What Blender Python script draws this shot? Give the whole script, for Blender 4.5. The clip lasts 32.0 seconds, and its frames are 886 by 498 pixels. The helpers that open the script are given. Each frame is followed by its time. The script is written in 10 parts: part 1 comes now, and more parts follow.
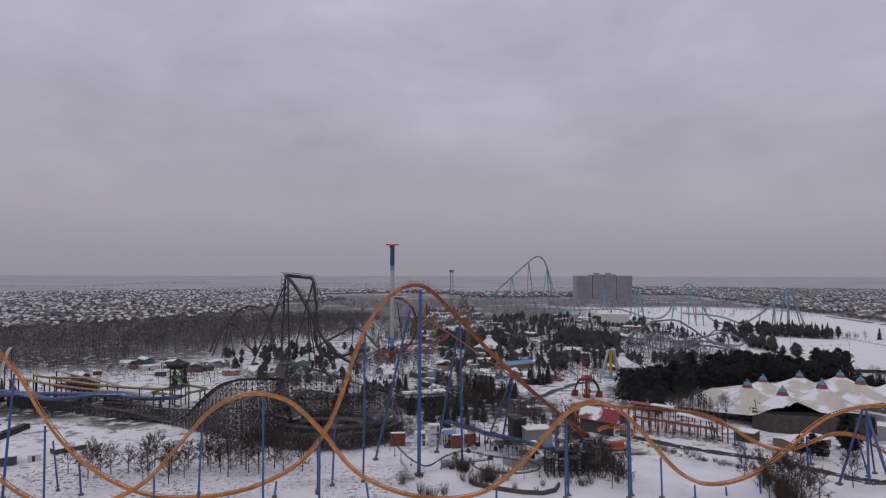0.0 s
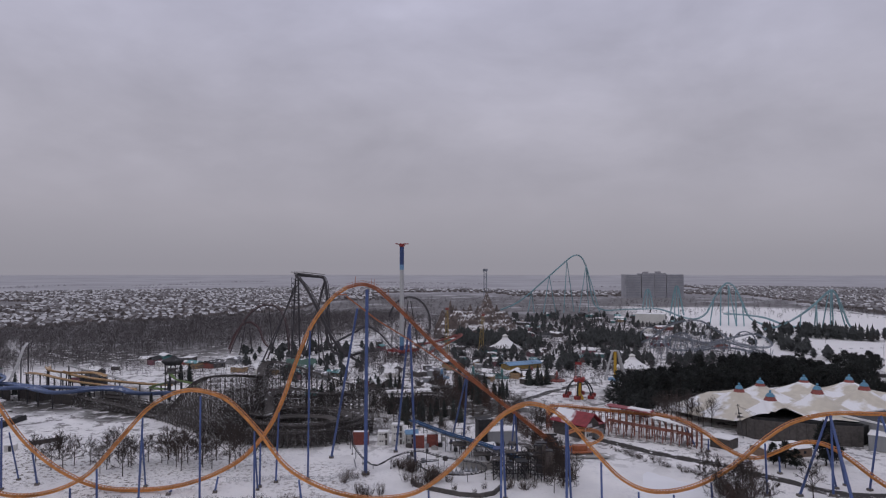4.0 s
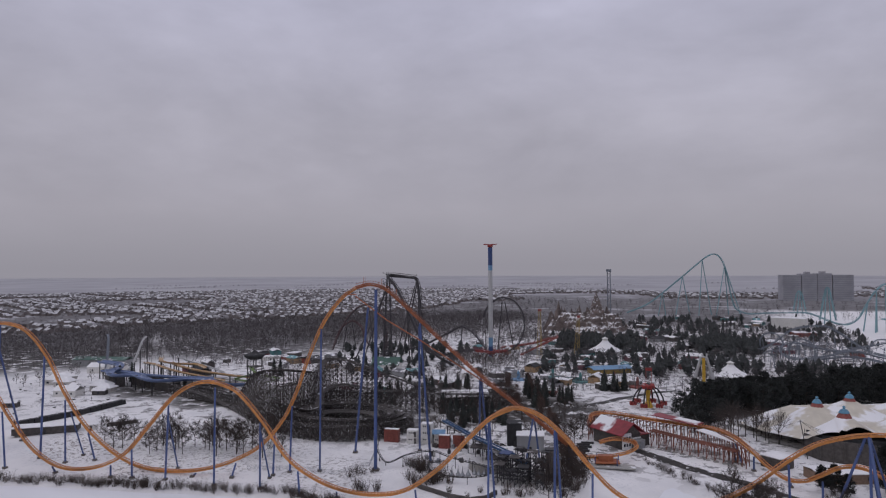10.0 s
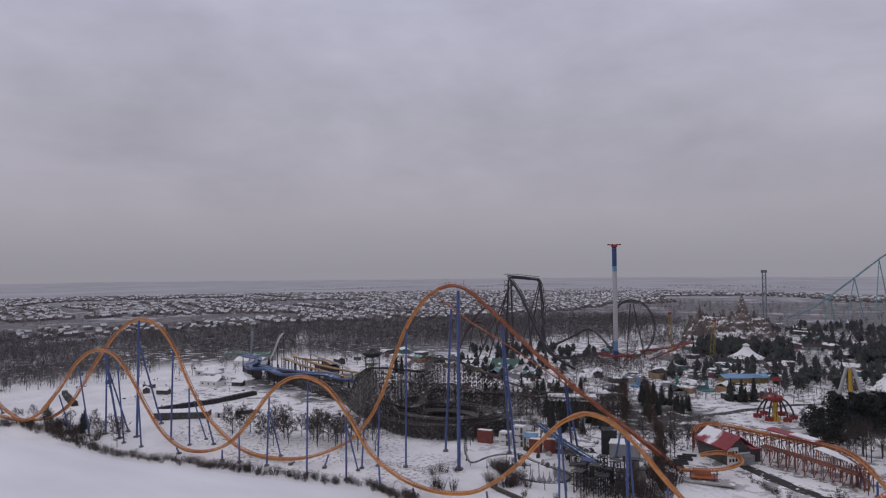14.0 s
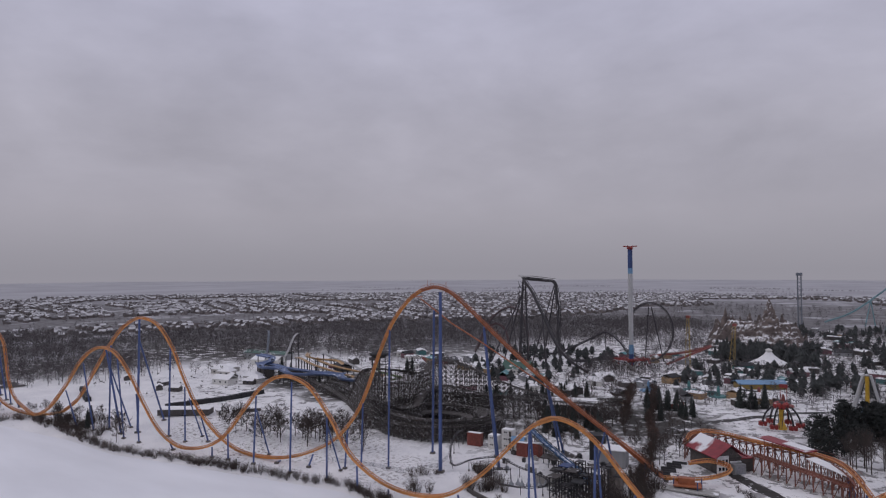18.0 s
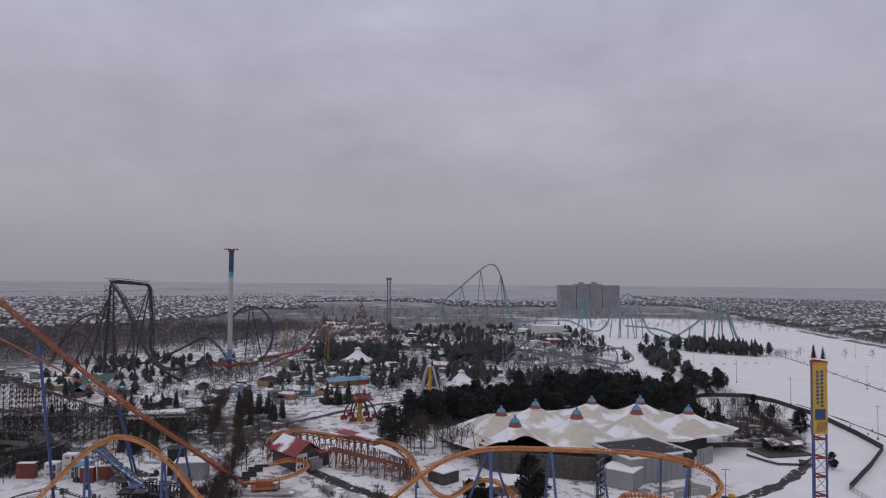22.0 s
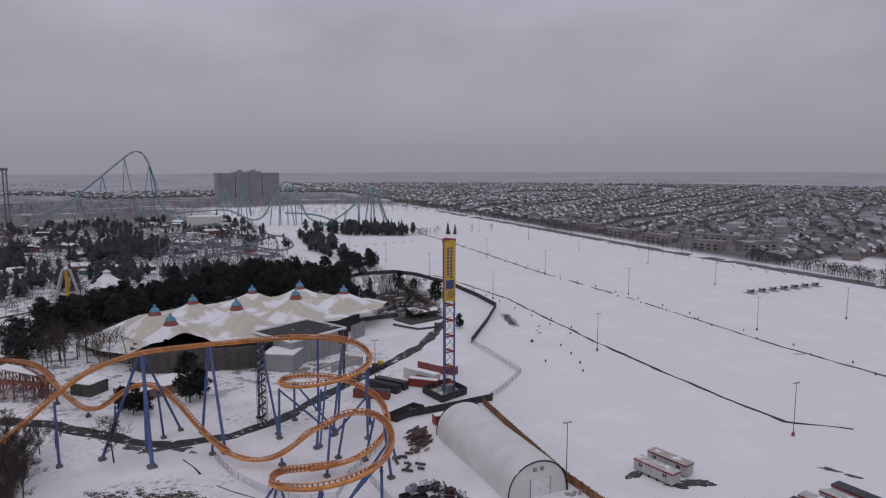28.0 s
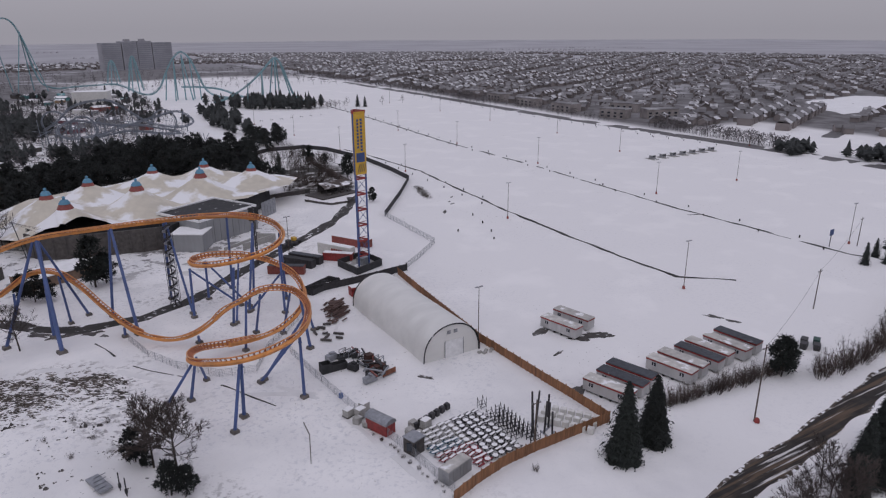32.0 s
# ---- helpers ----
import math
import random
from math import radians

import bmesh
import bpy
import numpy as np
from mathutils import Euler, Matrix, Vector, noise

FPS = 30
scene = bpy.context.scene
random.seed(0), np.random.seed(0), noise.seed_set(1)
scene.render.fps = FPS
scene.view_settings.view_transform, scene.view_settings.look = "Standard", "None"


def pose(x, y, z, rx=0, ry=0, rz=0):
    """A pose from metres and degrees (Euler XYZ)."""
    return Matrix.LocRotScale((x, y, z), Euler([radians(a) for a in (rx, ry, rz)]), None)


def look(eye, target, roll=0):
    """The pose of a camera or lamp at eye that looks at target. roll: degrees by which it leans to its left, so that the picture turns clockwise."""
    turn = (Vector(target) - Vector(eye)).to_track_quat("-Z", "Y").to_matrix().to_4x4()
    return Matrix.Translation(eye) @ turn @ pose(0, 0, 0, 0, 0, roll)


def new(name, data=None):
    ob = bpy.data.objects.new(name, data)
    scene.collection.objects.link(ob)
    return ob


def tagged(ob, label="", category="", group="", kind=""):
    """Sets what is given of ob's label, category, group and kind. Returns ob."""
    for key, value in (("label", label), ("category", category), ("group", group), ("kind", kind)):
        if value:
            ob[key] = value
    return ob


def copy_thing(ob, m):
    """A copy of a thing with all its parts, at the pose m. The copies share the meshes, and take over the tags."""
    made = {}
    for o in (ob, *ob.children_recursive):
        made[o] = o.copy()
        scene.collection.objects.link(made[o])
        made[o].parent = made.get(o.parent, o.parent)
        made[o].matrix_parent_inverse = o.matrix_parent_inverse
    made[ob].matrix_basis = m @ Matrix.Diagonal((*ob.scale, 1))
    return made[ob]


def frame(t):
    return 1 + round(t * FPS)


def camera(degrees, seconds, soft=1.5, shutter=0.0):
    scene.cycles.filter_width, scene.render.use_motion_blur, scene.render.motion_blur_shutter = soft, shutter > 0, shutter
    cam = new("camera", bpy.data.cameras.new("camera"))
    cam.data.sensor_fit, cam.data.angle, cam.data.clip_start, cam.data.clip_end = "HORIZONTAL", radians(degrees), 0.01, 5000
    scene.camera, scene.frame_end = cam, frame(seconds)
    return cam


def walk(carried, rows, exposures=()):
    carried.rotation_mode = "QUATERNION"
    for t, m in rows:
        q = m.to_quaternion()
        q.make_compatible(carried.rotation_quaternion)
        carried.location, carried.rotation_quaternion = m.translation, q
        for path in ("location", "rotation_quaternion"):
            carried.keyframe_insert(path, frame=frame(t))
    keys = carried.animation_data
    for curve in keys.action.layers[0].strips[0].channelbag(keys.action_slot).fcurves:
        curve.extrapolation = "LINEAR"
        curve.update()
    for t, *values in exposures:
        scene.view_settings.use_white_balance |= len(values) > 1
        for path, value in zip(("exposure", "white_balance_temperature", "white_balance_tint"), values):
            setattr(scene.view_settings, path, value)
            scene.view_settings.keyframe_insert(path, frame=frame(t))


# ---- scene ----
cam = camera(66.6, 32.0, soft=1.2)
METRES, EYE, TILT, LEAN, TURN = 164.6, 75.9, 0.0, 0.0, 1.3
ROWS = [
    (0, 0.0005, -0.00196, 0.00019, -0.124, 1.421, -0.088),
    (0.5, 0.03227, 0.00023, 0.0003, -0.096, 1.405, -0.068),
    (1, 0.06434, 0.00261, 0.0006, 0.082, 1.389, -0.058),
    (1.5, 0.09681, 0.00509, 0.00041, 0.33, 1.382, -0.048),
    (2, 0.12888, 0.00728, 0.00061, 0.848, 1.366, -0.008),
    (2.5, 0.16125, 0.00976, 0.00092, 1.905, 1.34, 0.031),
    (3, 0.19392, 0.01264, 0.00103, 2.983, 1.324, 0.041),
    (3.5, 0.22603, 0.01591, 0.00062, 4.046, 1.324, 0.031),
    (5.5, 0.35137, 0.03186, 0.001, 9.194, 1.307, 0.19),
    (6, 0.38048, 0.03672, 0.0008, 10.506, 1.298, 0.24),
    (6.5, 0.40958, 0.04282, 0.00021, 11.661, 1.317, 0.248),
    (7, 0.43717, 0.04921, 0.00012, 12.595, 1.336, 0.227),
    (7.5, 0.46426, 0.05621, -0.00047, 13.569, 1.365, 0.205),
    (8, 0.49066, 0.06331, -0.00067, 14.584, 1.374, 0.204),
    (8.5, 0.51635, 0.07111, -0.00106, 15.578, 1.383, 0.282),
    (9, 0.54124, 0.07881, -0.00145, 16.612, 1.413, 0.261),
    (9.5, 0.5651, 0.0865, -0.00171, 17.621, 1.437, 0.25),
    (10, 0.58835, 0.09469, -0.00167, 18.68, 1.441, 0.32),
    (10.5, 0.61101, 0.10308, -0.00203, 19.739, 1.495, 0.309),
    (11, 0.63356, 0.11177, -0.00229, 20.828, 1.55, 0.348),
    (11.5, 0.65412, 0.12036, -0.00245, 22.086, 1.574, 0.357),
    (12, 0.67407, 0.12885, -0.00241, 23.745, 1.608, 0.396),
    (12.5, 0.69274, 0.1378, -0.00278, 25.796, 1.654, 0.435),
    (13, 0.7105, 0.14644, -0.00355, 27.857, 1.68, 0.513),
    (13.5, 0.72747, 0.15479, -0.00392, 29.918, 1.696, 0.542),
    (14, 0.74234, 0.16424, -0.00409, 31.889, 1.693, 0.561),
    (14.5, 0.75721, 0.17309, -0.00406, 33.821, 1.699, 0.589),
    (15, 0.77107, 0.18194, -0.00583, 35.722, 1.735, 0.598),
    (15.5, 0.78447, 0.19218, -0.00607, 37.546, 1.738, 0.615),
    (17.5, 0.84144, 0.23575, -0.00425, 39.893, 1.789, 0.504),
    (18, 0.85244, 0.24489, -0.004, 35.457, 1.801, 0.291),
    (18.5, 0.86134, 0.25254, -0.00444, 31.779, 1.856, 0.15),
    (19, 0.86995, 0.25978, -0.00468, 27.63, 1.89, -0.001),
    (19.5, 0.87765, 0.26653, -0.00453, 23.191, 1.905, -0.122),
    (20, 0.88416, 0.27187, -0.00467, 19.132, 1.949, -0.283),
    (20.5, 0.88935, 0.27678, -0.00462, 15.115, 2.012, -0.322),
    (21, 0.89303, 0.28048, -0.00408, 11.049, 2.035, -0.421),
    (21.5, 0.89672, 0.28568, -0.00433, 7.313, 2.098, -0.45),
    (22, 0.90101, 0.28738, -0.00329, 3.606, 2.131, -0.429),
    (22.5, 0.90369, 0.28939, -0.00148, -0.092, 2.115, -0.468),
    (23, 0.90588, 0.29129, -0.00116, -3.771, 2.148, -0.497),
    (23.5, 0.90786, 0.29219, -0.00045, -7.24, 1.712, -0.466),
    (24, 0.90904, 0.2931, 6e-05, -10.588, 0.945, -0.464),
    (24.5, 0.90886, 0.29266, 0.00098, -13.221, 0.112, -0.424),
    (25, 0.91117, 0.29433, 0.00079, -15.045, -0.732, -0.333),
    (25.5, 0.91209, 0.295, 0.00171, -16.778, -1.625, -0.272),
    (27.5, 0.91341, 0.29605, 0.00207, -23.087, -6.067, -0.02),
    (28, 0.91271, 0.29547, 0.00272, -24.579, -7.35, 0.02),
    (28.5, 0.9134, 0.29584, 0.00134, -26.021, -8.621, 0.062),
    (29, 0.91409, 0.29581, 0.00067, -27.354, -9.941, 0.063),
    (29.5, 0.91448, 0.29528, 0.00069, -28.507, -11.301, 0.085),
    (30, 0.91477, 0.29574, 0.00052, -29.6, -12.671, 0.117),
    (30.5, 0.9153, 0.29466, 8e-05, -30.626, -14.005, 0.129),
    (31, 0.91543, 0.29457, 4e-05, -31.583, -15.358, 0.151),
    (31.5, 0.91525, 0.29498, -0.0008, -32.019, -16.701, 0.153),
    (32, 0.91608, 0.29399, -0.00134, -32.065, -18.025, 0.205),
]
walk(cam, [(t, pose(0, 0, EYE, TILT, LEAN, TURN) @ pose(METRES * x, METRES * y, METRES * z, 90 + pitch, roll, yaw)) for t, x, y, z, yaw, pitch, roll in ROWS],
     exposures=[(0, -0.08), (20, -0.08), (23, -0.10), (25, -0.16), (28, -0.16), (30, -0.08), (32, -0.02)])

# ---------------------------------------------------------------- world, light
world = bpy.data.worlds.new("winter_sky")
scene.world = world
world.use_nodes = True
SUN_ELEV, SUN_ROT = 24.0, 215.0


def build_sky():
    nt = world.node_tree
    nt.nodes.clear()
    n, l = nt.nodes.new, nt.links.new
    out, bg = n("ShaderNodeOutputWorld"), n("ShaderNodeBackground")
    tc, sep = n("ShaderNodeTexCoord"), n("ShaderNodeSeparateXYZ")
    l(tc.outputs["Generated"], sep.inputs[0])
    # overcast vault: dim and hazy at the horizon, bright overhead
    ramp = n("ShaderNodeValToRGB")
    els = ramp.color_ramp.elements
    stops = [(0.0, (0.306, 0.295, 0.340)), (0.022, (0.322, 0.310, 0.358)), (0.08, (0.380, 0.363, 0.418)), (0.20, (0.425, 0.412, 0.486)),
             (0.36, (0.462, 0.458, 0.574)), (0.70, (0.56, 0.555, 0.675)), (1.0, (0.62, 0.615, 0.735))]
    els[0].position, els[0].color = stops[0][0], (*stops[0][1], 1)
    els[1].position, els[1].color = stops[-1][0], (*stops[-1][1], 1)
    for p, c in stops[1:-1]:
        e = els.new(p)
        e.color = (*c, 1)
    l(sep.outputs["Z"], ramp.inputs[0])
    # cloud banks, stretched along the horizon
    mp = n("ShaderNodeMapping")
    mp.inputs["Scale"].default_value = (1.5, 1.5, 3.4)
    l(tc.outputs["Generated"], mp.inputs[0])
    n1, n2 = n("ShaderNodeTexNoise"), n("ShaderNodeTexNoise")
    n1.inputs["Scale"].default_value, n1.inputs["Detail"].default_value, n1.inputs["Roughness"].default_value = 2.2, 6, 0.52
    n1.inputs["Distortion"].default_value = 0.35
    n2.inputs["Scale"].default_value, n2.inputs["Detail"].default_value = 8.0, 5
    l(mp.outputs[0], n1.inputs["Vector"])
    l(mp.outputs[0], n2.inputs["Vector"])
    mr = n("ShaderNodeMapRange")
    mr.inputs["From Min"].default_value, mr.inputs["From Max"].default_value = 0.3, 0.7
    mr.inputs["To Min"].default_value, mr.inputs["To Max"].default_value = 0.88, 1.10
    l(n1.outputs["Fac"], mr.inputs["Value"])
    mr2 = n("ShaderNodeMapRange")
    mr2.inputs["From Min"].default_value, mr2.inputs["From Max"].default_value = 0.3, 0.7
    mr2.inputs["To Min"].default_value, mr2.inputs["To Max"].default_value = 0.96, 1.035
    l(n2.outputs["Fac"], mr2.inputs["Value"])
    mul = n("ShaderNodeMath")
    mul.operation = "MULTIPLY"
    l(mr.outputs[0], mul.inputs[0])
    l(mr2.outputs[0], mul.inputs[1])
    # the banks fade out in the haze
    fade = n("ShaderNodeMapRange")
    fade.inputs["From Min"].default_value, fade.inputs["From Max"].default_value = 0.02, 0.16
    l(sep.outputs["Z"], fade.inputs["Value"])
    mixf = n("ShaderNodeMix")
    l(fade.outputs[0], mixf.inputs["Factor"])
    mixf.inputs["A"].default_value = 1.0
    l(mul.outputs[0], mixf.inputs["B"])
    vm = n("ShaderNodeVectorMath")
    vm.operation = "SCALE"
    l(ramp.outputs["Color"], vm.inputs[0])
    l(mixf.outputs["Result"], vm.inputs["Scale"])
    sky = n("ShaderNodeTexSky")
    sky.sky_type, sky.sun_disc = "NISHITA", False
    sky.sun_elevation, sky.sun_rotation = radians(SUN_ELEV), radians(SUN_ROT)
    sk = n("ShaderNodeVectorMath")
    sk.operation = "SCALE"
    sk.inputs["Scale"].default_value = 0.002
    l(sky.outputs[0], sk.inputs[0])
    add = n("ShaderNodeVectorMath")
    l(vm.outputs[0], add.inputs[0])
    l(sk.outputs[0], add.inputs[1])
    l(add.outputs[0], bg.inputs["Color"])
    bg.inputs["Strength"].default_value = 1.0
    l(bg.outputs[0], out.inputs["Surface"])


build_sky()
sun = new("sun", bpy.data.lights.new("sun", "SUN"))
sun.data.energy, sun.data.angle, sun.data.color = 0.35, radians(40), (1.0, 0.97, 0.94)
sun.matrix_world = look((0, 0, 300), (math.sin(radians(SUN_ROT)) * -300, math.cos(radians(SUN_ROT)) * -300, 300 - 300 * math.tan(radians(SUN_ELEV + 25))))


# ---------------------------------------------------------------- materials
def mat(name, col, rough=0.6, metal=0.0, var=0.18, scale=1.2, bump=0.15, snow=0.0, big=0.08, col2=None, rand=0.0, stretch=(1, 1, 1), patch=0.35, lie=(0.45, 0.75)):
    """A painted or natural surface: two scales of variation, fine relief, and snow lying on what faces up."""
    m = bpy.data.materials.new(name)
    m.use_nodes = True
    nt = m.node_tree
    n, l = nt.nodes.new, nt.links.new
    bsdf = nt.nodes["Principled BSDF"]
    bsdf.inputs["Roughness"].default_value, bsdf.inputs["Metallic"].default_value = rough, metal
    geo = n("ShaderNodeNewGeometry")
    mp = n("ShaderNodeMapping")
    mp.inputs["Scale"].default_value = stretch
    l(geo.outputs["Position"], mp.inputs[0])
    a, b = n("ShaderNodeTexNoise"), n("ShaderNodeTexNoise")
    a.inputs["Scale"].default_value, a.inputs["Detail"].default_value = scale, 4
    b.inputs["Scale"].default_value, b.inputs["Detail"].default_value = big, 3
    l(mp.outputs[0], a.inputs["Vector"])
    l(geo.outputs["Position"], b.inputs["Vector"])
    lo = tuple(max(0.0, c * (1 - var)) for c in col) if col2 is None else col2
    hi = tuple(min(1.0, c * (1 + var)) for c in col) if col2 is None else col
    mx = n("ShaderNodeMix")
    mx.data_type = "RGBA"
    mx.inputs["A"].default_value, mx.inputs["B"].default_value = (*lo, 1), (*hi, 1)
    r1 = n("ShaderNodeMapRange")
    r1.inputs["From Min"].default_value, r1.inputs["From Max"].default_value = 0.3, 0.7
    l(a.outputs["Fac"], r1.inputs["Value"])
    l(r1.outputs[0], mx.inputs["Factor"])
    r2 = n("ShaderNodeMapRange")
    r2.inputs["From Min"].default_value, r2.inputs["From Max"].default_value = 0.3, 0.7
    r2.inputs["To Min"].default_value, r2.inputs["To Max"].default_value = 1 - var * 0.7, 1 + var * 0.5
    l(b.outputs["Fac"], r2.inputs["Value"])
    fac = r2.outputs[0]
    if rand:
        oi, r3, mm = n("ShaderNodeObjectInfo"), n("ShaderNodeMapRange"), n("ShaderNodeMath")
        r3.inputs["To Min"].default_value, r3.inputs["To Max"].default_value = 1 - rand, 1 + rand
        mm.operation = "MULTIPLY"
        l(oi.outputs["Random"], r3.inputs["Value"])
        l(r3.outputs[0], mm.inputs[0])
        l(fac, mm.inputs[1])
        fac = mm.outputs[0]
    sc = n("ShaderNodeVectorMath")
    sc.operation = "SCALE"
    l(mx.outputs["Result"], sc.inputs[0])
    l(fac, sc.inputs["Scale"])
    colour = sc.outputs[0]
    if snow:
        sep, nz, th, mul, ms = n("ShaderNodeSeparateXYZ"), n("ShaderNodeTexNoise"), n("ShaderNodeMapRange"), n("ShaderNodeMapRange"), n("ShaderNodeMath")
        l(geo.outputs["Normal"], sep.inputs[0])
        th.inputs["From Min"].default_value, th.inputs["From Max"].default_value = lie
        l(sep.outputs["Z"], th.inputs["Value"])
        nz.inputs["Scale"].default_value, nz.inputs["Detail"].default_value = patch, 4
        l(geo.outputs["Position"], nz.inputs["Vector"])
        mul.inputs["From Min"].default_value, mul.inputs["From Max"].default_value = 0.78 - 0.5 * snow, 0.86 - 0.5 * snow
        l(nz.outputs["Fac"], mul.inputs["Value"])
        ms.operation = "MULTIPLY"
        l(th.outputs[0], ms.inputs[0])
        l(mul.outputs[0], ms.inputs[1])
        sm = n("ShaderNodeMix")
        sm.data_type = "RGBA"
        l(ms.outputs[0], sm.inputs["Factor"])
        l(colour, sm.inputs["A"])
        sm.inputs["B"].default_value = (0.80, 0.80, 0.81, 1)
        colour = sm.outputs["Result"]
    l(colour, bsdf.inputs["Base Color"])
    if bump:
        bp = n("ShaderNodeBump")
        bp.inputs["Strength"].default_value, bp.inputs["Distance"].default_value = bump, 0.1
        l(a.outputs["Fac"], bp.inputs["Height"])
        l(bp.outputs[0], bsdf.inputs["Normal"])
    return m


ORANGE = mat("orange_track_paint", (0.55, 0.225, 0.055), 0.45, var=0.25, scale=0.5, bump=0.04)
RAIL = mat("orange_rail_paint", (0.56, 0.24, 0.075), 0.4, var=0.2, scale=0.5, bump=0.02)
RUST = mat("orange_red_paint", (0.36, 0.118, 0.050), 0.55, var=0.25, scale=0.6, bump=0.05)
BLUE = mat("blue_support_paint", (0.058, 0.095, 0.235), 0.45, var=0.22, scale=0.4, bump=0.04, stretch=(1, 1, 0.3))
CONCRETE = mat("concrete", (0.36, 0.35, 0.33), 0.85, scale=2.5, snow=0.4)
BLOCK = mat("grey_brown_block_wall", (0.080, 0.072, 0.067), 0.85, scale=0.8, var=0.3)
CLAD = mat("grey_cladding", (0.27, 0.275, 0.28), 0.6, scale=0.5, var=0.12, stretch=(1, 1, 0.2))
DARK = mat("dark_steel", (0.045, 0.043, 0.046), 0.5, metal=0.3, var=0.3)
BLACK = mat("black_membrane", (0.028, 0.028, 0.03), 0.8, var=0.35, scale=0.7, snow=0.22)
TIMBER = mat("weathered_dark_timber", (0.080, 0.072, 0.068), 0.85, var=0.4, scale=1.6, rand=0.25, snow=0.12)
TIMBERTOP = mat("snowy_timber", (0.07, 0.062, 0.058), 0.85, var=0.3, snow=0.35)
SNOWROOF = mat("snow_on_roof", (0.80, 0.795, 0.795), 0.9, var=0.06, scale=0.6, bump=0.3)
CANVAS = mat("cream_tent_canvas", (0.56, 0.515, 0.43), 0.75, var=0.08, scale=0.3, snow=0.58, bump=0.1, patch=0.085)
TEALROOF = mat("teal_vent_cap", (0.10, 0.26, 0.38), 0.5, var=0.15)
REDCLOTH = mat("brick_red_vent", (0.26, 0.068, 0.055), 0.6, var=0.2)
RED = mat("red_paint", (0.26, 0.035, 0.032), 0.55, var=0.3, snow=0.25)
REDROOF = mat("red_metal_roof", (0.24, 0.022, 0.030), 0.5, var=0.2, scale=0.6, snow=0.54, patch=0.09)
YELLOW = mat("yellow_sign_paint", (0.56, 0.34, 0.035), 0.5, var=0.12)
NAVY = mat("navy_paint", (0.03, 0.06, 0.17), 0.5, var=0.2)
SKYBLUE = mat("pale_blue_paint", (0.14, 0.27, 0.42), 0.5, var=0.2, snow=0.2)
FLUME = mat("blue_flume_fibreglass", (0.13, 0.18, 0.32), 0.4, var=0.2, snow=0.35)
FLUMEY = mat("tan_flume_fibreglass", (0.42, 0.27, 0.13), 0.45, var=0.2, snow=0.35)
FLUMEG = mat("green_flume_fibreglass", (0.18, 0.27, 0.10), 0.45, var=0.2, snow=0.2)
WHITE = mat("white_paint", (0.72, 0.72, 0.72), 0.55, var=0.1, snow=0.2)
TRAILERW = mat("grey_trailer_wall", (0.46, 0.455, 0.45), 0.55, var=0.12, scale=0.5, stretch=(1, 1, 0.3), rand=0.08)
TRAILERR = mat("pale_trailer_roof", (0.48, 0.46, 0.43), 0.7, var=0.2, scale=0.7, snow=0.42, rand=0.1)
TRAILERD = mat("dark_trailer_roof", (0.05, 0.055, 0.065), 0.7, var=0.3, snow=0.18)
HANGAR = mat("white_fabric_shelter", (0.66, 0.655, 0.63), 0.6, var=0.08, scale=0.25, bump=0.2, stretch=(0.3, 1, 1))
FENCEW = mat("brown_fence_boards", (0.24, 0.115, 0.055), 0.8, var=0.3, scale=2.0, rand=0.2, stretch=(1, 1, 0.15))
FENCEB = mat("black_fence_mesh", (0.035, 0.034, 0.036), 0.85, var=0.3)
GALV = mat("galvanised_steel", (0.30, 0.31, 0.33), 0.4, metal=0.6, var=0.2)
POLE = mat("brown_weathered_pole", (0.11, 0.085, 0.07), 0.8, var=0.3)
ASPHALT = mat("wet_asphalt", (0.050, 0.048, 0.046), 0.65, var=0.35, scale=0.6, bump=0.2, col2=(0.16, 0.15, 0.15))
THAWED = mat("damp_dark_concrete", (0.14, 0.125, 0.115), 0.9, var=0.35, snow=0.25, patch=0.8)
RUSTBOX = mat("rust_red_container", (0.20, 0.052, 0.038), 0.65, var=0.3, snow=0.3)
CURB = mat("dark_cleared_kerb", (0.045, 0.043, 0.04), 0.9, var=0.5, scale=0.9)
BARK = mat("dark_bark", (0.055, 0.043, 0.036), 0.9, var=0.3, rand=0.25)
TWIG = mat("bare_twigs", (0.060, 0.047, 0.042), 0.9, var=0.35, rand=0.3)
BRUSH = mat("russet_brush", (0.078, 0.060, 0.052), 0.95, var=0.35, rand=0.3)
NEARNEEDLE = mat("black_green_needles", (0.014, 0.018, 0.015), 0.85, var=0.5, scale=1.5, rand=0.3)
# lighter than the near needles: haze is put into this colour
NEEDLE = mat("dark_conifer_needles", (0.034, 0.040, 0.036), 0.85, var=0.45, scale=1.0, rand=0.35, snow=0.10)
# twig colour raised to imitate haze over the woods
WOODS = mat("hazed_bare_woods", (0.112, 0.101, 0.103), 0.95, var=0.35, scale=0.2)
ROCK = mat("grey_rockwork", (0.135, 0.108, 0.098), 0.9, var=0.45, scale=0.25, bump=0.6, snow=0.66, patch=0.08, lie=(0.34, 0.56))
# teal paled in the base colour to imitate distance haze
TEALPAINT = mat("hazed_teal_paint", (0.19, 0.33, 0.36), 0.5, var=0.2)
GREYTRACK = mat("grey_blue_track_paint", (0.16, 0.18, 0.21), 0.5, var=0.2)
CHAR = mat("charcoal_track_paint", (0.050, 0.046, 0.050), 0.5, var=0.25)
TOWERW = mat("pale_grey_tower_paint", (0.42, 0.42, 0.42), 0.5, var=0.12)
GLASS = mat("dark_window_glass", (0.03, 0.035, 0.045), 0.1, var=0.1, bump=0)
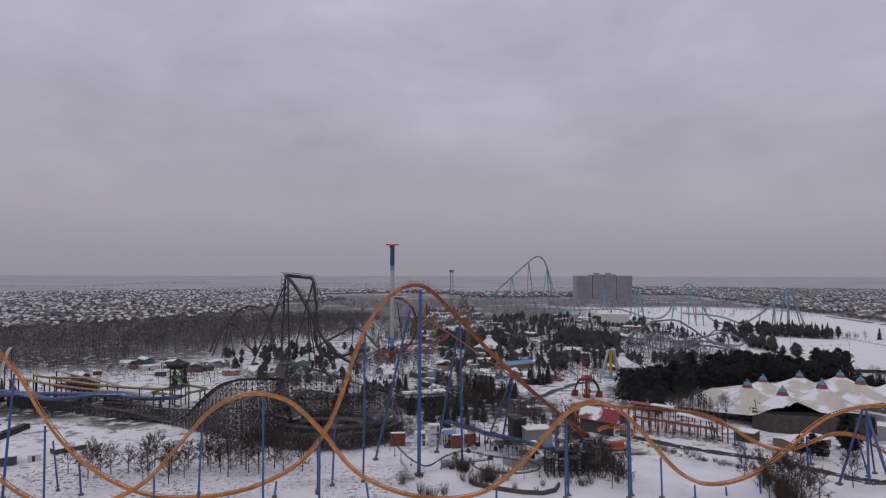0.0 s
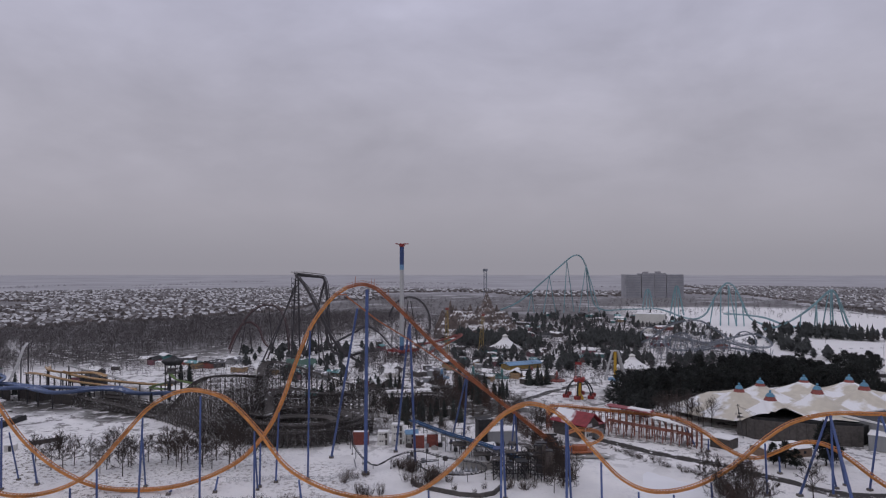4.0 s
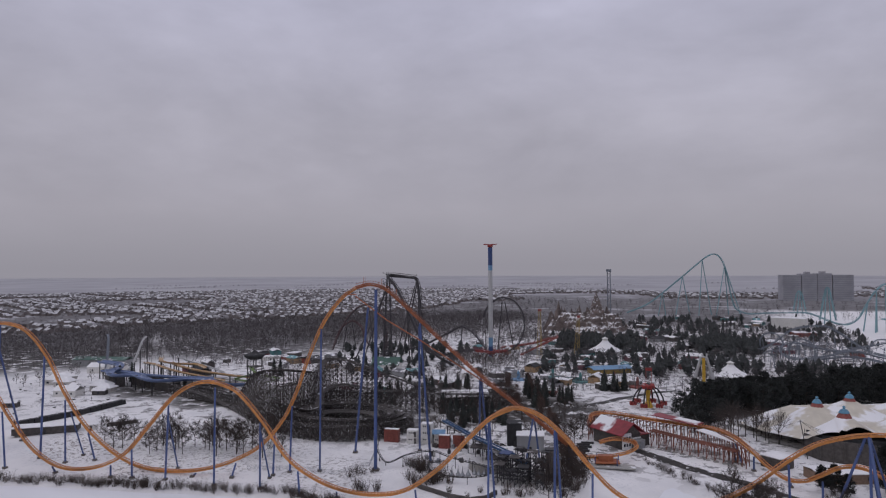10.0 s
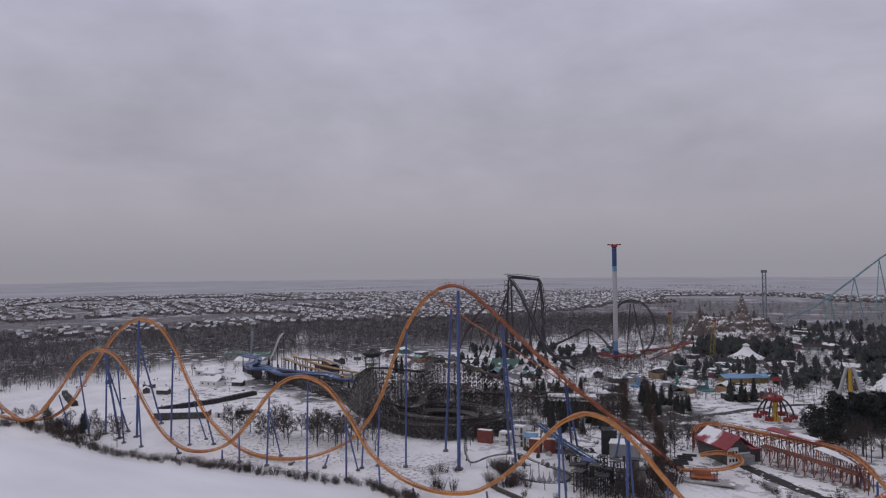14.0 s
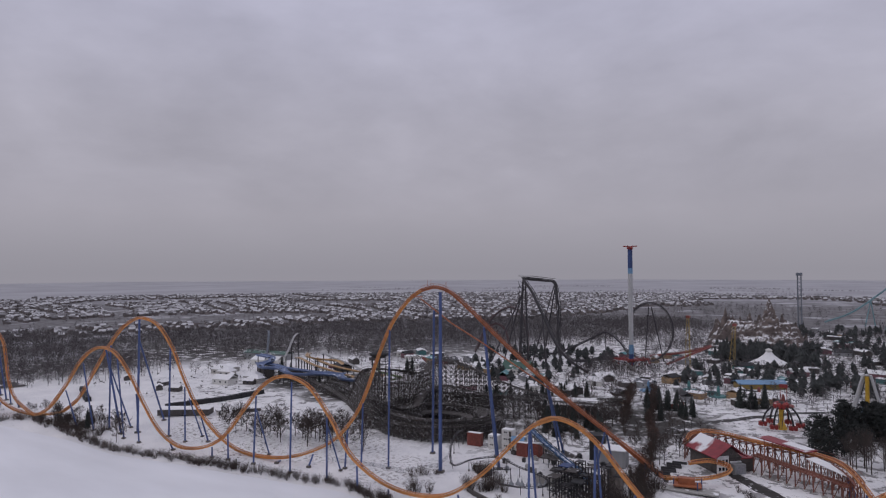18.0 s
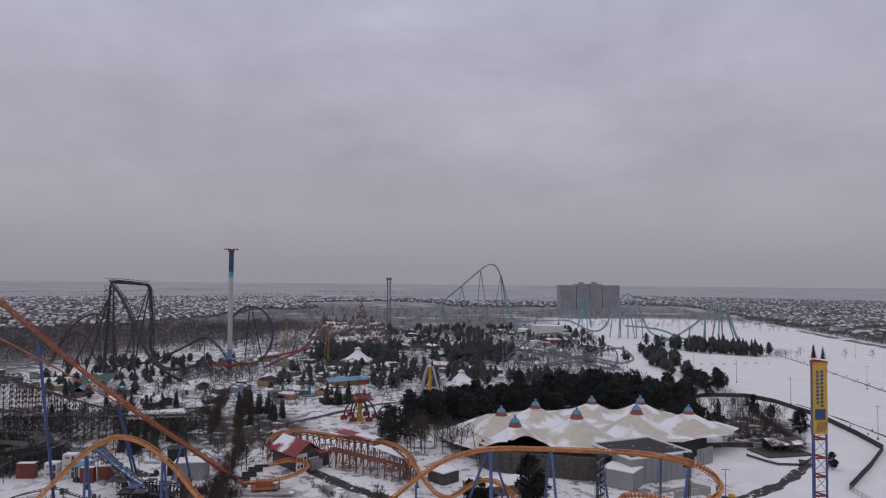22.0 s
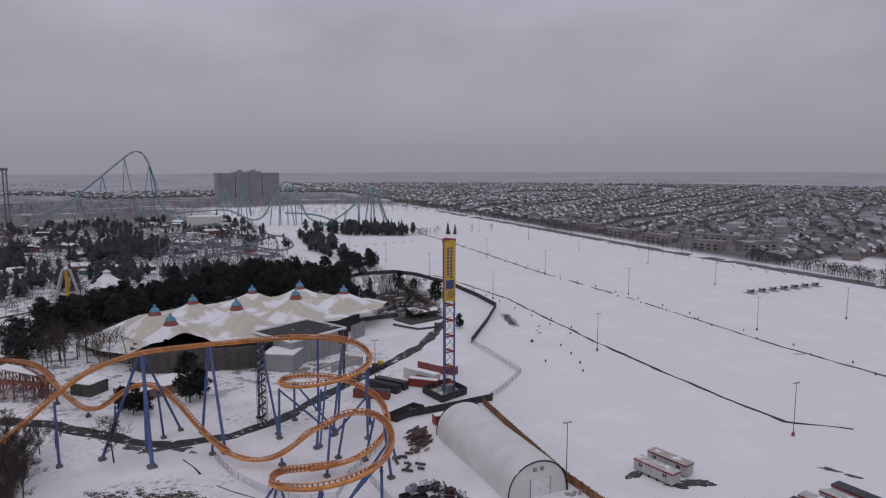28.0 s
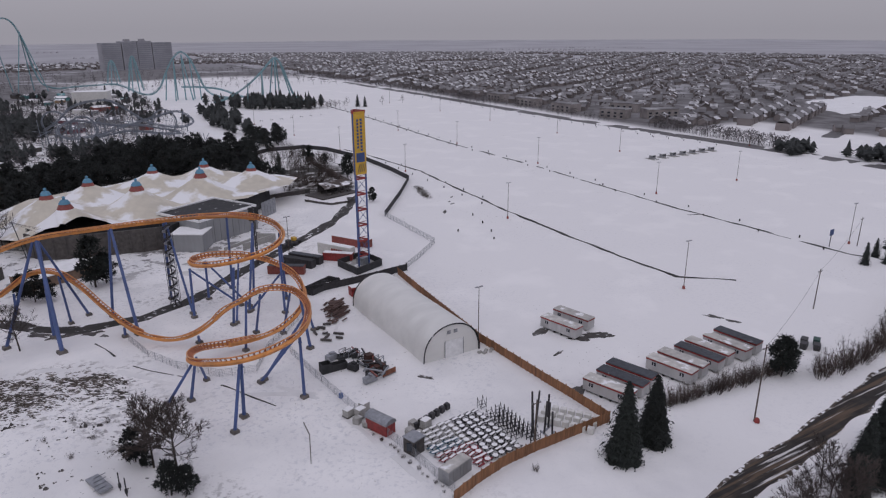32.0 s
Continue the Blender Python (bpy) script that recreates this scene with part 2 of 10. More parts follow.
# brick lightened to stand in for haze over the suburbs
BRICKD = mat("brown_house_brick", (0.21, 0.185, 0.178), 0.9, var=0.35, scale=0.03, rand=0.2)
# block grey lightened in place of the haze before it
CONCT = mat("grey_tower_block", (0.34, 0.33, 0.345), 0.8, var=0.15, scale=0.05)
BLANK = mat("white_storage_box", (0.62, 0.61, 0.58), 0.6, var=0.12, snow=0.3)
WHEEL = mat("black_rubber", (0.02, 0.02, 0.02), 0.85)
LAMPG = mat("grey_lamp_head", (0.25, 0.25, 0.26), 0.5)


# ---------------------------------------------------------------- builders
class Geo:
    """Vertices and faces of one mesh, in world metres."""

    def __init__(s):
        s.v, s.f, s.mi, s.cur = [], [], [], 0

    def add(s, verts, faces):
        n = len(s.v)
        s.v.extend(verts)
        s.f.extend(tuple(i + n for i in f) for f in faces)
        s.mi.extend([s.cur] * len(faces))

    def box(s, c, size, rz=0.0, taper=1.0):
        x, y, z = (a / 2 for a in size)
        co, si = math.cos(rz), math.sin(rz)
        vs = []
        for k, t in ((-z, 1.0), (z, taper)):
            for a, b in ((-x, -y), (x, -y), (x, y), (-x, y)):
                a, b = a * t, b * t
                vs.append((c[0] + a * co - b * si, c[1] + a * si + b * co, c[2] + k))
        s.add(vs, [(3, 2, 1, 0), (4, 5, 6, 7), (0, 1, 5, 4), (1, 2, 6, 5), (2, 3, 7, 6), (3, 0, 4, 7)])

    def tube(s, p, q, r, n=6, r2=None, cap=True):
        p, q = Vector(p), Vector(q)
        d = q - p
        if d.length < 1e-6:
            return
        d.normalize()
        a = d.cross(Vector((0, 0, 1)) if abs(d.z) < 0.95 else Vector((1, 0, 0))).normalized()
        b = d.cross(a)
        r2 = r if r2 is None else r2
        vs = []
        for o, rr in ((p, r), (q, r2)):
            for i in range(n):
                t = 2 * math.pi * i / n
                w = o + a * (math.cos(t) * rr) + b * (math.sin(t) * rr)
                vs.append((w.x, w.y, w.z))
        fs = [(i, (i + 1) % n, n + (i + 1) % n, n + i) for i in range(n)]
        if cap:
            fs += [tuple(range(n - 1, -1, -1)), tuple(range(n, 2 * n))]
        s.add(vs, fs)

    def beam(s, p, q, w, h=None):
        p, q = Vector(p), Vector(q)
        d = (q - p)
        if d.length < 1e-6:
            return
        d.normalize()
        a = d.cross(Vector((0, 0, 1)) if abs(d.z) < 0.95 else Vector((1, 0, 0))).normalized() * (w / 2)
        b = d.cross(a).normalized() * ((h or w) / 2)
        vs = [tuple(o + x * a + y * b) for o in (p, q) for x, y in ((-1, -1), (1, -1), (1, 1), (-1, 1))]
        s.add(vs, [(3, 2, 1, 0), (4, 5, 6, 7), (0, 1, 5, 4), (1, 2, 6, 5), (2, 3, 7, 6), (3, 0, 4, 7)])

    def ring(s, rings, close=True, caps=True):
        """Skin over a list of rings with equally many points."""
        n = len(rings[0])
        vs = [tuple(p) for r in rings for p in r]
        fs = []
        for k in range(len(rings) - 1):
            for i in range(n if close else n - 1):
                j = (i + 1) % n
                fs.append((k * n + i, k * n + j, (k + 1) * n + j, (k + 1) * n + i))
        if caps and close:
            fs += [tuple(range(n - 1, -1, -1)), tuple(range((len(rings) - 1) * n, len(rings) * n))]
        s.add(vs, fs)

    def lathe(s, c, prof, n=16):
        """Turned form about the upright through c: prof is (radius, height) from the foot up."""
        s.ring([[(c[0] + r * math.cos(2 * math.pi * i / n), c[1] + r * math.sin(2 * math.pi * i / n), c[2] + z) for i in range(n)] for r, z in prof])

    def prism(s, pts, z0, z1):
        s.ring([[(x, y, z0) for x, y in pts], [(x, y, z1) for x, y in pts]])

    def gable(s, c, size, rz=0.0, rise=2.0, over=0.4, thick=0.25):
        """A pitched roof, ridge along local x, eaves at c's height."""
        L, W = size[0] / 2 + over, size[1] / 2 + over
        co, si = math.cos(rz), math.sin(rz)
        prof = [(-W, 0), (0, rise), (W, 0), (W, thick), (0, rise + thick), (-W, thick)]
        s.ring([[(c[0] + x * co - y * si, c[1] + x * si + y * co, c[2] + z) for y, z in prof] for x in (-L, L)])


def wloc(ob):
    o, v = ob, Vector((0, 0, 0))
    while o is not None:
        v += o.location
        o = o.parent
    return v


def part(name, g, material, parent=None, label="", smooth=False, kind=""):
    """One mesh object under a thing or under a part."""
    me = bpy.data.meshes.new(name)
    base = wloc(parent) if parent else Vector((0, 0, 0))
    me.from_pydata([(x - base.x, y - base.y, z - base.z) for x, y, z in g.v], [], g.f)
    for m in (material if isinstance(material, (list, tuple)) else [material]):
        me.materials.append(m)
    if isinstance(material, (list, tuple)):
        me.polygons.foreach_set("material_index", g.mi)
    if smooth:
        me.polygons.foreach_set("use_smooth", [True] * len(me.polygons))
    me.update()
    ob = new(name, me)
    ob.parent = parent
    return tagged(ob, label, kind=kind)


def thing(name, at, label, category, group="", kind=""):
    e = new(name)
    e.location = at
    e.empty_display_size = 0.5
    return tagged(e, label, category, group, kind)


def single(name, g, material, label, category, group="", kind="", smooth=False):
    """A thing that is one mesh."""
    ob = part(name, g, material, None, "", smooth)
    return tagged(ob, label, category, group, kind)


def box_part(name, c, size, material, parent, rz=0.0, label=""):
    g = Geo()
    g.box(c, size, rz)
    return part(name, g, material, parent, label)


# ---------------------------------------------------------------- the lie of the land
SHORE = [(-900, 60), (-290, 156), (-258, 185), (-193, 192), (-147, 192), (-106, 201), (-83, 205), (-32, 215), (-8, 211), (22, 213), (60, 214),
         (76, 222), (84, 250), (88, 272), (98, 262), (112, 247), (116, 226), (108, 196), (92, 150), (70, 60), (40, -60)]
LAKE = -2.4


def lake_side(x, y):
    """Metres from the shore line, positive on land."""
    best, inside = 1e9, False
    poly_ = SHORE + [(40, -900), (-900, -900)]
    j = len(poly_) - 1
    for i in range(len(poly_)):
        (x1, y1), (x2, y2) = poly_[j], poly_[i]
        dx, dy = x2 - x1, y2 - y1
        t = max(0.0, min(1.0, ((x - x1) * dx + (y - y1) * dy) / (dx * dx + dy * dy)))
        d = math.hypot(x - x1 - t * dx, y - y1 - t * dy)
        best = min(best, d)
        if (y1 > y) != (y2 > y) and x < dx * (y - y1) / dy + x1:
            inside = not inside
        j = i
    return -best if inside else best


def bump_at(x, y, cx, cy, r, h):
    d = ((x - cx) ** 2 + (y - cy) ** 2) / (r * r)
    return h * math.exp(-d * 1.6) if d < 4 else 0.0


def gz(x, y):
    """Height of the ground."""
    if not (-1200 < x < 900 and -1200 < y < 1400):
        return 0.0
    d = lake_side(x, y) if y < 330 and x < 200 else 99.0
    z = 0.0
    if d < 26:
        z = -3.4 if d < -4 else (-3.4 + 2.0 * (d + 4) / 6 if d < 2 else -1.4 * (1 - (d - 2) / 24))
    z += bump_at(x, y, 138, 186, 24, 3.2) + bump_at(x, y, -140, 262, 26, 3.0) + bump_at(x, y, -178, 250, 24, 2.2)
    if d > 2:
        z += 0.22 * noise.noise((x * 0.05, y * 0.05, 3.1)) + 0.08 * noise.noise((x * 0.2, y * 0.2, 1.7))
    return z


# ---------------------------------------------------------------- ground, lake, lanes
def snow_ground_material():
    m = bpy.data.materials.new("snow_covered_ground")
    m.use_nodes = True
    nt = m.node_tree
    n, l = nt.nodes.new, nt.links.new
    bsdf = nt.nodes["Principled BSDF"]
    bsdf.inputs["Roughness"].default_value = 0.9
    geo, sep = n("ShaderNodeNewGeometry"), n("ShaderNodeSeparateXYZ")
    l(geo.outputs["Position"], sep.inputs[0])

    def tex(scale, detail=4, rough=0.55):
        t = n("ShaderNodeTexNoise")
        t.inputs["Scale"].default_value, t.inputs["Detail"].default_value, t.inputs["Roughness"].default_value = scale, detail, rough
        l(geo.outputs["Position"], t.inputs["Vector"])
        return t.outputs["Fac"]

    def rng(v, a, b, c=0.0, d=1.0):
        r = n("ShaderNodeMapRange")
        r.interpolation_type = "SMOOTHSTEP"
        for k, x in zip(("From Min", "From Max", "To Min", "To Max"), (a, b, c, d)):
            r.inputs[k].default_value = x
        l(v, r.inputs["Value"])
        return r.outputs[0]

    def op(kind, a, b):
        o = n("ShaderNodeMath")
        o.operation = kind
        for i, v in enumerate((a, b)):
            if isinstance(v, (int, float)):
                o.inputs[i].default_value = v
            else:
                l(v, o.inputs[i])
        return o.outputs[0]

    def mix(f, a, b):
        x = n("ShaderNodeMix")
        x.data_type = "RGBA"
        l(f, x.inputs["Factor"])
        for k, v in (("A", a), ("B", b)):
            if isinstance(v, tuple):
                x.inputs[k].default_value = (*v, 1)
            else:
                l(v, x.inputs[k])
        return x.outputs["Result"]

    X, Y = sep.outputs["X"], sep.outputs["Y"]
    wob = op("MULTIPLY", op("SUBTRACT", tex(0.004, 3), 0.5), 400.0)
    snow = mix(op("MAXIMUM", rng(tex(0.05, 5), 0.3, 0.7), rng(X, 225, 265, 0.0, 0.62)), (0.70, 0.69, 0.69), (0.83, 0.815, 0.805))
    snow = mix(op("MULTIPLY", rng(tex(0.8, 8, 0.75), 0.5, 0.62), op("MULTIPLY", rng(X, 265, 225, 0.3, 1.0), rng(tex(0.03, 3), 0.45, 0.6, 0.15, 0.75))), snow, (0.56, 0.56, 0.585))
    # sparse stalks and clods that stick out of the snow
    snow = mix(op("MULTIPLY", rng(tex(1.3, 3, 0.6), 0.655, 0.70), rng(tex(0.018, 3), 0.5, 0.62, 0.0, 0.75)), snow, (0.16, 0.14, 0.12))
    # trodden and thawed ground: coarse gate times fine grain
    gate = rng(tex(0.022, 3), 0.56, 0.68)
    grain = rng(tex(0.55, 6, 0.7), 0.50, 0.60)
    worn = op("MULTIPLY", op("MULTIPLY", gate, grain), rng(X, 215, 190))
    park = op("MULTIPLY", rng(Y, 255, 300), op("MULTIPLY", rng(X, 240, 215), rng(X, -300, -230)))
    deep = rng(op("ADD", Y, op("MULTIPLY", wob, 0.1)), 560, 680, 0.012, 0.05)
    deep = op("SUBTRACT", deep, rng(X, -60, -140, 0.0, 0.02))
    worn2 = op("MULTIPLY", park, rng(op("ADD", tex(0.13, 9, 0.72), deep), 0.525, 0.565))
    near = mix(op("MAXIMUM", op("MULTIPLY", worn, 0.75), op("MULTIPLY", worn2, 0.8)), snow, (0.10, 0.09, 0.085))
    # grass and rubble through the snow on the slopes
    def knoll(cx, cy, r):
        d = op("ADD", op("POWER", op("DIVIDE", op("SUBTRACT", X, cx), r), 2.0), op("POWER", op("DIVIDE", op("SUBTRACT", Y, cy), r), 2.0))
        return rng(d, 1.2, 0.3)
    slope = op("MAXIMUM", knoll(139, 208, 17), op("MAXIMUM", op("MAXIMUM", knoll(-140, 240, 28), knoll(-100, 226, 16)), op("MULTIPLY", op("MAXIMUM", knoll(-78, 252, 34), knoll(-30, 240, 22)), 0.75)))
    specks = op("MULTIPLY", slope, rng(tex(0.55, 7, 0.75), 0.525, 0.57))
    near = mix(op("MULTIPLY", specks, 0.92), near, (0.14, 0.115, 0.095))
    # needle litter under the pine belt; same dark tone under woods, slides, scrub, helix
    litter = op("MAXIMUM", knoll(120, 412, 34), op("MAXIMUM", knoll(175, 455, 44), op("MAXIMUM", knoll(222, 462, 42), op("MAXIMUM", knoll(20, 370, 40), op("MAXIMUM", knoll(-60, 316, 44), op("MAXIMUM", knoll(-208, 364, 46), op("MAXIMUM", knoll(-160, 335, 26), op("MAXIMUM", knoll(-440, 450, 135), op("MAXIMUM", knoll(-300, 580, 120), op("MAXIMUM", knoll(-500, 300, 150), op("MAXIMUM", knoll(276, 408, 26), knoll(268, 372, 20))))))))))))
    near = mix(op("MULTIPLY", litter, rng(tex(0.11, 5, 0.65), 0.36, 0.50)), near, (0.055, 0.050, 0.045))
    # beyond the park: streets, gardens, woods and fields
    right = rng(op("ADD", X, op("MULTIPLY", wob, 0.05)), 562, 585)
    right = op("MULTIPLY", right, op("MAXIMUM", rng(Y, 405, 430), rng(X, 665, 690)))
    left = op("MULTIPLY", rng(op("ADD", Y, wob), 540, 660), rng(op("ADD", X, wob), -150, -240))
    far = rng(op("ADD", Y, wob), 1180, 1300)
    far = op("MAXIMUM", far, op("MULTIPLY", rng(op("ADD", Y, op("MULTIPLY", wob, 0.4)), 860, 980), rng(op("ADD", X, op("MULTIPLY", wob, 0.3)), 215, 165)))
    left2 = rng(op("ADD", X, wob), -420, -520)
    away = op("MAXIMUM", op("MAXIMUM", right, left), op("MAXIMUM", far, left2))
    patch = rng(op("ADD", op("MULTIPLY", tex(0.013, 5, 0.6), 0.6), op("MULTIPLY", tex(0.0022, 3), 0.5)), 0.57, 0.68)
    land = mix(patch, mix(rng(tex(0.06, 4), 0.35, 0.65), (0.105, 0.098, 0.098), (0.19, 0.182, 0.185)), (0.46, 0.455, 0.47))
    # open snowfields and woods toward the horizon, greyed with distance to imitate haze
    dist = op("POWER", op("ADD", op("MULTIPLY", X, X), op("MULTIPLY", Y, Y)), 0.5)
    haze_fields = mix(rng(tex(0.0035, 5, 0.6), 0.35, 0.65), (0.315, 0.308, 0.325), (0.395, 0.388, 0.405))
    land = mix(rng(dist, 1350, 2300), land, haze_fields)
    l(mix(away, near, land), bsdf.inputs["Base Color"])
    bp = n("ShaderNodeBump")
    bp.inputs["Distance"].default_value = 0.4
    l(rng(X, 265, 225, 0.12, 0.33), bp.inputs["Strength"])
    l(op("ADD", tex(0.35, 5), op("MULTIPLY", tex(0.07, 3), 2.0)), bp.inputs["Height"])
    l(bp.outputs[0], bsdf.inputs["Normal"])
    return m


SNOW = snow_ground_material()


def axis(a, b, step, lo, hi):
    """Even steps from a to b, then growing steps out to lo and hi."""
    xs = list(np.arange(a, b + 0.01, step))
    s, x = step, b
    while x < hi:
        s *= 1.28
        x = min(hi, x + s)
        xs.append(x)
    s, x = step, a
    while x > lo:
        s *= 1.28
        x = max(lo, x - s)
        xs.insert(0, x)
    return [float(x) for x in xs]


def build_ground():
    xs, ys = axis(-360, 330, 5.0, -4800, 4800), axis(60, 330, 5.0, -1500, 4850)
    g = Geo()
    g.v = [(x, y, gz(x, y)) for y in ys for x in xs]
    w = len(xs)
    g.f = [(j * w + i, j * w + i + 1, (j + 1) * w + i + 1, (j + 1) * w + i) for j in range(len(ys) - 1) for i in range(w - 1)]
    single("ground", g, SNOW, "snow-covered park ground, parking field and distant suburbs", "ground", kind="structure", smooth=True)
    g = Geo()
    xs, ys = np.linspace(-900, 130, 90), np.linspace(-600, 290, 70)
    g.v = [(float(x), float(y), LAKE + 0.06 * noise.noise((x * 0.03, y * 0.03, 0))) for y in ys for x in xs]
    g.f = [(j * 90 + i, j * 90 + i + 1, (j + 1) * 90 + i + 1, (j + 1) * 90 + i) for j in range(69) for i in range(89)]
    ICE = mat("snow_on_lake_ice", (0.765, 0.768, 0.79), 0.85, var=0.05, scale=0.05, bump=0.15, big=0.012, stretch=(0.4, 1.6, 1))
    single("water", g, ICE, "frozen lake under smooth white snow", "lake", kind="structure", smooth=True)


build_ground()


def strip(name, pts, width, material, label, category, rag=0.0, lift=0.05, step=4.0, gap=0.0, kind="structure"):
    """A band laid on the ground along a line; rag makes its edges uneven, gap leaves it out here and there."""
    g = Geo()
    rows = []
    for (x1, y1), (x2, y2) in zip(pts, pts[1:]):
        L = math.hypot(x2 - x1, y2 - y1)
        k = max(1, int(L / step))
        for i in range(k):
            rows.append((x1 + (x2 - x1) * i / k, y1 + (y2 - y1) * i / k, (x2 - x1) / L, (y2 - y1) / L))
    rows.append((*pts[-1], rows[-1][2], rows[-1][3]))
    prev = None
    for i, (x, y, dx, dy) in enumerate(rows):
        a = width / 2 * (1 + rag * noise.noise((x * 0.13, y * 0.13, 5.0)) * 1.6)
        b = width / 2 * (1 + rag * noise.noise((x * 0.13, y * 0.13, 9.0)) * 1.6)
        a, b = max(0.08, a), max(0.08, b)
        off = rag * width * 0.25 * noise.noise((x * 0.05, y * 0.05, 2.0))
        p, q = (x - dy * (a + off), y + dx * (a + off)), (x + dy * (b - off), y - dx * (b - off))
        row = [(*p, gz(*p) + lift), (*q, gz(*q) + lift)]
        if prev and not (gap and noise.noise((x * 0.09, y * 0.09, 7.0)) > gap):
            g.add(prev + row, [(0, 1, 3, 2)])
            g.add([(vx, vy, vz - 0.5) for vx, vy, vz in prev + row] + prev + row, [(0, 2, 6, 4), (3, 1, 5, 7)])
        prev = row
    return single(name, g, material, label, category, kind=kind)


def streaked_road():
    """Asphalt with brown slush and packed snow drawn out along the road by wheels."""
    m = mat("slush_streaked_asphalt", (0.040, 0.036, 0.033), 0.75, var=0.3, scale=0.5)
    nt = m.node_tree
    n, l = nt.nodes.new, nt.links.new
    bsdf = nt.nodes["Principled BSDF"]
    bsdf.inputs["Specular IOR Level"].default_value = 0.15
    colour = bsdf.inputs["Base Color"].links[0].from_socket
    geo = n("ShaderNodeNewGeometry")
    for scale, stretch, lo, hi, tint in ((0.8, (0.05, 1.0, 1), 0.50, 0.60, (0.115, 0.082, 0.058)), (0.9, (0.035, 1.0, 1), 0.575, 0.63, (0.62, 0.60, 0.59))):
        mp, nz, rg, mx = n("ShaderNodeMapping"), n("ShaderNodeTexNoise"), n("ShaderNodeMapRange"), n("ShaderNodeMix")
        mp.inputs["Scale"].default_value, mp.inputs["Rotation"].default_value = stretch, (0, 0, radians(-6))
        l(geo.outputs["Position"], mp.inputs[0])
        nz.inputs["Scale"].default_value, nz.inputs["Detail"].default_value, nz.inputs["Roughness"].default_value = scale, 6, 0.6
        l(mp.outputs[0], nz.inputs["Vector"])
        rg.inputs["From Min"].default_value, rg.inputs["From Max"].default_value = lo, hi
        l(nz.outputs["Fac"], rg.inputs["Value"])
        mx.data_type = "RGBA"
        l(rg.outputs[0], mx.inputs["Factor"])
        l(colour, mx.inputs["A"])
        mx.inputs["B"].default_value = (*tint, 1)
        colour = mx.outputs["Result"]
    l(colour, bsdf.inputs["Base Color"])
    return m


ROADMIX = mat("slushy_asphalt", (0.055, 0.052, 0.050), 0.6, var=0.3, scale=0.35, col2=(0.040, 0.036, 0.033), snow=0.36, big=0.05, patch=0.5)
ROADMIX.node_tree.nodes["Principled BSDF"].inputs["Specular IOR Level"].default_value = 0.12
VERGE = mat("brown_slush_verge", (0.10, 0.078, 0.062), 0.85, var=0.5, scale=0.7, snow=0.56, patch=0.7)
ROADLINE = [(195, 99), (215, 103), (238, 108.6), (262, 111.4), (287, 114.6), (306, 117), (360, 123), (460, 139), (540, 161), (640, 191)]
strip("verge", [(x, y + 0.6) for x, y in ROADLINE], 5.6, VERGE, "brown slush bed of the snowy road", "verge", 0.3, lift=0.04, step=2.5)
strip("road", [(x, y + 0.4) for x, y in ROADLINE], 4.9, streaked_road(), "wet asphalt road with brown slush and snow streaks", "road", 0.13, lift=0.08, step=1.6)
PACKED = mat("packed_grey_snow", (0.67, 0.66, 0.66), 0.8, var=0.15, scale=0.5, bump=0.4, col2=(0.73, 0.72, 0.715))
for line, w in (([(120, 206), (140, 222), (156, 212), (166, 198), (176, 188), (192, 178)], 1.6), ([(186, 186), (192, 176), (195, 160), (197.6, 140), (198, 120)], 1.0), ([(205, 200), (212, 214), (216, 228)], 1.0), ([(186, 255), (206, 284), (222, 292), (240, 306)], 1.6)):
    strip("vehicle_track", line, w, PACKED, "packed grey vehicle track in the snow", "track", 0.9, lift=0.03, gap=0.2, step=1.5)
strip("path", [(52, 345), (60, 325), (70, 312), (87, 294), (106, 281), (119, 271), (133, 256.5), (142, 247), (151, 242), (166, 242), (184, 251.5), (197, 264), (203, 269), (218, 281), (232, 292.6), (246, 305), (257, 318), (266, 331), (273, 343)],
      4.6, ROADMIX, "cleared asphalt service path curving past the theatre", "path", 0.38, step=1.5)
strip("path", [(34, 352), (36.2, 374.7), (48, 392.7), (62.3, 417), (75.6, 436.8), (90.6, 447.5), (140, 458)], 4.6, ROADMIX, "trodden park path between the rides", "path", 0.3)
strip("kerb", [(331, 176), (318, 188), (317, 212), (318, 243), (320, 282), (324, 326), (330, 380), (326, 440), (322, 470)], 1.2, CURB, "dark cleared kerb across the snowy parking field", "kerb", 0.9, gap=0.62, step=2.5)
strip("kerb", [(400, 140), (387, 173), (388, 213), (386.5, 247), (389, 284), (394, 356), (395, 452), (402, 540), (409, 635), (414, 760)], 1.3, CURB, "dark cleared kerb across the snowy parking field", "kerb", 0.9, step=2.5)
strip("road", [(566, 140), (561, 246), (560, 350), (556, 430), (553, 550), (560, 800), (556, 1250), (540, 1700)], 14, ASPHALT, "dark suburban road past the parking field", "road", 0.1)
strip("road", [(640, 330), (900, 420), (1500, 640)], 11, ASPHALT, "dark side street into the housing", "road", 0.1)
strip("path", [(258, 498), (262, 540), (266, 590), (267, 650), (255, 720)], 6, SNOWROOF, "snowy service road beside the evergreens", "path", 0.1)
THAW = mat("dark_ground_tone", (0.075, 0.068, 0.064), 0.8, var=0.4, scale=0.6, snow=0.28, patch=0.5)


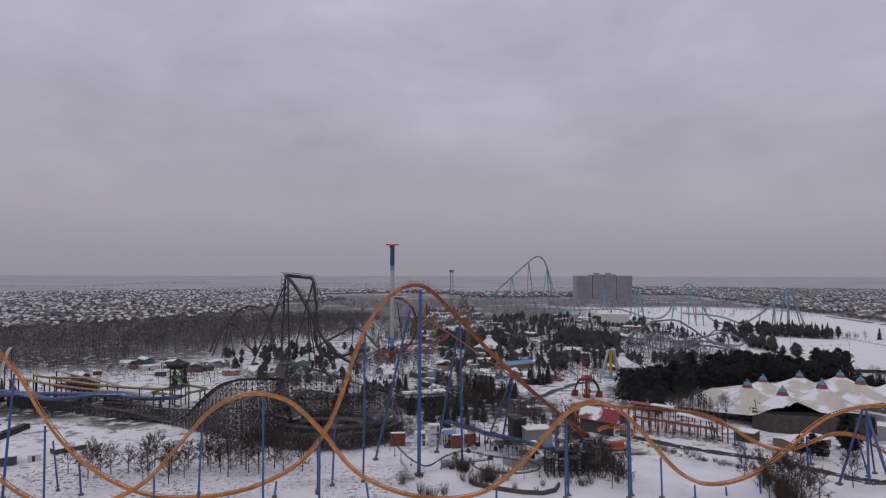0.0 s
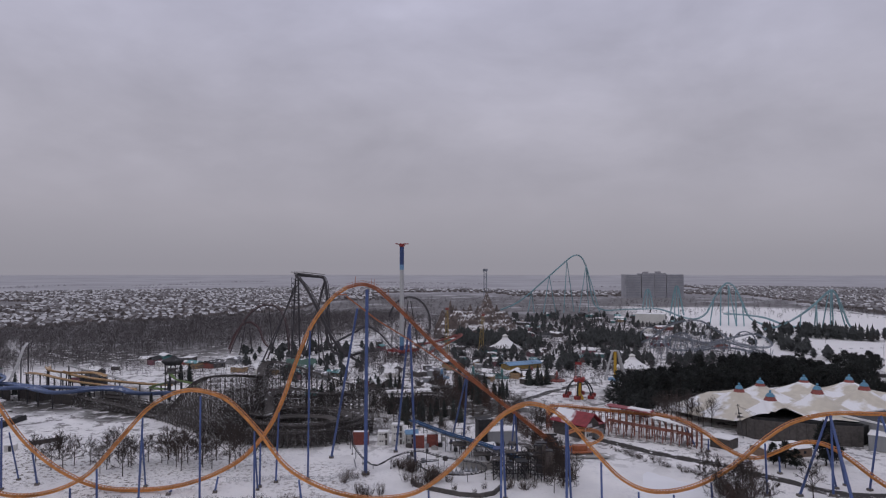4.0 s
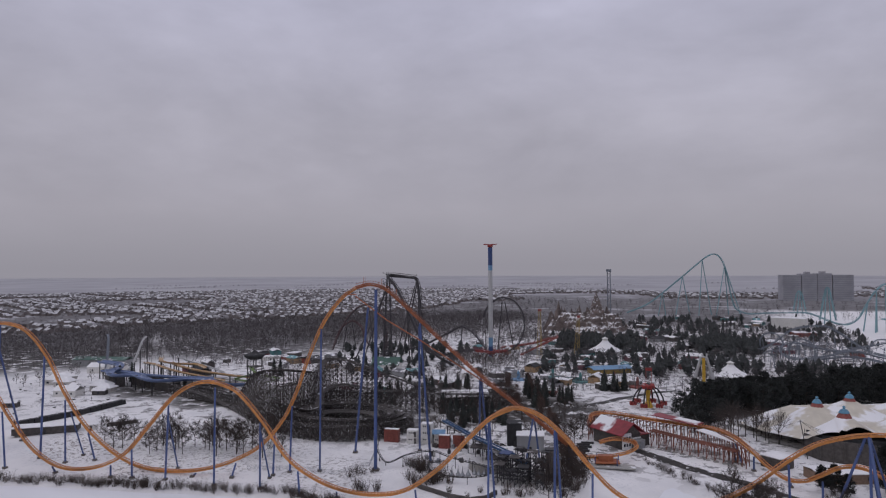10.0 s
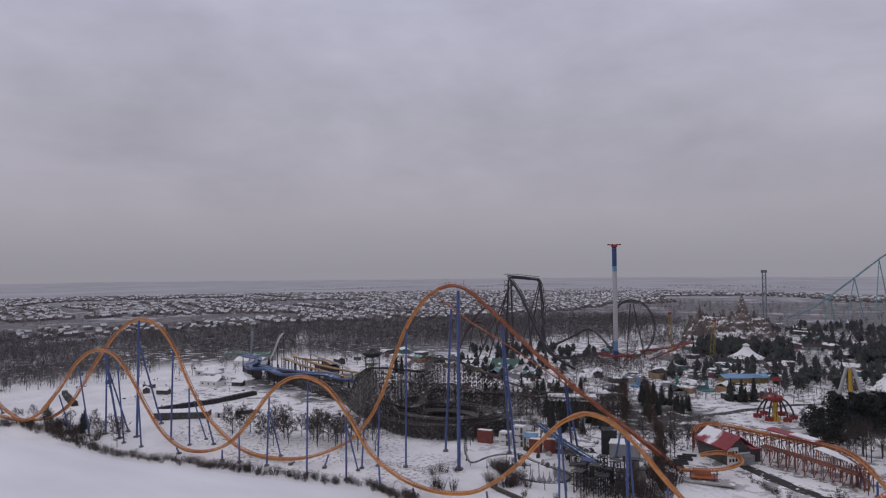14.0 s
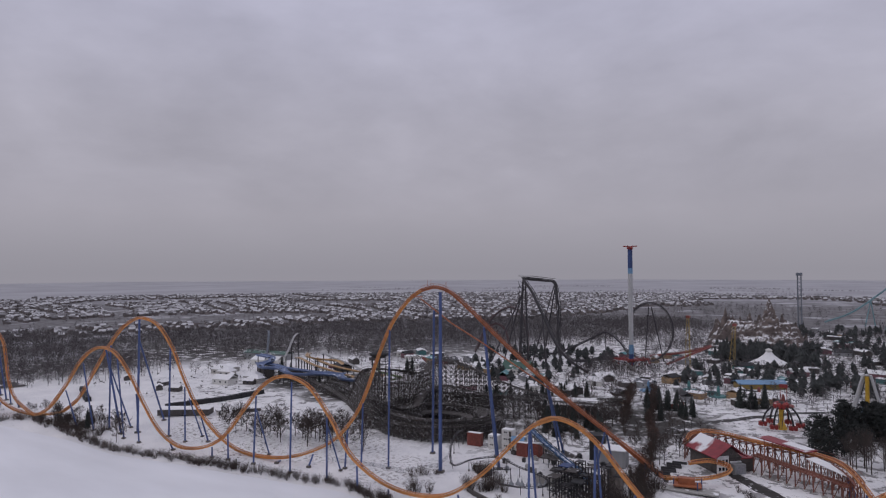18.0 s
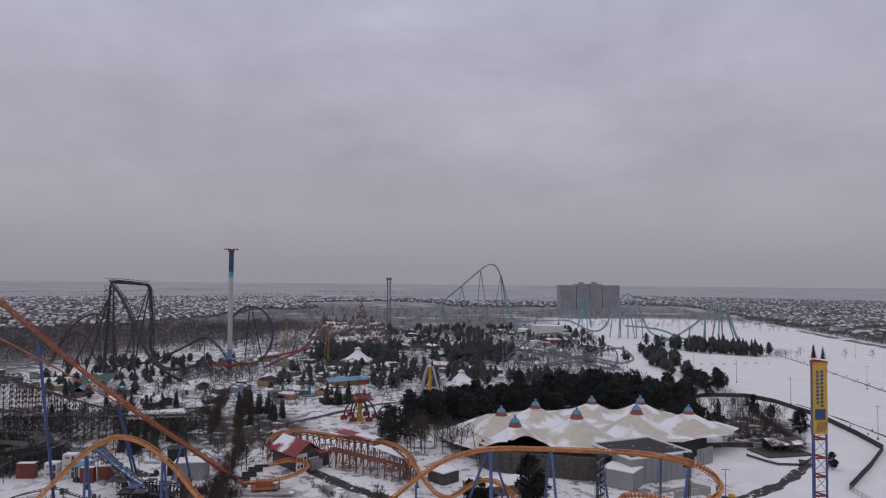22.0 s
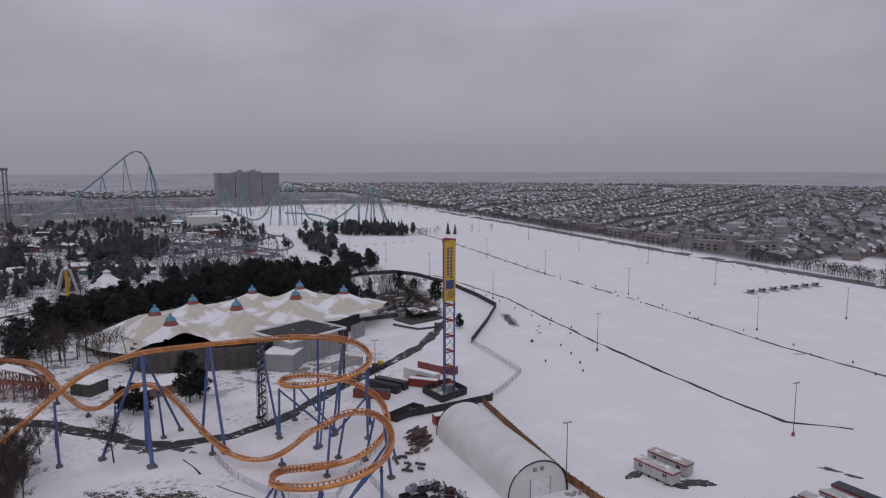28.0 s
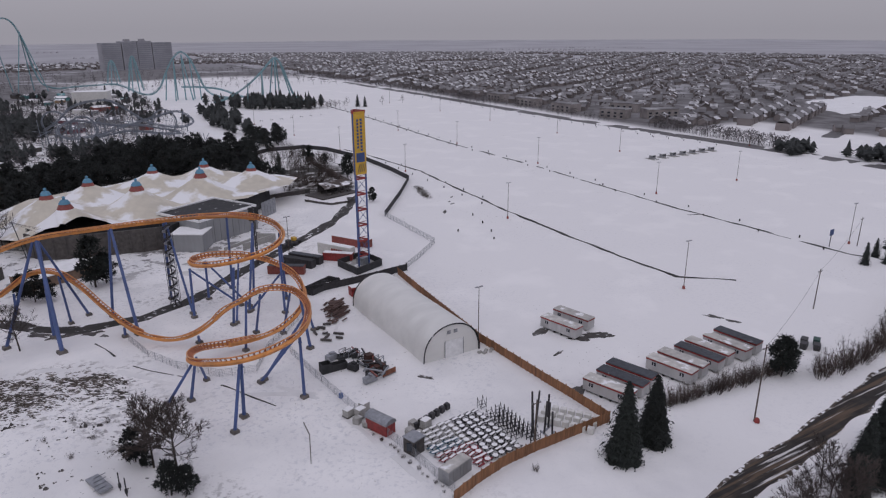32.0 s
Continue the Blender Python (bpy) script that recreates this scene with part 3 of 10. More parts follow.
def blob(x, y, a, b, rz=0.0, seed=0.0, material=THAW):
    """An irregular dark patch lying on the snow: thawed ground, and painted shade beside the trailers."""
    g, rings = Geo(), []
    for s, dz in ((1.06, -0.3), (1.0, 0.035), (0.5, 0.05), (0.01, 0.05)):
        ring = []
        for i in range(28):
            t = 2 * math.pi * i / 28
            r = s * (1 + 0.75 * noise.noise((1.7 * math.cos(t) + x, 1.7 * math.sin(t) + y, seed)) + 0.35 * noise.noise((5 * math.cos(t) + x, 5 * math.sin(t), seed)))
            u, v = a * r * math.cos(t), b * r * math.sin(t)
            px_, py_ = x + u * math.cos(rz) - v * math.sin(rz), y + u * math.sin(rz) + v * math.cos(rz)
            ring.append((px_, py_, gz(px_, py_) + dz))
        rings.append(ring)
    g.ring(rings, caps=False)
    single("thawed_patch", g, material, "dark patch in the snow", "thawed patch", "thawed patches", kind="structure")


# patches at the trailers' ends paint their shade along with thawed ground
for x0, y0, a, b, rz in ((301.6, 160.6, 2.6, 0.9, -1.0), (303.2, 156.4, 2.0, 0.8, -1.0), (455, 318, 6, 1.2, -0.4), (295.7, 296.2, 2.6, 0.7, 0.9), (305.9, 306.9, 1.6, 0.6, 0.5), (312.6, 318.2, 1.4, 0.7, 0.7), (307, 311, 0.9, 0.4, 0.6), (385, 236, 3, 0.5, -0.4), (418, 205, 3.5, 0.5, -0.3),
                         (216.4, 172.5, 2.0, 0.7, -0.9), (243.4, 149.6, 3.4, 1.6, 0.2), (266, 168.8, 4.2, 1.8, -0.5), (260.4, 169.6, 4, 1.2, -0.5), (254.4, 178, 2.6, 1.3, 0.2), (250, 166, 1.6, 0.6, 0.3)):
    blob(x0, y0, a, b, rz, x0)
for x0, y0, a, b, rz in ((147, 240.6, 4.6, 1.6, 0.3), (152.6, 238.4, 3.4, 1.5, -0.3), (141, 244, 3.6, 1.2, -0.7), (155.5, 235, 1.2, 0.6, -1.0)):
    blob(x0, y0, a, b, rz, x0)
# cleared edge of the track curving below the helix
CURBLINE = [(153, 231), (154.9, 226.3), (157.6, 215.9), (163.2, 207.6), (169, 201), (175.8, 192.3), (181, 182.1), (186, 172.5)]
strip("kerb", CURBLINE, 0.38, CURB, "broken dark kerb edge along the snowy track", "kerb", 1.0, lift=0.07, gap=0.3, step=0.6)
strip("kerb", [(186.3, 171), (185.6, 164), (182.6, 155), (178.4, 146.6)], 0.13, THAWED, "thin thawed rut beside the yard", "kerb", 0.9, gap=0.05, step=0.7)


# ---------------------------------------------------------------- coasters
def spline(pts, step=1.5):
    """Even points along a centripetal curve through pts."""
    P = [np.array(p, float) for p in pts]
    P = [2 * P[0] - P[1]] + P + [2 * P[-1] - P[-2]]
    out = []
    for i in range(1, len(P) - 2):
        p0, p1, p2, p3 = P[i - 1:i + 3]
        t = [0.0]
        for a, b in ((p0, p1), (p1, p2), (p2, p3)):
            t.append(t[-1] + max(1e-4, np.linalg.norm(b - a)) ** 0.5)
        for u in np.linspace(t[1], t[2], 24, endpoint=False):
            a1 = (t[1] - u) / (t[1] - t[0]) * p0 + (u - t[0]) / (t[1] - t[0]) * p1
            a2 = (t[2] - u) / (t[2] - t[1]) * p1 + (u - t[1]) / (t[2] - t[1]) * p2
            a3 = (t[3] - u) / (t[3] - t[2]) * p2 + (u - t[2]) / (t[3] - t[2]) * p3
            b1 = (t[2] - u) / (t[2] - t[0]) * a1 + (u - t[0]) / (t[2] - t[0]) * a2
            b2 = (t[3] - u) / (t[3] - t[1]) * a2 + (u - t[1]) / (t[3] - t[1]) * a3
            out.append((t[2] - u) / (t[2] - t[1]) * b1 + (u - t[1]) / (t[2] - t[1]) * b2)
    out.append(P[-2])
    out = np.array(out)
    d = np.concatenate([[0], np.cumsum(np.linalg.norm(np.diff(out, axis=0), axis=1))])
    s = np.linspace(0, d[-1], max(2, int(d[-1] / step)))
    return np.stack([np.interp(s, d, out[:, k]) for k in range(3)], 1)


def rail_frames(P, lean=1.0, centre=None):
    """Tangent, side and up along a track; it leans into its bends."""
    T = np.gradient(P, axis=0)
    T /= np.linalg.norm(T, axis=1)[:, None]
    ds = np.linalg.norm(np.diff(P, axis=0), axis=1).mean()
    head = np.unwrap(np.arctan2(T[:, 1], T[:, 0]))
    k = np.gradient(head) / ds * np.clip(np.hypot(T[:, 0], T[:, 1]) * 1.6 - 0.5, 0, 1)
    k = np.convolve(np.pad(k, 6, mode="edge"), np.ones(13) / 13, mode="valid")
    bank = np.clip(k * 16 * lean, -1.15, 1.15)
    S, U = np.zeros_like(P), np.zeros_like(P)
    for i in range(len(P)):
        if centre is not None:
            u = np.array(centre) - P[i]
            s = np.cross(T[i], u)
        else:
            s = np.cross(T[i], (0, 0, 1.0))
        s /= max(1e-6, np.linalg.norm(s))
        u = np.cross(s, T[i])
        c, w = math.cos(bank[i]), math.sin(bank[i])
        S[i], U[i] = (s, u) if centre is not None else (s * c + u * w, u * c - s * w)
    return T, S, U


def swept(P, S, U, a, b, shape):
    """Skin of a bar that runs along a track at sideways a and upwards b."""
    g = Geo()
    g.ring([[tuple(P[i] + S[i] * (a + x) + U[i] * (b + y)) for x, y in shape] for i in range(len(P))])
    return g


def ngon(r, n=6):
    return [(r * math.cos(2 * math.pi * i / n), r * math.sin(2 * math.pi * i / n)) for i in range(n)]


def steel_track(parent, pts, spine_mat, rail_mat, tie_mat, gauge=0.75, spine=0.45, drop=0.85, rail=0.13, tie_every=1, lean=1.0, step=1.5, centre=None, name="track_section"):
    """A run of tubular steel track: box spine below, two rails, cross ties."""
    P = spline(pts, step)
    T, S, U = rail_frames(P, lean, centre)
    sec = part(name, swept(P, S, U, 0, -drop, [(-spine, -spine), (spine, -spine), (spine, spine), (-spine, spine)]), spine_mat, parent)
    for sgn in (-1, 1):
        part("rail", swept(P, S, U, sgn * gauge, 0, ngon(rail, 5)), rail_mat, sec)
    g = Geo()
    for i in range(0, len(P), tie_every):
        a, b, c = P[i] - S[i] * gauge, P[i] + S[i] * gauge, P[i] - U[i] * drop
        g.beam(a, b, 0.34, 0.12)
        g.beam(a, c, 0.14, 0.12)
        g.beam(b, c, 0.14, 0.12)
    part("cross_tie_run", g, tie_mat, sec, "joined steel cross ties", kind="stuff")
    return P, T, S, U


def column(parent, foot, top, r=0.45, material=None, n=8, name="support_column", footing=True):
    """A tubular support with its flange and concrete footing."""
    fz = gz(*foot)
    g = Geo()
    g.tube((*foot, fz + 0.3), top, r, n, r * 0.85)
    d = (Vector(top) - Vector((*foot, fz + 0.3)))
    L = d.length
    for k in range(1, int(L / 12) + 1):
        p = Vector((*foot, fz + 0.3)) + d * (k * 12 / L)
        g.tube(p, p + d.normalized() * 0.18, r * 1.22, n)
    col = part(name, g, material or BLUE, parent)
    if footing:
        g = Geo()
        g.box((*foot, fz + 0.25), (r * 4.2, r * 4.2, 0.9), 0.3, 0.85)
        part("footing", g, THAWED, col, "dark damp concrete footing")
    return col


OUTBOUND = [(58, 281, 2.6), (50.5, 278, 9.3), (32, 269, 25.2), (13.5, 259.6, 43), (-4.6, 250.3, 62.6), (-10.2, 247.4, 67.8), (-15, 245, 69.4), (-20.2, 243.3, 68.2),
            (-25, 241.7, 64.6), (-31.8, 239.4, 55.3), (-37, 237, 42.2), (-41, 235, 29.4), (-45.2, 232.8, 19.6), (-52.4, 229.1, 10.4), (-61, 225, 5.4), (-72, 222, 2.0),
            (-85, 220, 0.7), (-98.8, 218.7, 1.6), (-111, 217.8, 6.3), (-123.4, 216.8, 15.4), (-133, 216, 27.6), (-140.8, 214.6, 41.6), (-150, 212.8, 51.4), (-158, 211.4, 54.1),
            (-164, 210.7, 53.9), (-175, 209.5, 48.8), (-188, 208.5, 37.2), (-199, 207.6, 25.2), (-212, 206.5, 11.5), (-224, 205, 4.6)]
TURN_LOOP = [(-212, 206.5, 11.5), (-224, 205, 4.8), (-240, 201.5, 1.8), (-256, 198.2, 1.6), (-267, 195.3, 4.4), (-275, 193.3, 8.8), (-288.7, 189.3, 18.2), (-298, 186.5, 27.4), (-304.6, 184.8, 35.4),
             (-312, 185.5, 41.5), (-326, 191.5, 44.8), (-338, 199.5, 45.2), (-338, 206, 45), (-326, 207.5, 44.8), (-310, 204, 43.8), (-297, 201.5, 40.8), (-287, 200.6, 35.6), (-282.6, 200.3, 27.2), (-279, 200.1, 17.7),
             (-271, 199.6, 9), (-254, 198.6, 4), (-237, 197.6, 2.7), (-220, 197.4, 9), (-206, 197.6, 19.6)]
HOMEBOUND = [(-220, 197.4, 9), (-206, 197.6, 19.6), (-191, 198.6, 34), (-181, 199.4, 39.6), (-173.5, 200.2, 40.8), (-164.6, 201, 38.7), (-154.8, 202.3, 30.4), (-145, 203.5, 18.2), (-135.5, 204.6, 8.3), (-126.2, 205.6, 3.3),
             (-117.8, 206.6, 2.0), (-107, 208.8, 3.6), (-98, 211, 8.3), (-89, 212.9, 18.4), (-79.5, 214.8, 29.2), (-72, 215.6, 33.8), (-65, 216.1, 35.3), (-58, 216.7, 34.2), (-52.5, 217, 31.8), (-42.7, 217.5, 22.4),
             (-32.6, 217.5, 10.6), (-20.3, 217.3, 4.4), (-8.6, 217, 2.2), (0.6, 218.1, 2.0), (9.5, 219.3, 3.9), (20.6, 221.6, 11.5), (29.5, 224, 20.9), (37, 225.2, 28), (44, 225.6, 31.3)]
APPROACH = [(29.5, 224, 20.9), (37, 225.2, 28), (44, 225.6, 31.3), (51.5, 226, 30), (59.5, 226.9, 24), (67, 227.7, 15.4), (75, 229.3, 7.2), (83, 231.5, 3), (91.5, 234.2, 2.1), (101, 236.8, 3.9), (112.4, 239.7, 9.3),
            (123.5, 241.9, 18), (131, 242.2, 23.1), (138, 242.3, 25.6), (145, 242.5, 26.9), (158, 244.6, 26.7), (175.6, 248.3, 25.6), (185, 249.4, 25), (193.9, 247.2, 24.5), (199.5, 243.2, 24)]
SPIRAL_ONE = [(185, 249.4, 25), (193.9, 247.2, 24.5), (199.5, 243.4, 24), (203, 237.5, 23), (203, 230.3, 22), (200.2, 225.2, 21), (195.7, 222.4, 20), (189.8, 222.2, 19), (184.6, 225, 17.8), (180.2, 230.9, 16.5), (179.4, 236.2, 16),
              (182, 240.8, 15.3), (188, 242.4, 14.8), (195.8, 239, 14), (201, 231.8, 13), (203.2, 224.2, 12), (203.3, 217, 10.5), (201.2, 210.8, 8.5), (197.5, 207.4, 6.5), (192.7, 206.1, 4.7), (187.1, 206.3, 3.6), (180.6, 206.6, 3.4)]
SPIRAL_TWO = [(187.1, 206.3, 3.6), (180.6, 206.6, 3.4), (174.4, 203.6, 5.2), (170.4, 196, 8), (169.4, 187, 10.6), (171.6, 179.2, 13), (175.8, 175, 14.3), (181.3, 174.3, 15), (187.4, 177.2, 15.2), (192.6, 183.4, 15), (196, 190.8, 15), (197.4, 198.6, 14.8),
              (196.8, 205, 14.6), (194.4, 209.2, 14.3), (190.4, 210.8, 13.8), (186.1, 210.8, 12.6), (182, 211.8, 10.6), (178.3, 214.3, 6.8), (174.4, 216.7, 3.7), (170.4, 218.4, 2.7), (166.8, 221, 2.7), (163.5, 225.1, 3.2), (160.4, 230.6, 4.4)]
FINALE = [(163.5, 225.1, 3.2), (160.4, 230.6, 4.4), (156.3, 239, 7.2), (152.2, 246.4, 11), (148.2, 251.8, 13.6), (144.8, 255.6, 14), (140.7, 259, 12.8), (135.4, 264.6, 8), (131.5, 269.5, 4.4), (127, 275, 3), (122, 282.5, 4.6), (117.5, 290, 7.6), (111.5, 303, 9.6),
          (106, 311, 9.8), (97.5, 317.6, 9.4), (88, 321.6, 9.2), (76, 327, 9), (66, 331, 9), (58.5, 330.5, 9), (55, 325, 8.8), (55.6, 317, 8.4)]
STATION_OUT = [(62, 297, 4.6), (68, 303, 4.6), (74.5, 301, 4.4), (76, 294.5, 4.2), (72.5, 287.5, 3.6), (66, 284, 2.8), (58, 281, 2.6)]

coaster = thing("roller_coaster", (-15, 245, 0), "tall orange steel roller coaster on blue tubular supports", "roller coaster")
CREST = 7
RUNS = [steel_track(coaster, OUTBOUND[:CREST + 1], RUST, RUST, RUST, 0.72, 0.36, 0.78, 0.15, lean=0.2, step=1.1)]
RUNS += [steel_track(coaster, pts, ORANGE, RAIL, RUST, 0.74, 0.34, 0.74, 0.15, lean=ln, step=1.1) for pts, ln in
        ((OUTBOUND[CREST:], 0.4), (TURN_LOOP, 1.0), (HOMEBOUND, 0.4), (APPROACH, 0.6), (SPIRAL_ONE, 1.0), (SPIRAL_TWO, 1.0), (FINALE, 0.5), (STATION_OUT, 0.5))]


def lift_walkways():
    P, T, S, U = RUNS[0]
    k = len(P)
    for sgn in (-1, 1):
        g, r = Geo(), Geo()
        for i in range(0, k - 1):
            a, b = P[i] + S[i] * sgn * 1.4 - U[i] * 0.25, P[i + 1] + S[i + 1] * sgn * 1.4 - U[i + 1] * 0.25
            g.beam(a, b, 0.75, 0.10)
            r.beam(a + S[i] * sgn * 0.42 + np.array((0, 0, 1.1)), b + S[i + 1] * sgn * 0.42 + np.array((0, 0, 1.1)), 0.06)
            if i % 2 == 0:
                r.beam(a + S[i] * sgn * 0.42, a + S[i] * sgn * 0.42 + np.array((0, 0, 1.1)), 0.06)
        for i in range(k - 16, k, 6):
            r.tube(P[i] + S[i] * sgn * 1.9, P[i] + S[i] * sgn * 1.9 + np.array((0, 0, 2.6)), 0.06, 4)
        walkway = part("lift_walkway", g, RUST, coaster, "rusty red lift walkway grating")
        part("handrail", r, RUST, walkway)
    # chain return below the lift and its top sheave platform
    g = Geo()
    ends = [(-20, 242.6, 64.6), (-9.4, 247.9, 55.4), (1, 253.1, 48.2), (14.1, 259.7, 38.4), (25.2, 265.4, 29.9), (40, 273, 17), (52, 279, 6)]
    for a, b in zip(ends, ends[1:]):
        g.beam(a, b, 0.55, 0.4)
    part("chain_return_trough", g, RUST, coaster, "thin rust-red chain return trough")
    g = Geo()
    g.box((-22, 242.6, 65.2), (4.2, 2.6, 0.3), 0.33)
    for dx in (-1.9, 0, 1.9):
        g.box((-22 + dx, 241.6, 65.8), (0.08, 0.08, 1.2))
    part("maintenance_platform", g, RUST, coaster)


lift_walkways()

SINGLE = [((-32.8, 238.6), (-32.4, 239, 53.4)), ((-43, 234.4), (-42, 234.3, 25)), ((-133, 216.4), (-132.6, 215.8, 25)), ((-124, 222), (-122, 217, 13)),
          ((-82, 214), (-81, 214.4, 26.6)), ((-61.5, 215), (-62, 216.2, 33.8)), ((-44, 217.3), (-44, 217.4, 22.4)), ((-95, 211.6), (-95, 211.4, 10.4)), ((-103, 209.6), (-103, 209.6, 4.4)),
          ((-127, 207), (-127, 205.6, 2.8)), ((-27.6, 216.4), (-29, 217.5, 7.2)), ((-14, 217.3), (-14, 217.2, 2.0)), ((-60, 223), (-60, 225.3, 4.8)), ((-74.7, 219.5), (-74.7, 221.5, 0.8)),
          ((-47, 229.6), (-47.6, 231.6, 14.8)), ((36, 224.6), (36.2, 225.1, 26.6)), ((68.2, 226.6), (68.2, 227.9, 13)), ((13, 221), (13, 220, 4.6)),
          ((80.4, 230.4), (80.4, 230.8, 3)), ((92.2, 233.6), (92.2, 234.3, 1.4)), ((105, 236.4), (105, 237.7, 4.8)), ((123.8, 241), (123.6, 242, 17)), ((178.2, 234.8), (178.6, 235.6, 15)),
          ((184.7, 246.5), (184, 242.2, 14)), ((189.6, 178), (190.2, 180.2, 14.2)), ((200.7, 224.8), (200.9, 226.4, 20.2)), ((175.9, 217.6), (175.6, 216.2, 3.4)), ((160.2, 231.4), (160.2, 231, 3.6)),
          ((186.2, 224), (187.4, 222.6, 17.6)), ((197, 243), (198.8, 243.8, 23)), ((118, 290), (118, 289.6, 6.2)), ((128, 274), (128, 273.6, 2.4)), ((135.8, 263), (136, 264, 6.8)),
          ((-229, 205.4), (-229, 204, 2.6)), ((-204.4, 203), (-205.5, 198, 18.6)), ((-150, 204.5), (-149.8, 203, 22)), ((-163, 204.5), (-163, 201.2, 36.8)), ((-190, 204), (-190, 198.8, 33))]
for foot, top in SINGLE:
    column(coaster, foot, (top[0], top[1], top[2] - 0.9), 0.37)
# braced frames: feet and the head that carries the track
FRAMES = [((-13.6, 246), (-13.2, 246, 67), 0.8), ((-31.6, 264.6), (-17, 247, 60), 0.55), ((2.2, 262), (1.4, 253.4, 54), 0.55), ((-8, 276), (1, 253.8, 53), 0.5), ((18.8, 284), (22, 264, 33), 0.5), ((13, 291), (21.5, 264.4, 32.6), 0.45),
          ((38.5, 265), (40, 272.8, 17.2), 0.45), ((41, 279), (40.4, 273.2, 16.8), 0.45), ((53, 275), (52.5, 278.8, 6.4), 0.4), ((58, 284), (57, 281, 2.2), 0.4),
          ((-166.5, 213), (-162.2, 211, 53.2), 0.65), ((-176, 232), (-163.4, 211.8, 43), 0.5), ((-147, 217), (-142.2, 214.6, 41), 0.5), ((-185, 209), (-184, 208.8, 40), 0.5),
          ((-133.9, 225.7), (-130.4, 216.6, 19), 0.36), ((-86, 225), (-81.6, 215.2, 20), 0.36), ((-46.7, 227), (-44.2, 218, 18), 0.36),
          ((-172, 208), (-172, 200.6, 39.4), 0.6), ((-178, 216), (-171, 201.4, 33), 0.42),
          ((-322, 192), (-311, 185.4, 40), 0.6), ((-308, 198), (-318, 190, 42), 0.6), ((-336, 207), (-338, 203, 44), 0.65), ((-306, 209.6), (-302, 202.2, 41), 0.55), ((-348, 191), (-332, 196, 44), 0.5),
          ((-326, 214), (-328, 207.5, 43.6), 0.55), ((-290, 206), (-284, 200.5, 30), 0.45), ((-300, 193), (-296, 187.4, 24.6), 0.45), ((-276, 205), (-272, 199.8, 8.6), 0.38), ((-270, 190), (-271, 194.4, 5.6), 0.38),
          ((37.4, 227.6), (36.4, 225.4, 25.8), 0.42), ((57, 225.2), (57, 226.6, 24.6), 0.5), ((58.6, 228.4), (57.4, 226.8, 24.2), 0.42),
          ((133.7, 240), (143.6, 242.4, 25.6), 0.5), ((145.6, 229.4), (144.4, 242.3, 25.8), 0.62), ((144.3, 240.4), (144.8, 242.5, 26), 0.5), ((153.2, 251.8), (145, 242.8, 25), 0.4), ((148.6, 248), (147.6, 252.4, 12.6), 0.38),
          ((158.8, 247.2), (161.2, 245.2, 25.6), 0.45), ((163.4, 231.2), (161.6, 245, 25.6), 0.5), ((175.2, 252.6), (175.2, 248.3, 24.6), 0.42), ((178.4, 237.8), (175.8, 248, 24.6), 0.42),
          ((192.2, 230.4), (198.6, 243.2, 22), 0.42), ((193, 252), (192.4, 247.6, 23.6), 0.45), ((204.6, 235.2), (203.2, 233, 21), 0.45), ((187.2, 224.6), (193, 240.4, 13.4), 0.35), ((193, 231), (202.4, 228.8, 11.4), 0.38),
          ((183.4, 189.2), (189, 179.4, 13.8), 0.4), ((184.4, 190), (196.2, 192, 13.6), 0.4), ((176.3, 177), (176.4, 175.2, 13), 0.45), ((173.2, 172.2), (176, 174.8, 13.2), 0.42), ((168.2, 188.8), (169.4, 186, 9.6), 0.4),
          ((163.6, 189), (169.2, 187.4, 9.6), 0.38), ((173.1, 196.6), (170.6, 191, 9), 0.35), ((184.8, 206.9), (187, 211, 11.6), 0.4), ((190, 216), (190.6, 211, 12.4), 0.4), ((199, 200), (197.6, 200.6, 13.6), 0.45), ((203.6, 210), (203, 215.4, 9.2), 0.38),
          ((196, 212), (196.6, 205.6, 13.4), 0.4), ((191.6, 236.3), (178.7, 235.7, 13.6), 0.36), ((193.5, 234.2), (184, 242.2, 13.2), 0.36), ((112.5, 300), (111.6, 303.2, 8.2), 0.4), ((114.6, 297), (112, 302.6, 8), 0.35)]
for foot, top, r in FRAMES:
    column(coaster, foot, top, r * 0.87)


def stair_tower(x, y, h):
    """Spiral emergency stair between posts beside the track."""
    g = Geo()
    g.tube((x, y, 0), (x, y, h), 0.16, 6)
    for dx, dy in ((-1.3, -1.3), (1.3, -1.3), (1.3, 1.3), (-1.3, 1.3)):
        g.box((x + dx, y + dy, h / 2), (0.13, 0.13, h))
    stair = part("stair_tower", g, DARK, coaster, "dark steel spiral stair tower")
    g, r, n = Geo(), Geo(), int(h / 0.2)
    for k in range(n):
        a, b, z = k * 0.36, (k + 1) * 0.36, k * 0.2
        g.add([(x, y, z), (x + 1.2 * math.cos(a), y + 1.2 * math.sin(a), z), (x + 1.2 * math.cos(b), y + 1.2 * math.sin(b), z),
               (x, y, z - 0.12), (x + 1.2 * math.cos(a), y + 1.2 * math.sin(a), z - 0.12), (x + 1.2 * math.cos(b), y + 1.2 * math.sin(b), z - 0.12)], [(0, 1, 2), (5, 4, 3), (1, 4, 5, 2), (0, 3, 4, 1), (2, 5, 3, 0)])
        r.beam((x + 1.2 * math.cos(a), y + 1.2 * math.sin(a), z + 0.7), (x + 1.2 * math.cos(b), y + 1.2 * math.sin(b), z + 0.9), 0.05, 0.5)
    part("treads", g, GALV, stair)
    part("balustrade", r, DARK, stair)


stair_tower(175.4, 246.4, 24.4)
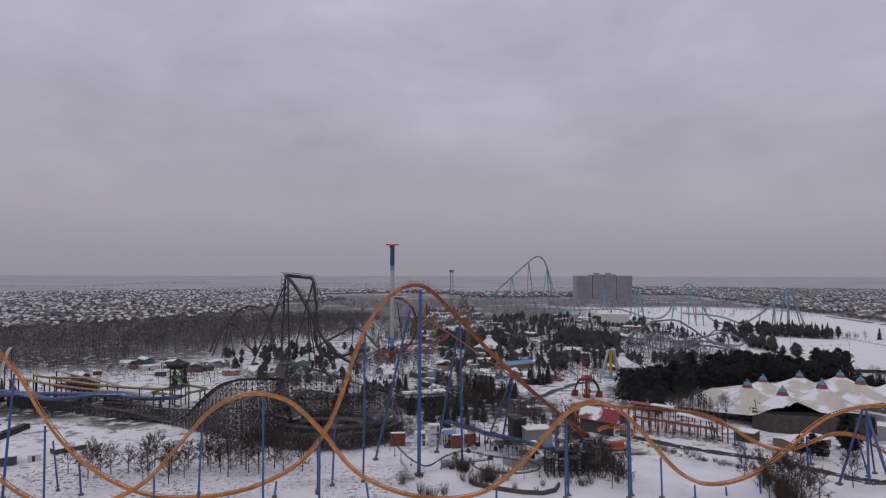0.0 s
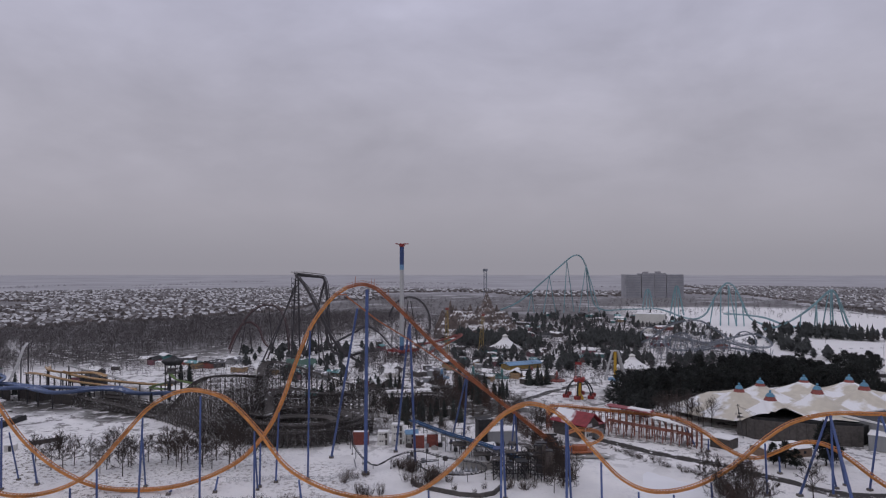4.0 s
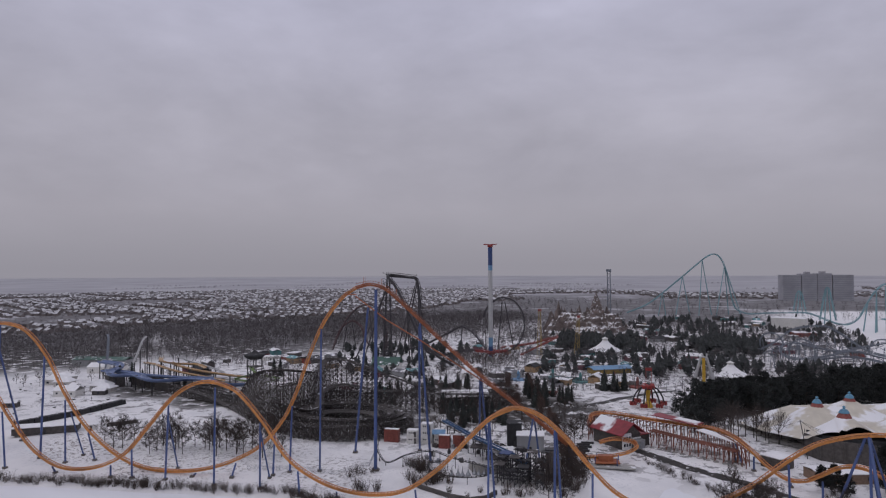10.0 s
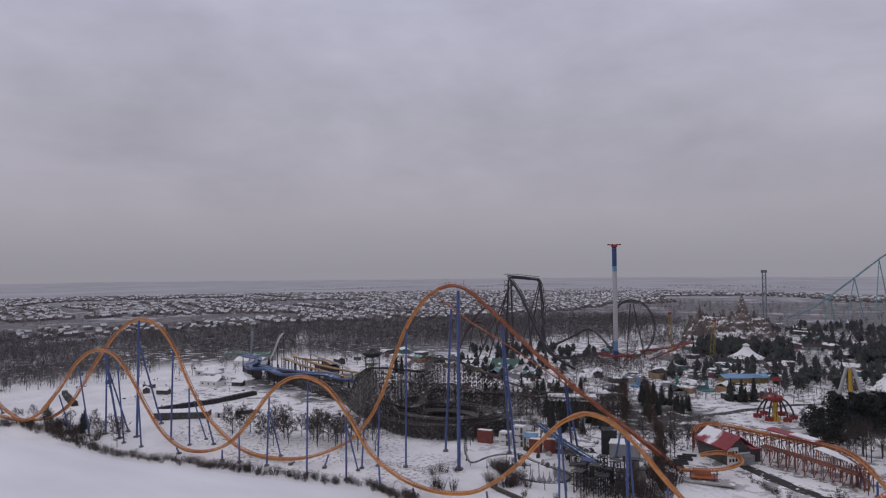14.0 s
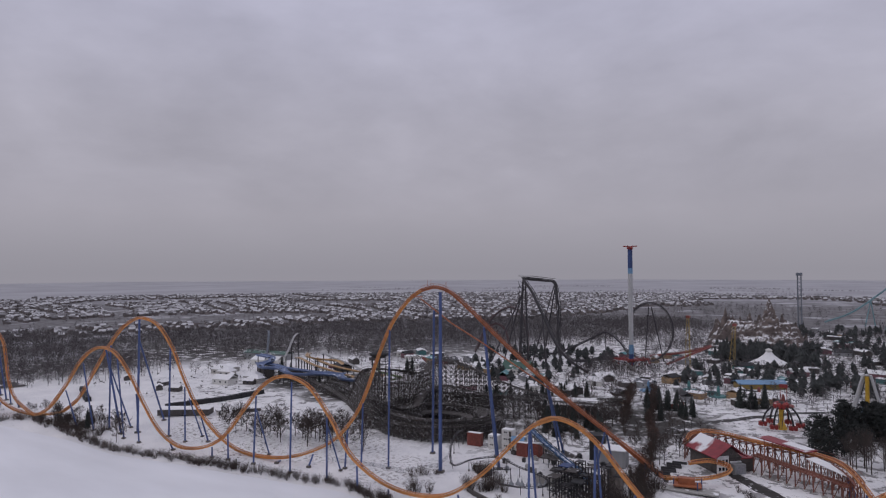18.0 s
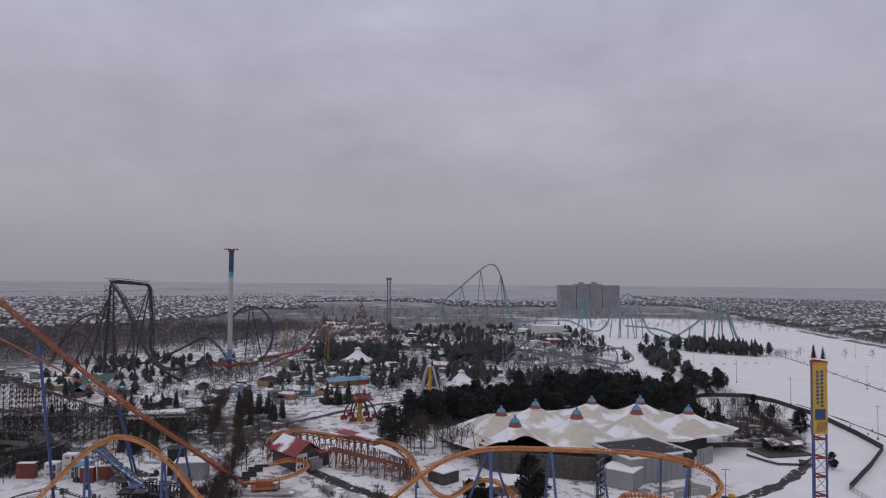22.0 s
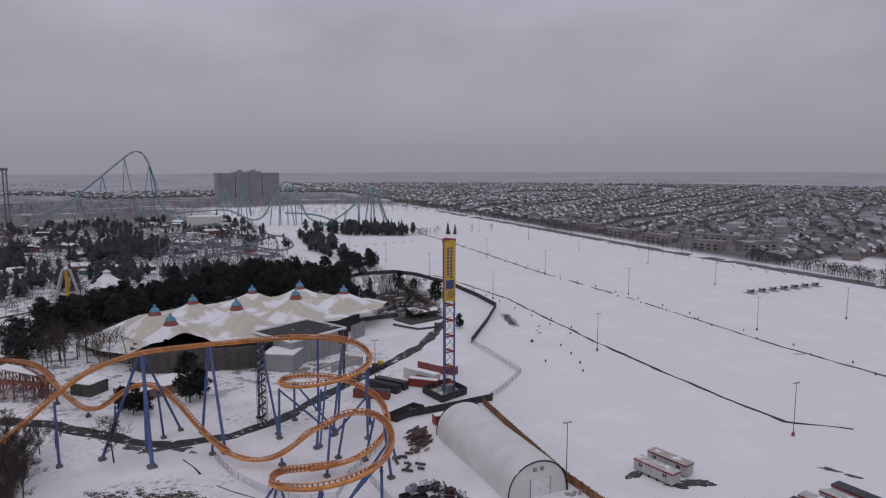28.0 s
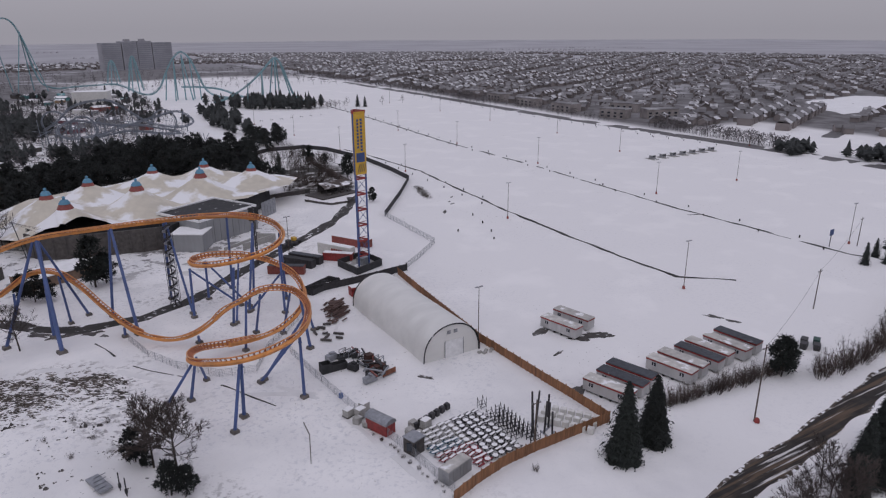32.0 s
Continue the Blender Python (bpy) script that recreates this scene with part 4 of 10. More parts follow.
# brake run trestle in rust-red steel
TRESTLE = mat("faded_rust_red_steel", (0.20, 0.072, 0.048), 0.65, var=0.3, scale=0.7, snow=0.3)


def brake_trestle():
    g = Geo()
    P = spline(FINALE, 3.0)
    for p in P:
        if p[0] < 118 and p[1] > 292:
            for d in (-2.0, 2.0):
                a = np.array((p[0] + d * 0.35, p[1] + d, 0.2))
                g.beam(a, (a[0], a[1], p[2] - 0.6), 0.32)
            g.beam((p[0] - 1, p[1] - 3.2, p[2] - 1.6), (p[0] + 1, p[1] + 3.2, p[2] - 1.6), 0.35)
            g.beam((p[0] - 0.7, p[1] - 2, 1), (p[0] + 0.7, p[1] + 2, p[2] - 2), 0.18)
            g.beam((p[0] + 0.7, p[1] + 2, 1), (p[0] - 0.7, p[1] - 2, p[2] - 2), 0.18)
    for a, b in zip(P, P[1:]):
        if a[0] < 118 and a[1] > 292:
            for d in (-2.6, 2.6):
                g.beam((a[0] + d * 0.35, a[1] + d, a[2] - 0.9), (b[0] + d * 0.35, b[1] + d, b[2] - 0.9), 0.7, 0.12)
                g.beam((a[0] + d * 0.45, a[1] + d * 1.2, a[2] + 0.4), (b[0] + d * 0.45, b[1] + d * 1.2, b[2] + 0.4), 0.08)
    part("brake_run_trestle", g, TRESTLE, coaster, "rust-red steel brake run trestle with walkways")
    # second storage track beside it, under a snowy red canopy
    for k in range(11):
        t = k / 10
        x, y = 82 + 30 * t, 317 - 16 * t - 4
        h = 6.4 - 1.4 * t
        g = Geo()
        for d in (-2.2, 2.2):
            g.beam((x + d * 0.45, y + d, 0.2), (x + d * 0.45, y + d, h), 0.32)
        g.beam((x - 1.2, y - 2.8, h), (x + 1.2, y + 2.8, h), 0.3)
        g.beam((x - 0.9, y - 2.1, 0.6), (x + 0.9, y + 2.1, h - 0.4), 0.18)
        b = part("trestle_bent", g, TRESTLE, coaster)
        g = Geo()
        g.box((x - 0.6, y - 2.3, 0.2), (1.6, 1.4, 0.5), 0.4)
        part("footing", g, CONCRETE, b, "concrete footing")
    g = Geo()
    for d in (-1.5, -0.6, 0.6, 1.5):
        g.beam((81 + d * 0.45, 313.5 + d, 6.8), (113 + d * 0.45, 296.5 + d, 5.2), 0.4, 0.3)
    for k in range(30):
        t = k / 29
        g.beam((81 + 32 * t - 0.8, 313.5 - 17 * t - 1.8, 6.6 - 1.6 * t), (81 + 32 * t + 0.8, 313.5 - 17 * t + 1.8, 6.6 - 1.6 * t), 0.22)
    part("storage_track_deck", g, TRESTLE, coaster)


brake_trestle()


# ---------------------------------------------------------------- theatre under its tent roof
PEAKS = [(147.6, 346.5, 18.4), (163.2, 364, 18.3), (153, 321, 19.7), (190.7, 380.3, 17.7), (178.5, 334.6, 20.8), (205.3, 348.1, 20.5), (213.7, 381.5, 18), (230.5, 361, 18)]


EDGE = [(116, 366), (126, 340), (139.5, 316.5), (146, 315), (152, 312.5), (158, 316.5), (165, 317), (172, 311.5), (178, 315.5), (186, 312), (193, 324), (205, 331), (220, 331), (228, 338), (243, 346), (252, 360), (246, 372), (236, 378), (228, 394), (214, 398), (200, 394), (186, 396), (172, 388), (160, 386), (146, 378), (132, 374)]


def inside_edge(x, y):
    hit, j = False, len(EDGE) - 1
    for i in range(len(EDGE)):
        (x1, y1), (x2, y2) = EDGE[j], EDGE[i]
        if (y1 > y) != (y2 > y) and x < (x2 - x1) * (y - y1) / (y2 - y1) + x1:
            hit = not hit
        j = i
    return hit


def nearest_edge(x, y):
    best = None
    for (x1, y1), (x2, y2) in zip(EDGE, EDGE[1:] + EDGE[:1]):
        u = max(0.0, min(1.0, ((x - x1) * (x2 - x1) + (y - y1) * (y2 - y1)) / ((x2 - x1) ** 2 + (y2 - y1) ** 2)))
        p = (x1 + (x2 - x1) * u, y1 + (y2 - y1) * u)
        d = math.hypot(p[0] - x, p[1] - y)
        if best is None or d < best[0]:
            best = (d, p)
    return best[1]


def tent_height(x, y):
    if not inside_edge(x, y):
        return -1.0
    base = 8.7 - 0.30 * max(0.0, 141 - x) - 0.05 * max(0.0, 352 - y) * (x < 150)
    rise = 0.0
    for px_, py_, pz in PEAKS:
        d = math.hypot(x - px_, y - py_)
        u = max(0.0, 1 - d / 15.5)
        rise += ((pz - 2.4 - base) * (0.72 * u + 0.28 * u * u)) ** 3
    return base + rise ** (1 / 3)


def build_theatre():
    roof = thing("tensile_roof", (180, 350, 0), "cream tensile tent roof with patches of snow over the theatre", "tent roof")
    g = Geo()
    step, idx = 0.8, {}
    xs, ys = np.arange(112, 258, step), np.arange(312, 402, step)
    for j, y in enumerate(ys):
        for i, x in enumerate(xs):
            h, p = tent_height(x, y), (x, y)
            if h < 0:
                p = nearest_edge(x, y)
                if abs(x - p[0]) > step or abs(y - p[1]) > step:
                    continue
                h = tent_height(p[0] + 1e-3 * (180 - p[0]), p[1] + 1e-3 * (350 - p[1]))
                if h < 0:
                    continue
            idx[(i, j)] = len(g.v)
            g.v.append((float(p[0]), float(p[1]), h))
    for j in range(len(ys)):
        for i in range(len(xs)):
            q4 = [idx.get(k) for k in ((i, j), (i + 1, j), (i + 1, j + 1), (i, j + 1))]
            if None not in q4:
                g.f.append(tuple(q4))
    canvas = part("canvas", g, CANVAS, roof, "cream canvas membrane under melting snow", smooth=True)
    for x, y, z in PEAKS:
        g = Geo()
        g.lathe((x, y, z - 3.6), [(2.7, -1.0), (2.8, -0.6), (1.9, 1.0), (1.6, 1.3)], 12)
        cap = part("vent_skirt", g, REDCLOTH, roof, "brick-red vent skirt")
        g = Geo()
        g.lathe((x, y, z - 2.5), [(2.0, 0), (1.9, 0.35), (1.2, 1.4), (0.5, 1.6), (0.42, 2.2), (0.7, 2.3), (0.2, 2.8)], 12)
        part("vent_cap", g, TEALROOF, cap, "pale teal vent cap")
    for k in range(5):
        x, y, z = PEAKS[(2, 4, 5, 7, 0)[k]]
        for a in range(3):
            t = 0.7 + 2.1 * a + k
            g = Geo()
            e = (x + math.cos(t) * 14, y + math.sin(t) * 14, 9.0)
            g.tube((x + math.cos(t) * 14.5, y + math.sin(t) * 14.5, 4), e, 0.14, 6)
            part("edge_mast", g, DARK, roof)
    hall = thing("theatre_hall", (165, 315, 0), "curved grey-brown block hall below the tent roof", "theatre")
    arc = [(139, 321), (143.5, 313), (151, 310), (159, 308), (167, 306.6), (175, 305.4), (184, 304.4)]
    for k, ((x1, y1), (x2, y2)) in enumerate(zip(arc, arc[1:])):
        g = Geo()
        g.beam((x1, y1, 4.2), (x2, y2, 4.2), 0.5, 8.4)
        # black strip in place of the shaded gap below the canvas edge
        top = Geo()
        top.beam((x1 + 1.2, y1 + 3, 8.2), (x2 + 1.2, y2 + 3, 8.2), 0.4, 1.8)
        part("clerestory_panel", top, BLACK, hall, "black panel painting the shaded gap between wall and canvas")
        w = part("wall_panel", g, BLOCK, hall)
        for t in (0.0, 0.5):
            g = Geo()
            g.box((x1 + (x2 - x1) * t, y1 + (y2 - y1) * t - 0.35, 4.1), (0.5, 0.5, 8.2))
            part("pier", g, BLOCK, w)
    # solid black fill that stands in for shade under the tents
    g = Geo()
    g.prism([(150, 352), (146, 338), (143, 324), (146, 314.5), (166, 308.5), (184, 306.2), (215, 330), (235, 350), (225, 385), (190, 390), (150, 370)], 0.2, 7.9)
    part("seating_bowl", g, BLACK, hall, "solid black block painting the shaded interior")
    # grey stage house
    house = thing("stage_house", (203, 308, 0), "grey metal-clad stage house with a black flat roof", "building")
    u, v = Vector((0.88, 0.475, 0)), Vector((-0.475, 0.88, 0))
    o = Vector((194, 300, 0))
    rz = math.atan2(u.y, u.x)
    c = o + u * 14 + v * 12
    g = Geo()
    g.box((c.x, c.y, 4.6), (28, 24, 9.2), rz)
    body = part("body", g, CLAD, house)
    for k in range(10):
        p = o + u * (0.5 + k * 3.0) - v * 0.05
        g = Geo()
        g.box((p.x, p.y, 4.6), (0.25, 0.25, 9.2), rz)
        part("cladding_rib", g, CLAD, body)
    g = Geo()
    g.box((c.x, c.y, 9.3), (27.4, 23.4, 0.3), rz)
    part("roof", g, BLACK, house, "black membrane roof")
    for a, b in ((0, 0), (1, 0)):
        q = o + v * (0.1 if a == 0 else 23.9)
        w = q + u * 28
        g = Geo()
        g.beam((q.x, q.y, 9.6), (w.x, w.y, 9.6), 0.6, 0.8)
        part("parapet", g, SNOWROOF, house, "snow-capped parapet")
    for a in (0.1, 27.9):
        q, w = o + u * a, o + u * a + v * 24
        g = Geo()
        g.beam((q.x, q.y, 9.6), (w.x, w.y, 9.6), 0.6, 0.8)
        part("parapet", g, SNOWROOF, house, "snow-capped parapet")
    for k in (4.5, 13, 22):
        p = o + u * k - v * 0.12
        g = Geo()
        g.box((p.x, p.y, 1.7), (2.2, 0.2, 3.4), rz)
        part("door", g, CLAD, house)
    annex = thing("stage_annex", (188, 300, 0), "low grey annex with a snow-covered flat roof", "building")
    p = Vector((183.6, 304.2, 0))
    c2 = p + Vector((7.4, -3.6, 0))
    g = Geo()
    g.box((c2.x, c2.y, 3.2), (11.5, 9.5, 6.4), rz - 1.05)
    part("body", g, CLAD, annex)
    g = Geo()
    g.box((c2.x, c2.y, 6.5), (11.9, 9.9, 0.35), rz - 1.05)
    part("roof", g, SNOWROOF, annex, "snowy flat roof")
    dock = thing("loading_dock", (212, 296, 0), "low pale concrete loading dock wall with snow", "loading dock")
    for a, b, h in (((200, 291), (214, 299), 1.2), ((206, 288), (220, 295), 2.4), ((214, 299), (220, 295), 2.4)):
        g = Geo()
        g.beam((*a, h / 2), (*b, h / 2), 0.5, h)
        part("dock_wall", g, CONCRETE, dock)
    mast = thing("speaker_mast", (206.3, 271, 0), "black lattice mast with stacked loudspeakers", "mast")
    g = Geo()
    for dx, dy in ((-0.3, -0.3), (0.3, -0.3), (0, 0.35)):
        g.tube((206.3 + dx, 271 + dy, 0), (206.3 + dx, 271 + dy, 20), 0.17, 5)
    for k in range(20):
        g.beam((206, 270.7, k), (206.6, 270.7, k + 1), 0.06)
        g.beam((206.6, 270.7, k), (206.3, 271.35, k + 1), 0.06)
    part("lattice", g, DARK, mast)
    for s in (-1.0, 1.0):
        for k in range(3):
            box_part("loudspeaker", (206.3 + s, 270.9, 16 + k * 1.5), (1.2, 1.0, 1.4), BLACK, mast)
    screen = thing("netting_screen", (217, 314, 0), "grey slatted windscreen panels on the stage corner", "screen")
    for k in range(5):
        g = Geo()
        g.box((222 + k * 1.6, 316 + k * 1.4, 6.5), (2.0, 0.15, 6.4), 0.75)
        part("panel", g, GALV, screen)
    aerial = thing("cable_mast", (139, 313.5, 0), "slanted cable mast with thin stays", "mast")
    g = Geo()
    g.tube((139, 313.5, 0), (136.5, 313, 15), 0.16, 6)
    for e in ((146, 316), (149, 317), (151, 318)):
        g.tube((136.5, 313, 14.6), (*e, 7.5), 0.04, 4)
    g.beam((135.6, 313, 14.2), (137.4, 313, 14.8), 0.1)
    part("mast_tube", g, DARK, aerial)


build_theatre()


def flat_hut(name, c, size, h, rz, wall, label, roofm=None, group=""):
    t = thing(name, (c[0], c[1], gz(*c)), label, "building", group)
    z = gz(*c)
    box_part("wall_block", (c[0], c[1], z + h / 2), (size[0], size[1], h), wall, t, rz)
    box_part("roof", (c[0], c[1], z + h + 0.15), (size[0] + 0.5, size[1] + 0.5, 0.35), roofm or SNOWROOF, t, rz)
    box_part("door", (c[0] + math.sin(rz) * (size[1] / 2 + 0.04), c[1] - math.cos(rz) * (size[1] / 2 + 0.04), z + 1.05), (1.0, 0.1, 2.1), DARK, t, rz)
    return t


def gable_house(name, c, size, h, rise, rz, wall, roofm, label, group="", windows=3):
    z = gz(*c)
    t = thing(name, (c[0], c[1], z), label, "building", group)
    box_part("wall_block", (c[0], c[1], z + h / 2), (size[0], size[1], h), wall, t, rz)
    g = Geo()
    g.gable((c[0], c[1], z + h), size, rz, rise)
    part("roof", g, roofm, t)
    co, si = math.cos(rz), math.sin(rz)
    for k in range(windows):
        a = (k + 0.5) / windows * size[0] - size[0] / 2
        g = Geo()
        b = -size[1] / 2 - 0.03
        g.box((c[0] + a * co - b * si, c[1] + a * si + b * co, z + h * 0.55), (1.1, 0.1, 1.1), rz)
        part("window", g, GLASS, t)
    return t


flat_hut("utility_hut", (126.6, 298.4), (8.2, 7.8), 4.2, -0.73, BLOCK, "grey-brown utility hut with a snowy flat roof")
gable_house("rest_house", (145.6, 289), (20.5, 10.6), 3.4, 0.7, 0.38, mat("sandy_brick", (0.22, 0.15, 0.11), 0.9, scale=1.5), SNOWROOF, "low sandy brick rest house with a snow-covered roof")

# coaster station with its red roof
station = thing("coaster_station", (68, 312, 0), "grey station with a steep red metal roof and sliding snow", "station")
RZ = -0.72
su, sv = (math.cos(RZ), math.sin(RZ)), (-math.sin(RZ), math.cos(RZ))


def sta(a, b):
    return (67 + a * su[0] + b * sv[0], 313 + a * su[1] + b * sv[1])


box_part("wall_block", (*sta(0, 0), 2.9), (17, 10.4, 5.8), BLOCK, station, RZ)
box_part("front_bay", (*sta(8.0, -2.8), 3.2), (2.2, 4.6, 6.4), WHITE, station, RZ, "white two-storey front bay")
for k in (-4.2, -2.8, -1.4):
    for z in (1.8, 4.6):
        box_part("bay_window", (*sta(9.16, k), z), (0.12, 0.8, 1.2), GLASS, station, RZ)
g = Geo()
g.gable((*sta(0.4, 0), 5.8), (18, 11.4), RZ, 4.6, 0.9, 0.3)
part("roof", g, REDROOF, station, "red metal roof half under snow")
g = Geo()
e = [sta(8.62, -5.1), sta(8.62, 5.1), sta(8.62, 0)]
g.add([(*e[0], 5.7), (*e[1], 5.7), (*e[2], 10.0), (*sta(8.3, 0), 10.0)], [(0, 1, 2)])
part("gable_wall", g, TIMBER, station)
box_part("porch_beam", (*sta(8.7, 2.6), 4.0), (0.4, 4.6, 0.5), WHITE, station, RZ)
box_part("garage_wall", (*sta(9.6, 2.8), 1.8), (3.2, 4.6, 3.6), CLAD, station, RZ, "pale block garage below the porch")
box_part("garage_door", (*sta(11.24, 2.8), 1.5), (0.12, 3.0, 2.8), GALV, station, RZ)
box_part("side_wing", (*sta(5, 7.6), 2.4), (7, 5, 4.8), BLOCK, station, RZ)
box_part("wing_roof", (*sta(5, 7.6), 4.95), (7.4, 5.4, 0.3), REDROOF, station, RZ)
for k in range(7):
    x, y = 56 - 1.2 * (k % 2), 306 - k * 3.2
    g = Geo()
    g.beam((x - 3, y, 1.0), (x + 2.2, y + 1.2, 1.0), 0.3, 1.0)
    single("queue_rail", g, DARK, "dark zigzag queue rail in the snow", "queue rail", "queue rails")
platform = thing("loading_platform", (66, 281, 0), "rust-red loading platform on blue legs beside the lift", "platform")
box_part("deck", (66.5, 280.5, 1.4), (9, 6, 0.4), RUST, platform, 0.25)
for dx, dy in ((-4, -2.4), (4, -2.4), (4, 2.4), (-4, 2.4)):
    g = Geo()
    g.tube((66.5 + dx, 280.5 + dy, 0), (66.5 + dx, 280.5 + dy, 3.4), 0.2, 6)
    part("leg", g, BLUE, platform)
box_part("motor_cabin", (66, 281, 2.6), (5.4, 2.6, 2.0), RUST, platform, 0.25)
g = Geo()
g.beam((60, 276.5, 0.35), (77, 279.5, 0.35), 5.0, 0.5)
single("slab", g, CONCRETE, "long concrete slab below the loading platform", "slab")
canopy = thing("train_canopy", (95, 310, 0), "long red canopy roof with snow above the brake run", "canopy")
g = Geo()
g.beam((82, 322.5, 11.6), (100, 311.5, 11.0), 6.0, 0.3)
part("roof", g, REDROOF, canopy, "red metal canopy with snow")
g = Geo()
g.beam((91, 317.6, 11.6), (99.4, 312.4, 11.3), 4.2, 0.24)
part("snow_sheet", g, SNOWROOF, canopy, "sheet of snow left on the canopy")
g = Geo()
g.beam((100, 309, 9.4), (113.5, 299, 8.0), 4.6, 0.25)
part("lower_roof", g, SNOWROOF, canopy)
for k in range(6):
    x, y = 83 + 16.4 * k / 5, 322 - 10.2 * k / 5
    g = Geo()
    g.tube((x, y - 2.4, 0), (x, y - 2.4, 11.2), 0.16, 6)
    part("post", g, RUST, canopy)


# ---------------------------------------------------------------- water ride and small coaster by the lake
WEATHERED = mat("stained_old_concrete", (0.19, 0.165, 0.15), 0.9, var=0.4, scale=0.8, stretch=(1, 1, 0.25))


def water_ride():
    w = thing("water_ride", (40, 262, 0), "dark timber water ride with blue trough and snowy decks", "water ride")
    rw = random.Random(17)
    for i in range(4):
        for j in range(3):
            x, y = 34 + i * 4.6 + rw.uniform(-0.8, 0.8), 245 + j * 4.6 + rw.uniform(-0.6, 0.6)
            h = 6.0 + 1.9 * j + rw.uniform(-1.2, 1.2)
            g = Geo()
            g.box((x, y, h - 0.1), (2.7, 2.7, 0.2))
            tower_ = part("timber_tower", g, DARK, w, "blackened timber tower bent")
            for dx, dy in ((-1.2, -1.2), (1.2, -1.2), (1.2, 1.2), (-1.2, 1.2)):
                box_part("post", (x + dx, y + dy, h / 2 - 0.1), (0.3, 0.3, h - 0.2), DARK, tower_)
            for k in range(max(1, int(h / 2.6))):
                for e, z1, z2 in ((-1.2, 0.0, 2.6), (1.2, 2.6, 0.0)):
                    g = Geo()
                    g.beam((x - 1.2, y + e, k * 2.6 + z1), (x + 1.2, y + e, k * 2.6 + z2), 0.2)
                    part("brace", g, DARK, tower_)
                box_part("beam", (x, y - 1.2, k * 2.6 + 2.6), (4.2, 0.26, 0.26), DARK, tower_)
                box_part("beam", (x, y, k * 2.6 + 2.6), (0.26, 5.6, 0.26), DARK, tower_)
            if (i + j) % 2 == 0:
                box_part("deck_board", (x, y, h + 0.12), (4.0, 4.6, 0.24), (TIMBERTOP, NAVY, BLACK)[(i + 2 * j) % 3], tower_, 0.1 * i)
    for a, b, wd in (((10, 286, 5.6), (24, 271, 4.0), 2.2), ((18, 284, 3.6), (30, 278, 3.2), 3.6)):
        g = Geo()
        g.beam(a, b, wd, 0.35)
        ramp = part("snowy_ramp", g, SNOWROOF, w, "long ramp under snow")
        g = Geo()
        for s_ in (0.05, 0.35, 0.65, 0.95):
            p = Vector(a).lerp(Vector(b), s_)
            for e in (-1.1, 1.1):
                g.beam((p.x + e, p.y + e * 0.6, 0), (p.x + e, p.y + e * 0.6, p.z - 0.2), 0.28)
        part("ramp_trestle", g, DARK, ramp)
    # loose cross members that tie the bents together
    for k in range(26):
        g = Geo()
        x, y, z = rw.uniform(32, 47), rw.uniform(244, 257), rw.uniform(2, 9)
        g.beam((x, y, z), (x + rw.uniform(-5, 5), y + rw.uniform(-3, 3), z + rw.uniform(-2.4, 2.4)), 0.22)
        part("cross_member", g, DARK, w)
    run = spline([(-5, 297, 8.2), (4, 289, 7.4), (12, 281, 7.0), (20, 273, 7.2), (27, 266, 7.2), (33, 261, 6.8), (38, 257, 6.2), (43, 253, 4.6)], 1.5)
    T, S, U = rail_frames(run, 0)
    part("trough", swept(run, S, U, 0, 0, [(-1.0, -0.4), (1.0, -0.4), (1.0, 0.4), (0.8, 0.4), (0.8, -0.2), (-0.8, -0.2), (-0.8, 0.4), (-1.0, 0.4)]), mat("blue_trough", (0.04, 0.10, 0.21), 0.5, var=0.3, snow=0.5, patch=0.6), w, "deep blue water trough")
    for s in (-1, 1):
        part("catwalk", swept(run, S, U, s * 1.9, -0.3, [(-0.5, -0.06), (0.5, -0.06), (0.5, 0.06), (-0.5, 0.06)]), TIMBERTOP, w)
    for i in range(0, len(run), 4):
        for s in (-1.6, 1.6):
            p = run[i] + S[i] * s
            g = Geo()
            g.beam((p[0], p[1], 0), (p[0], p[1], p[2] + 0.8), 0.22)
            part("post", g, DARK, w)
    for c, size, h in (((20, 272), (9, 6), 5.2), ((28, 262), (7, 5), 4.2), ((24, 268), (5, 8), 6.4)):
        box_part("deck", (c[0], c[1], h), (size[0], size[1], 0.4), TIMBERTOP, w, 0.2)
    flat_hut("ride_building", (26.5, 297), (6, 6), 9.4, 0.3, BLACK, "tall black ride building with a flat roof", BLACK)
    flat_hut("ride_building", (34.4, 292.6), (11, 8), 6.4, 0.22, CLAD, "grey ride building with a snowy roof")
    flat_hut("pump_tower", (49.6, 256), (3.0, 3.0), 10.6, 0.2, WEATHERED, "tall weathered concrete pump tower", DARK)
    flat_hut("pump_tower", (52.4, 255), (2.4, 2.6), 8.0, 0.2, WEATHERED, "lower weathered concrete pump tower", DARK)
    # decks, canopies and clutter round the basin
    for c, size, h, rz, m, lab in (((-3, 285), (5, 3), 6.5, 0.3, SKYBLUE, "blue tarpaulin"), ((22, 282), (9, 4), 4.4, -0.5, TIMBERTOP, "long snowy ramp deck"), ((28, 272), (8, 6), 5.4, 0.4, BLACK, "dark canopy with snow")):
        t = thing("basin_canopy", (*c, 0), lab + " on posts beside the water ride", "canopy")
        g = Geo()
        g.gable((*c, h - 1.2), size, rz, 1.5, 0.3, 0.2)
        part("roof", g, m if m is SKYBLUE else SNOWROOF if m is BLACK else m, t)
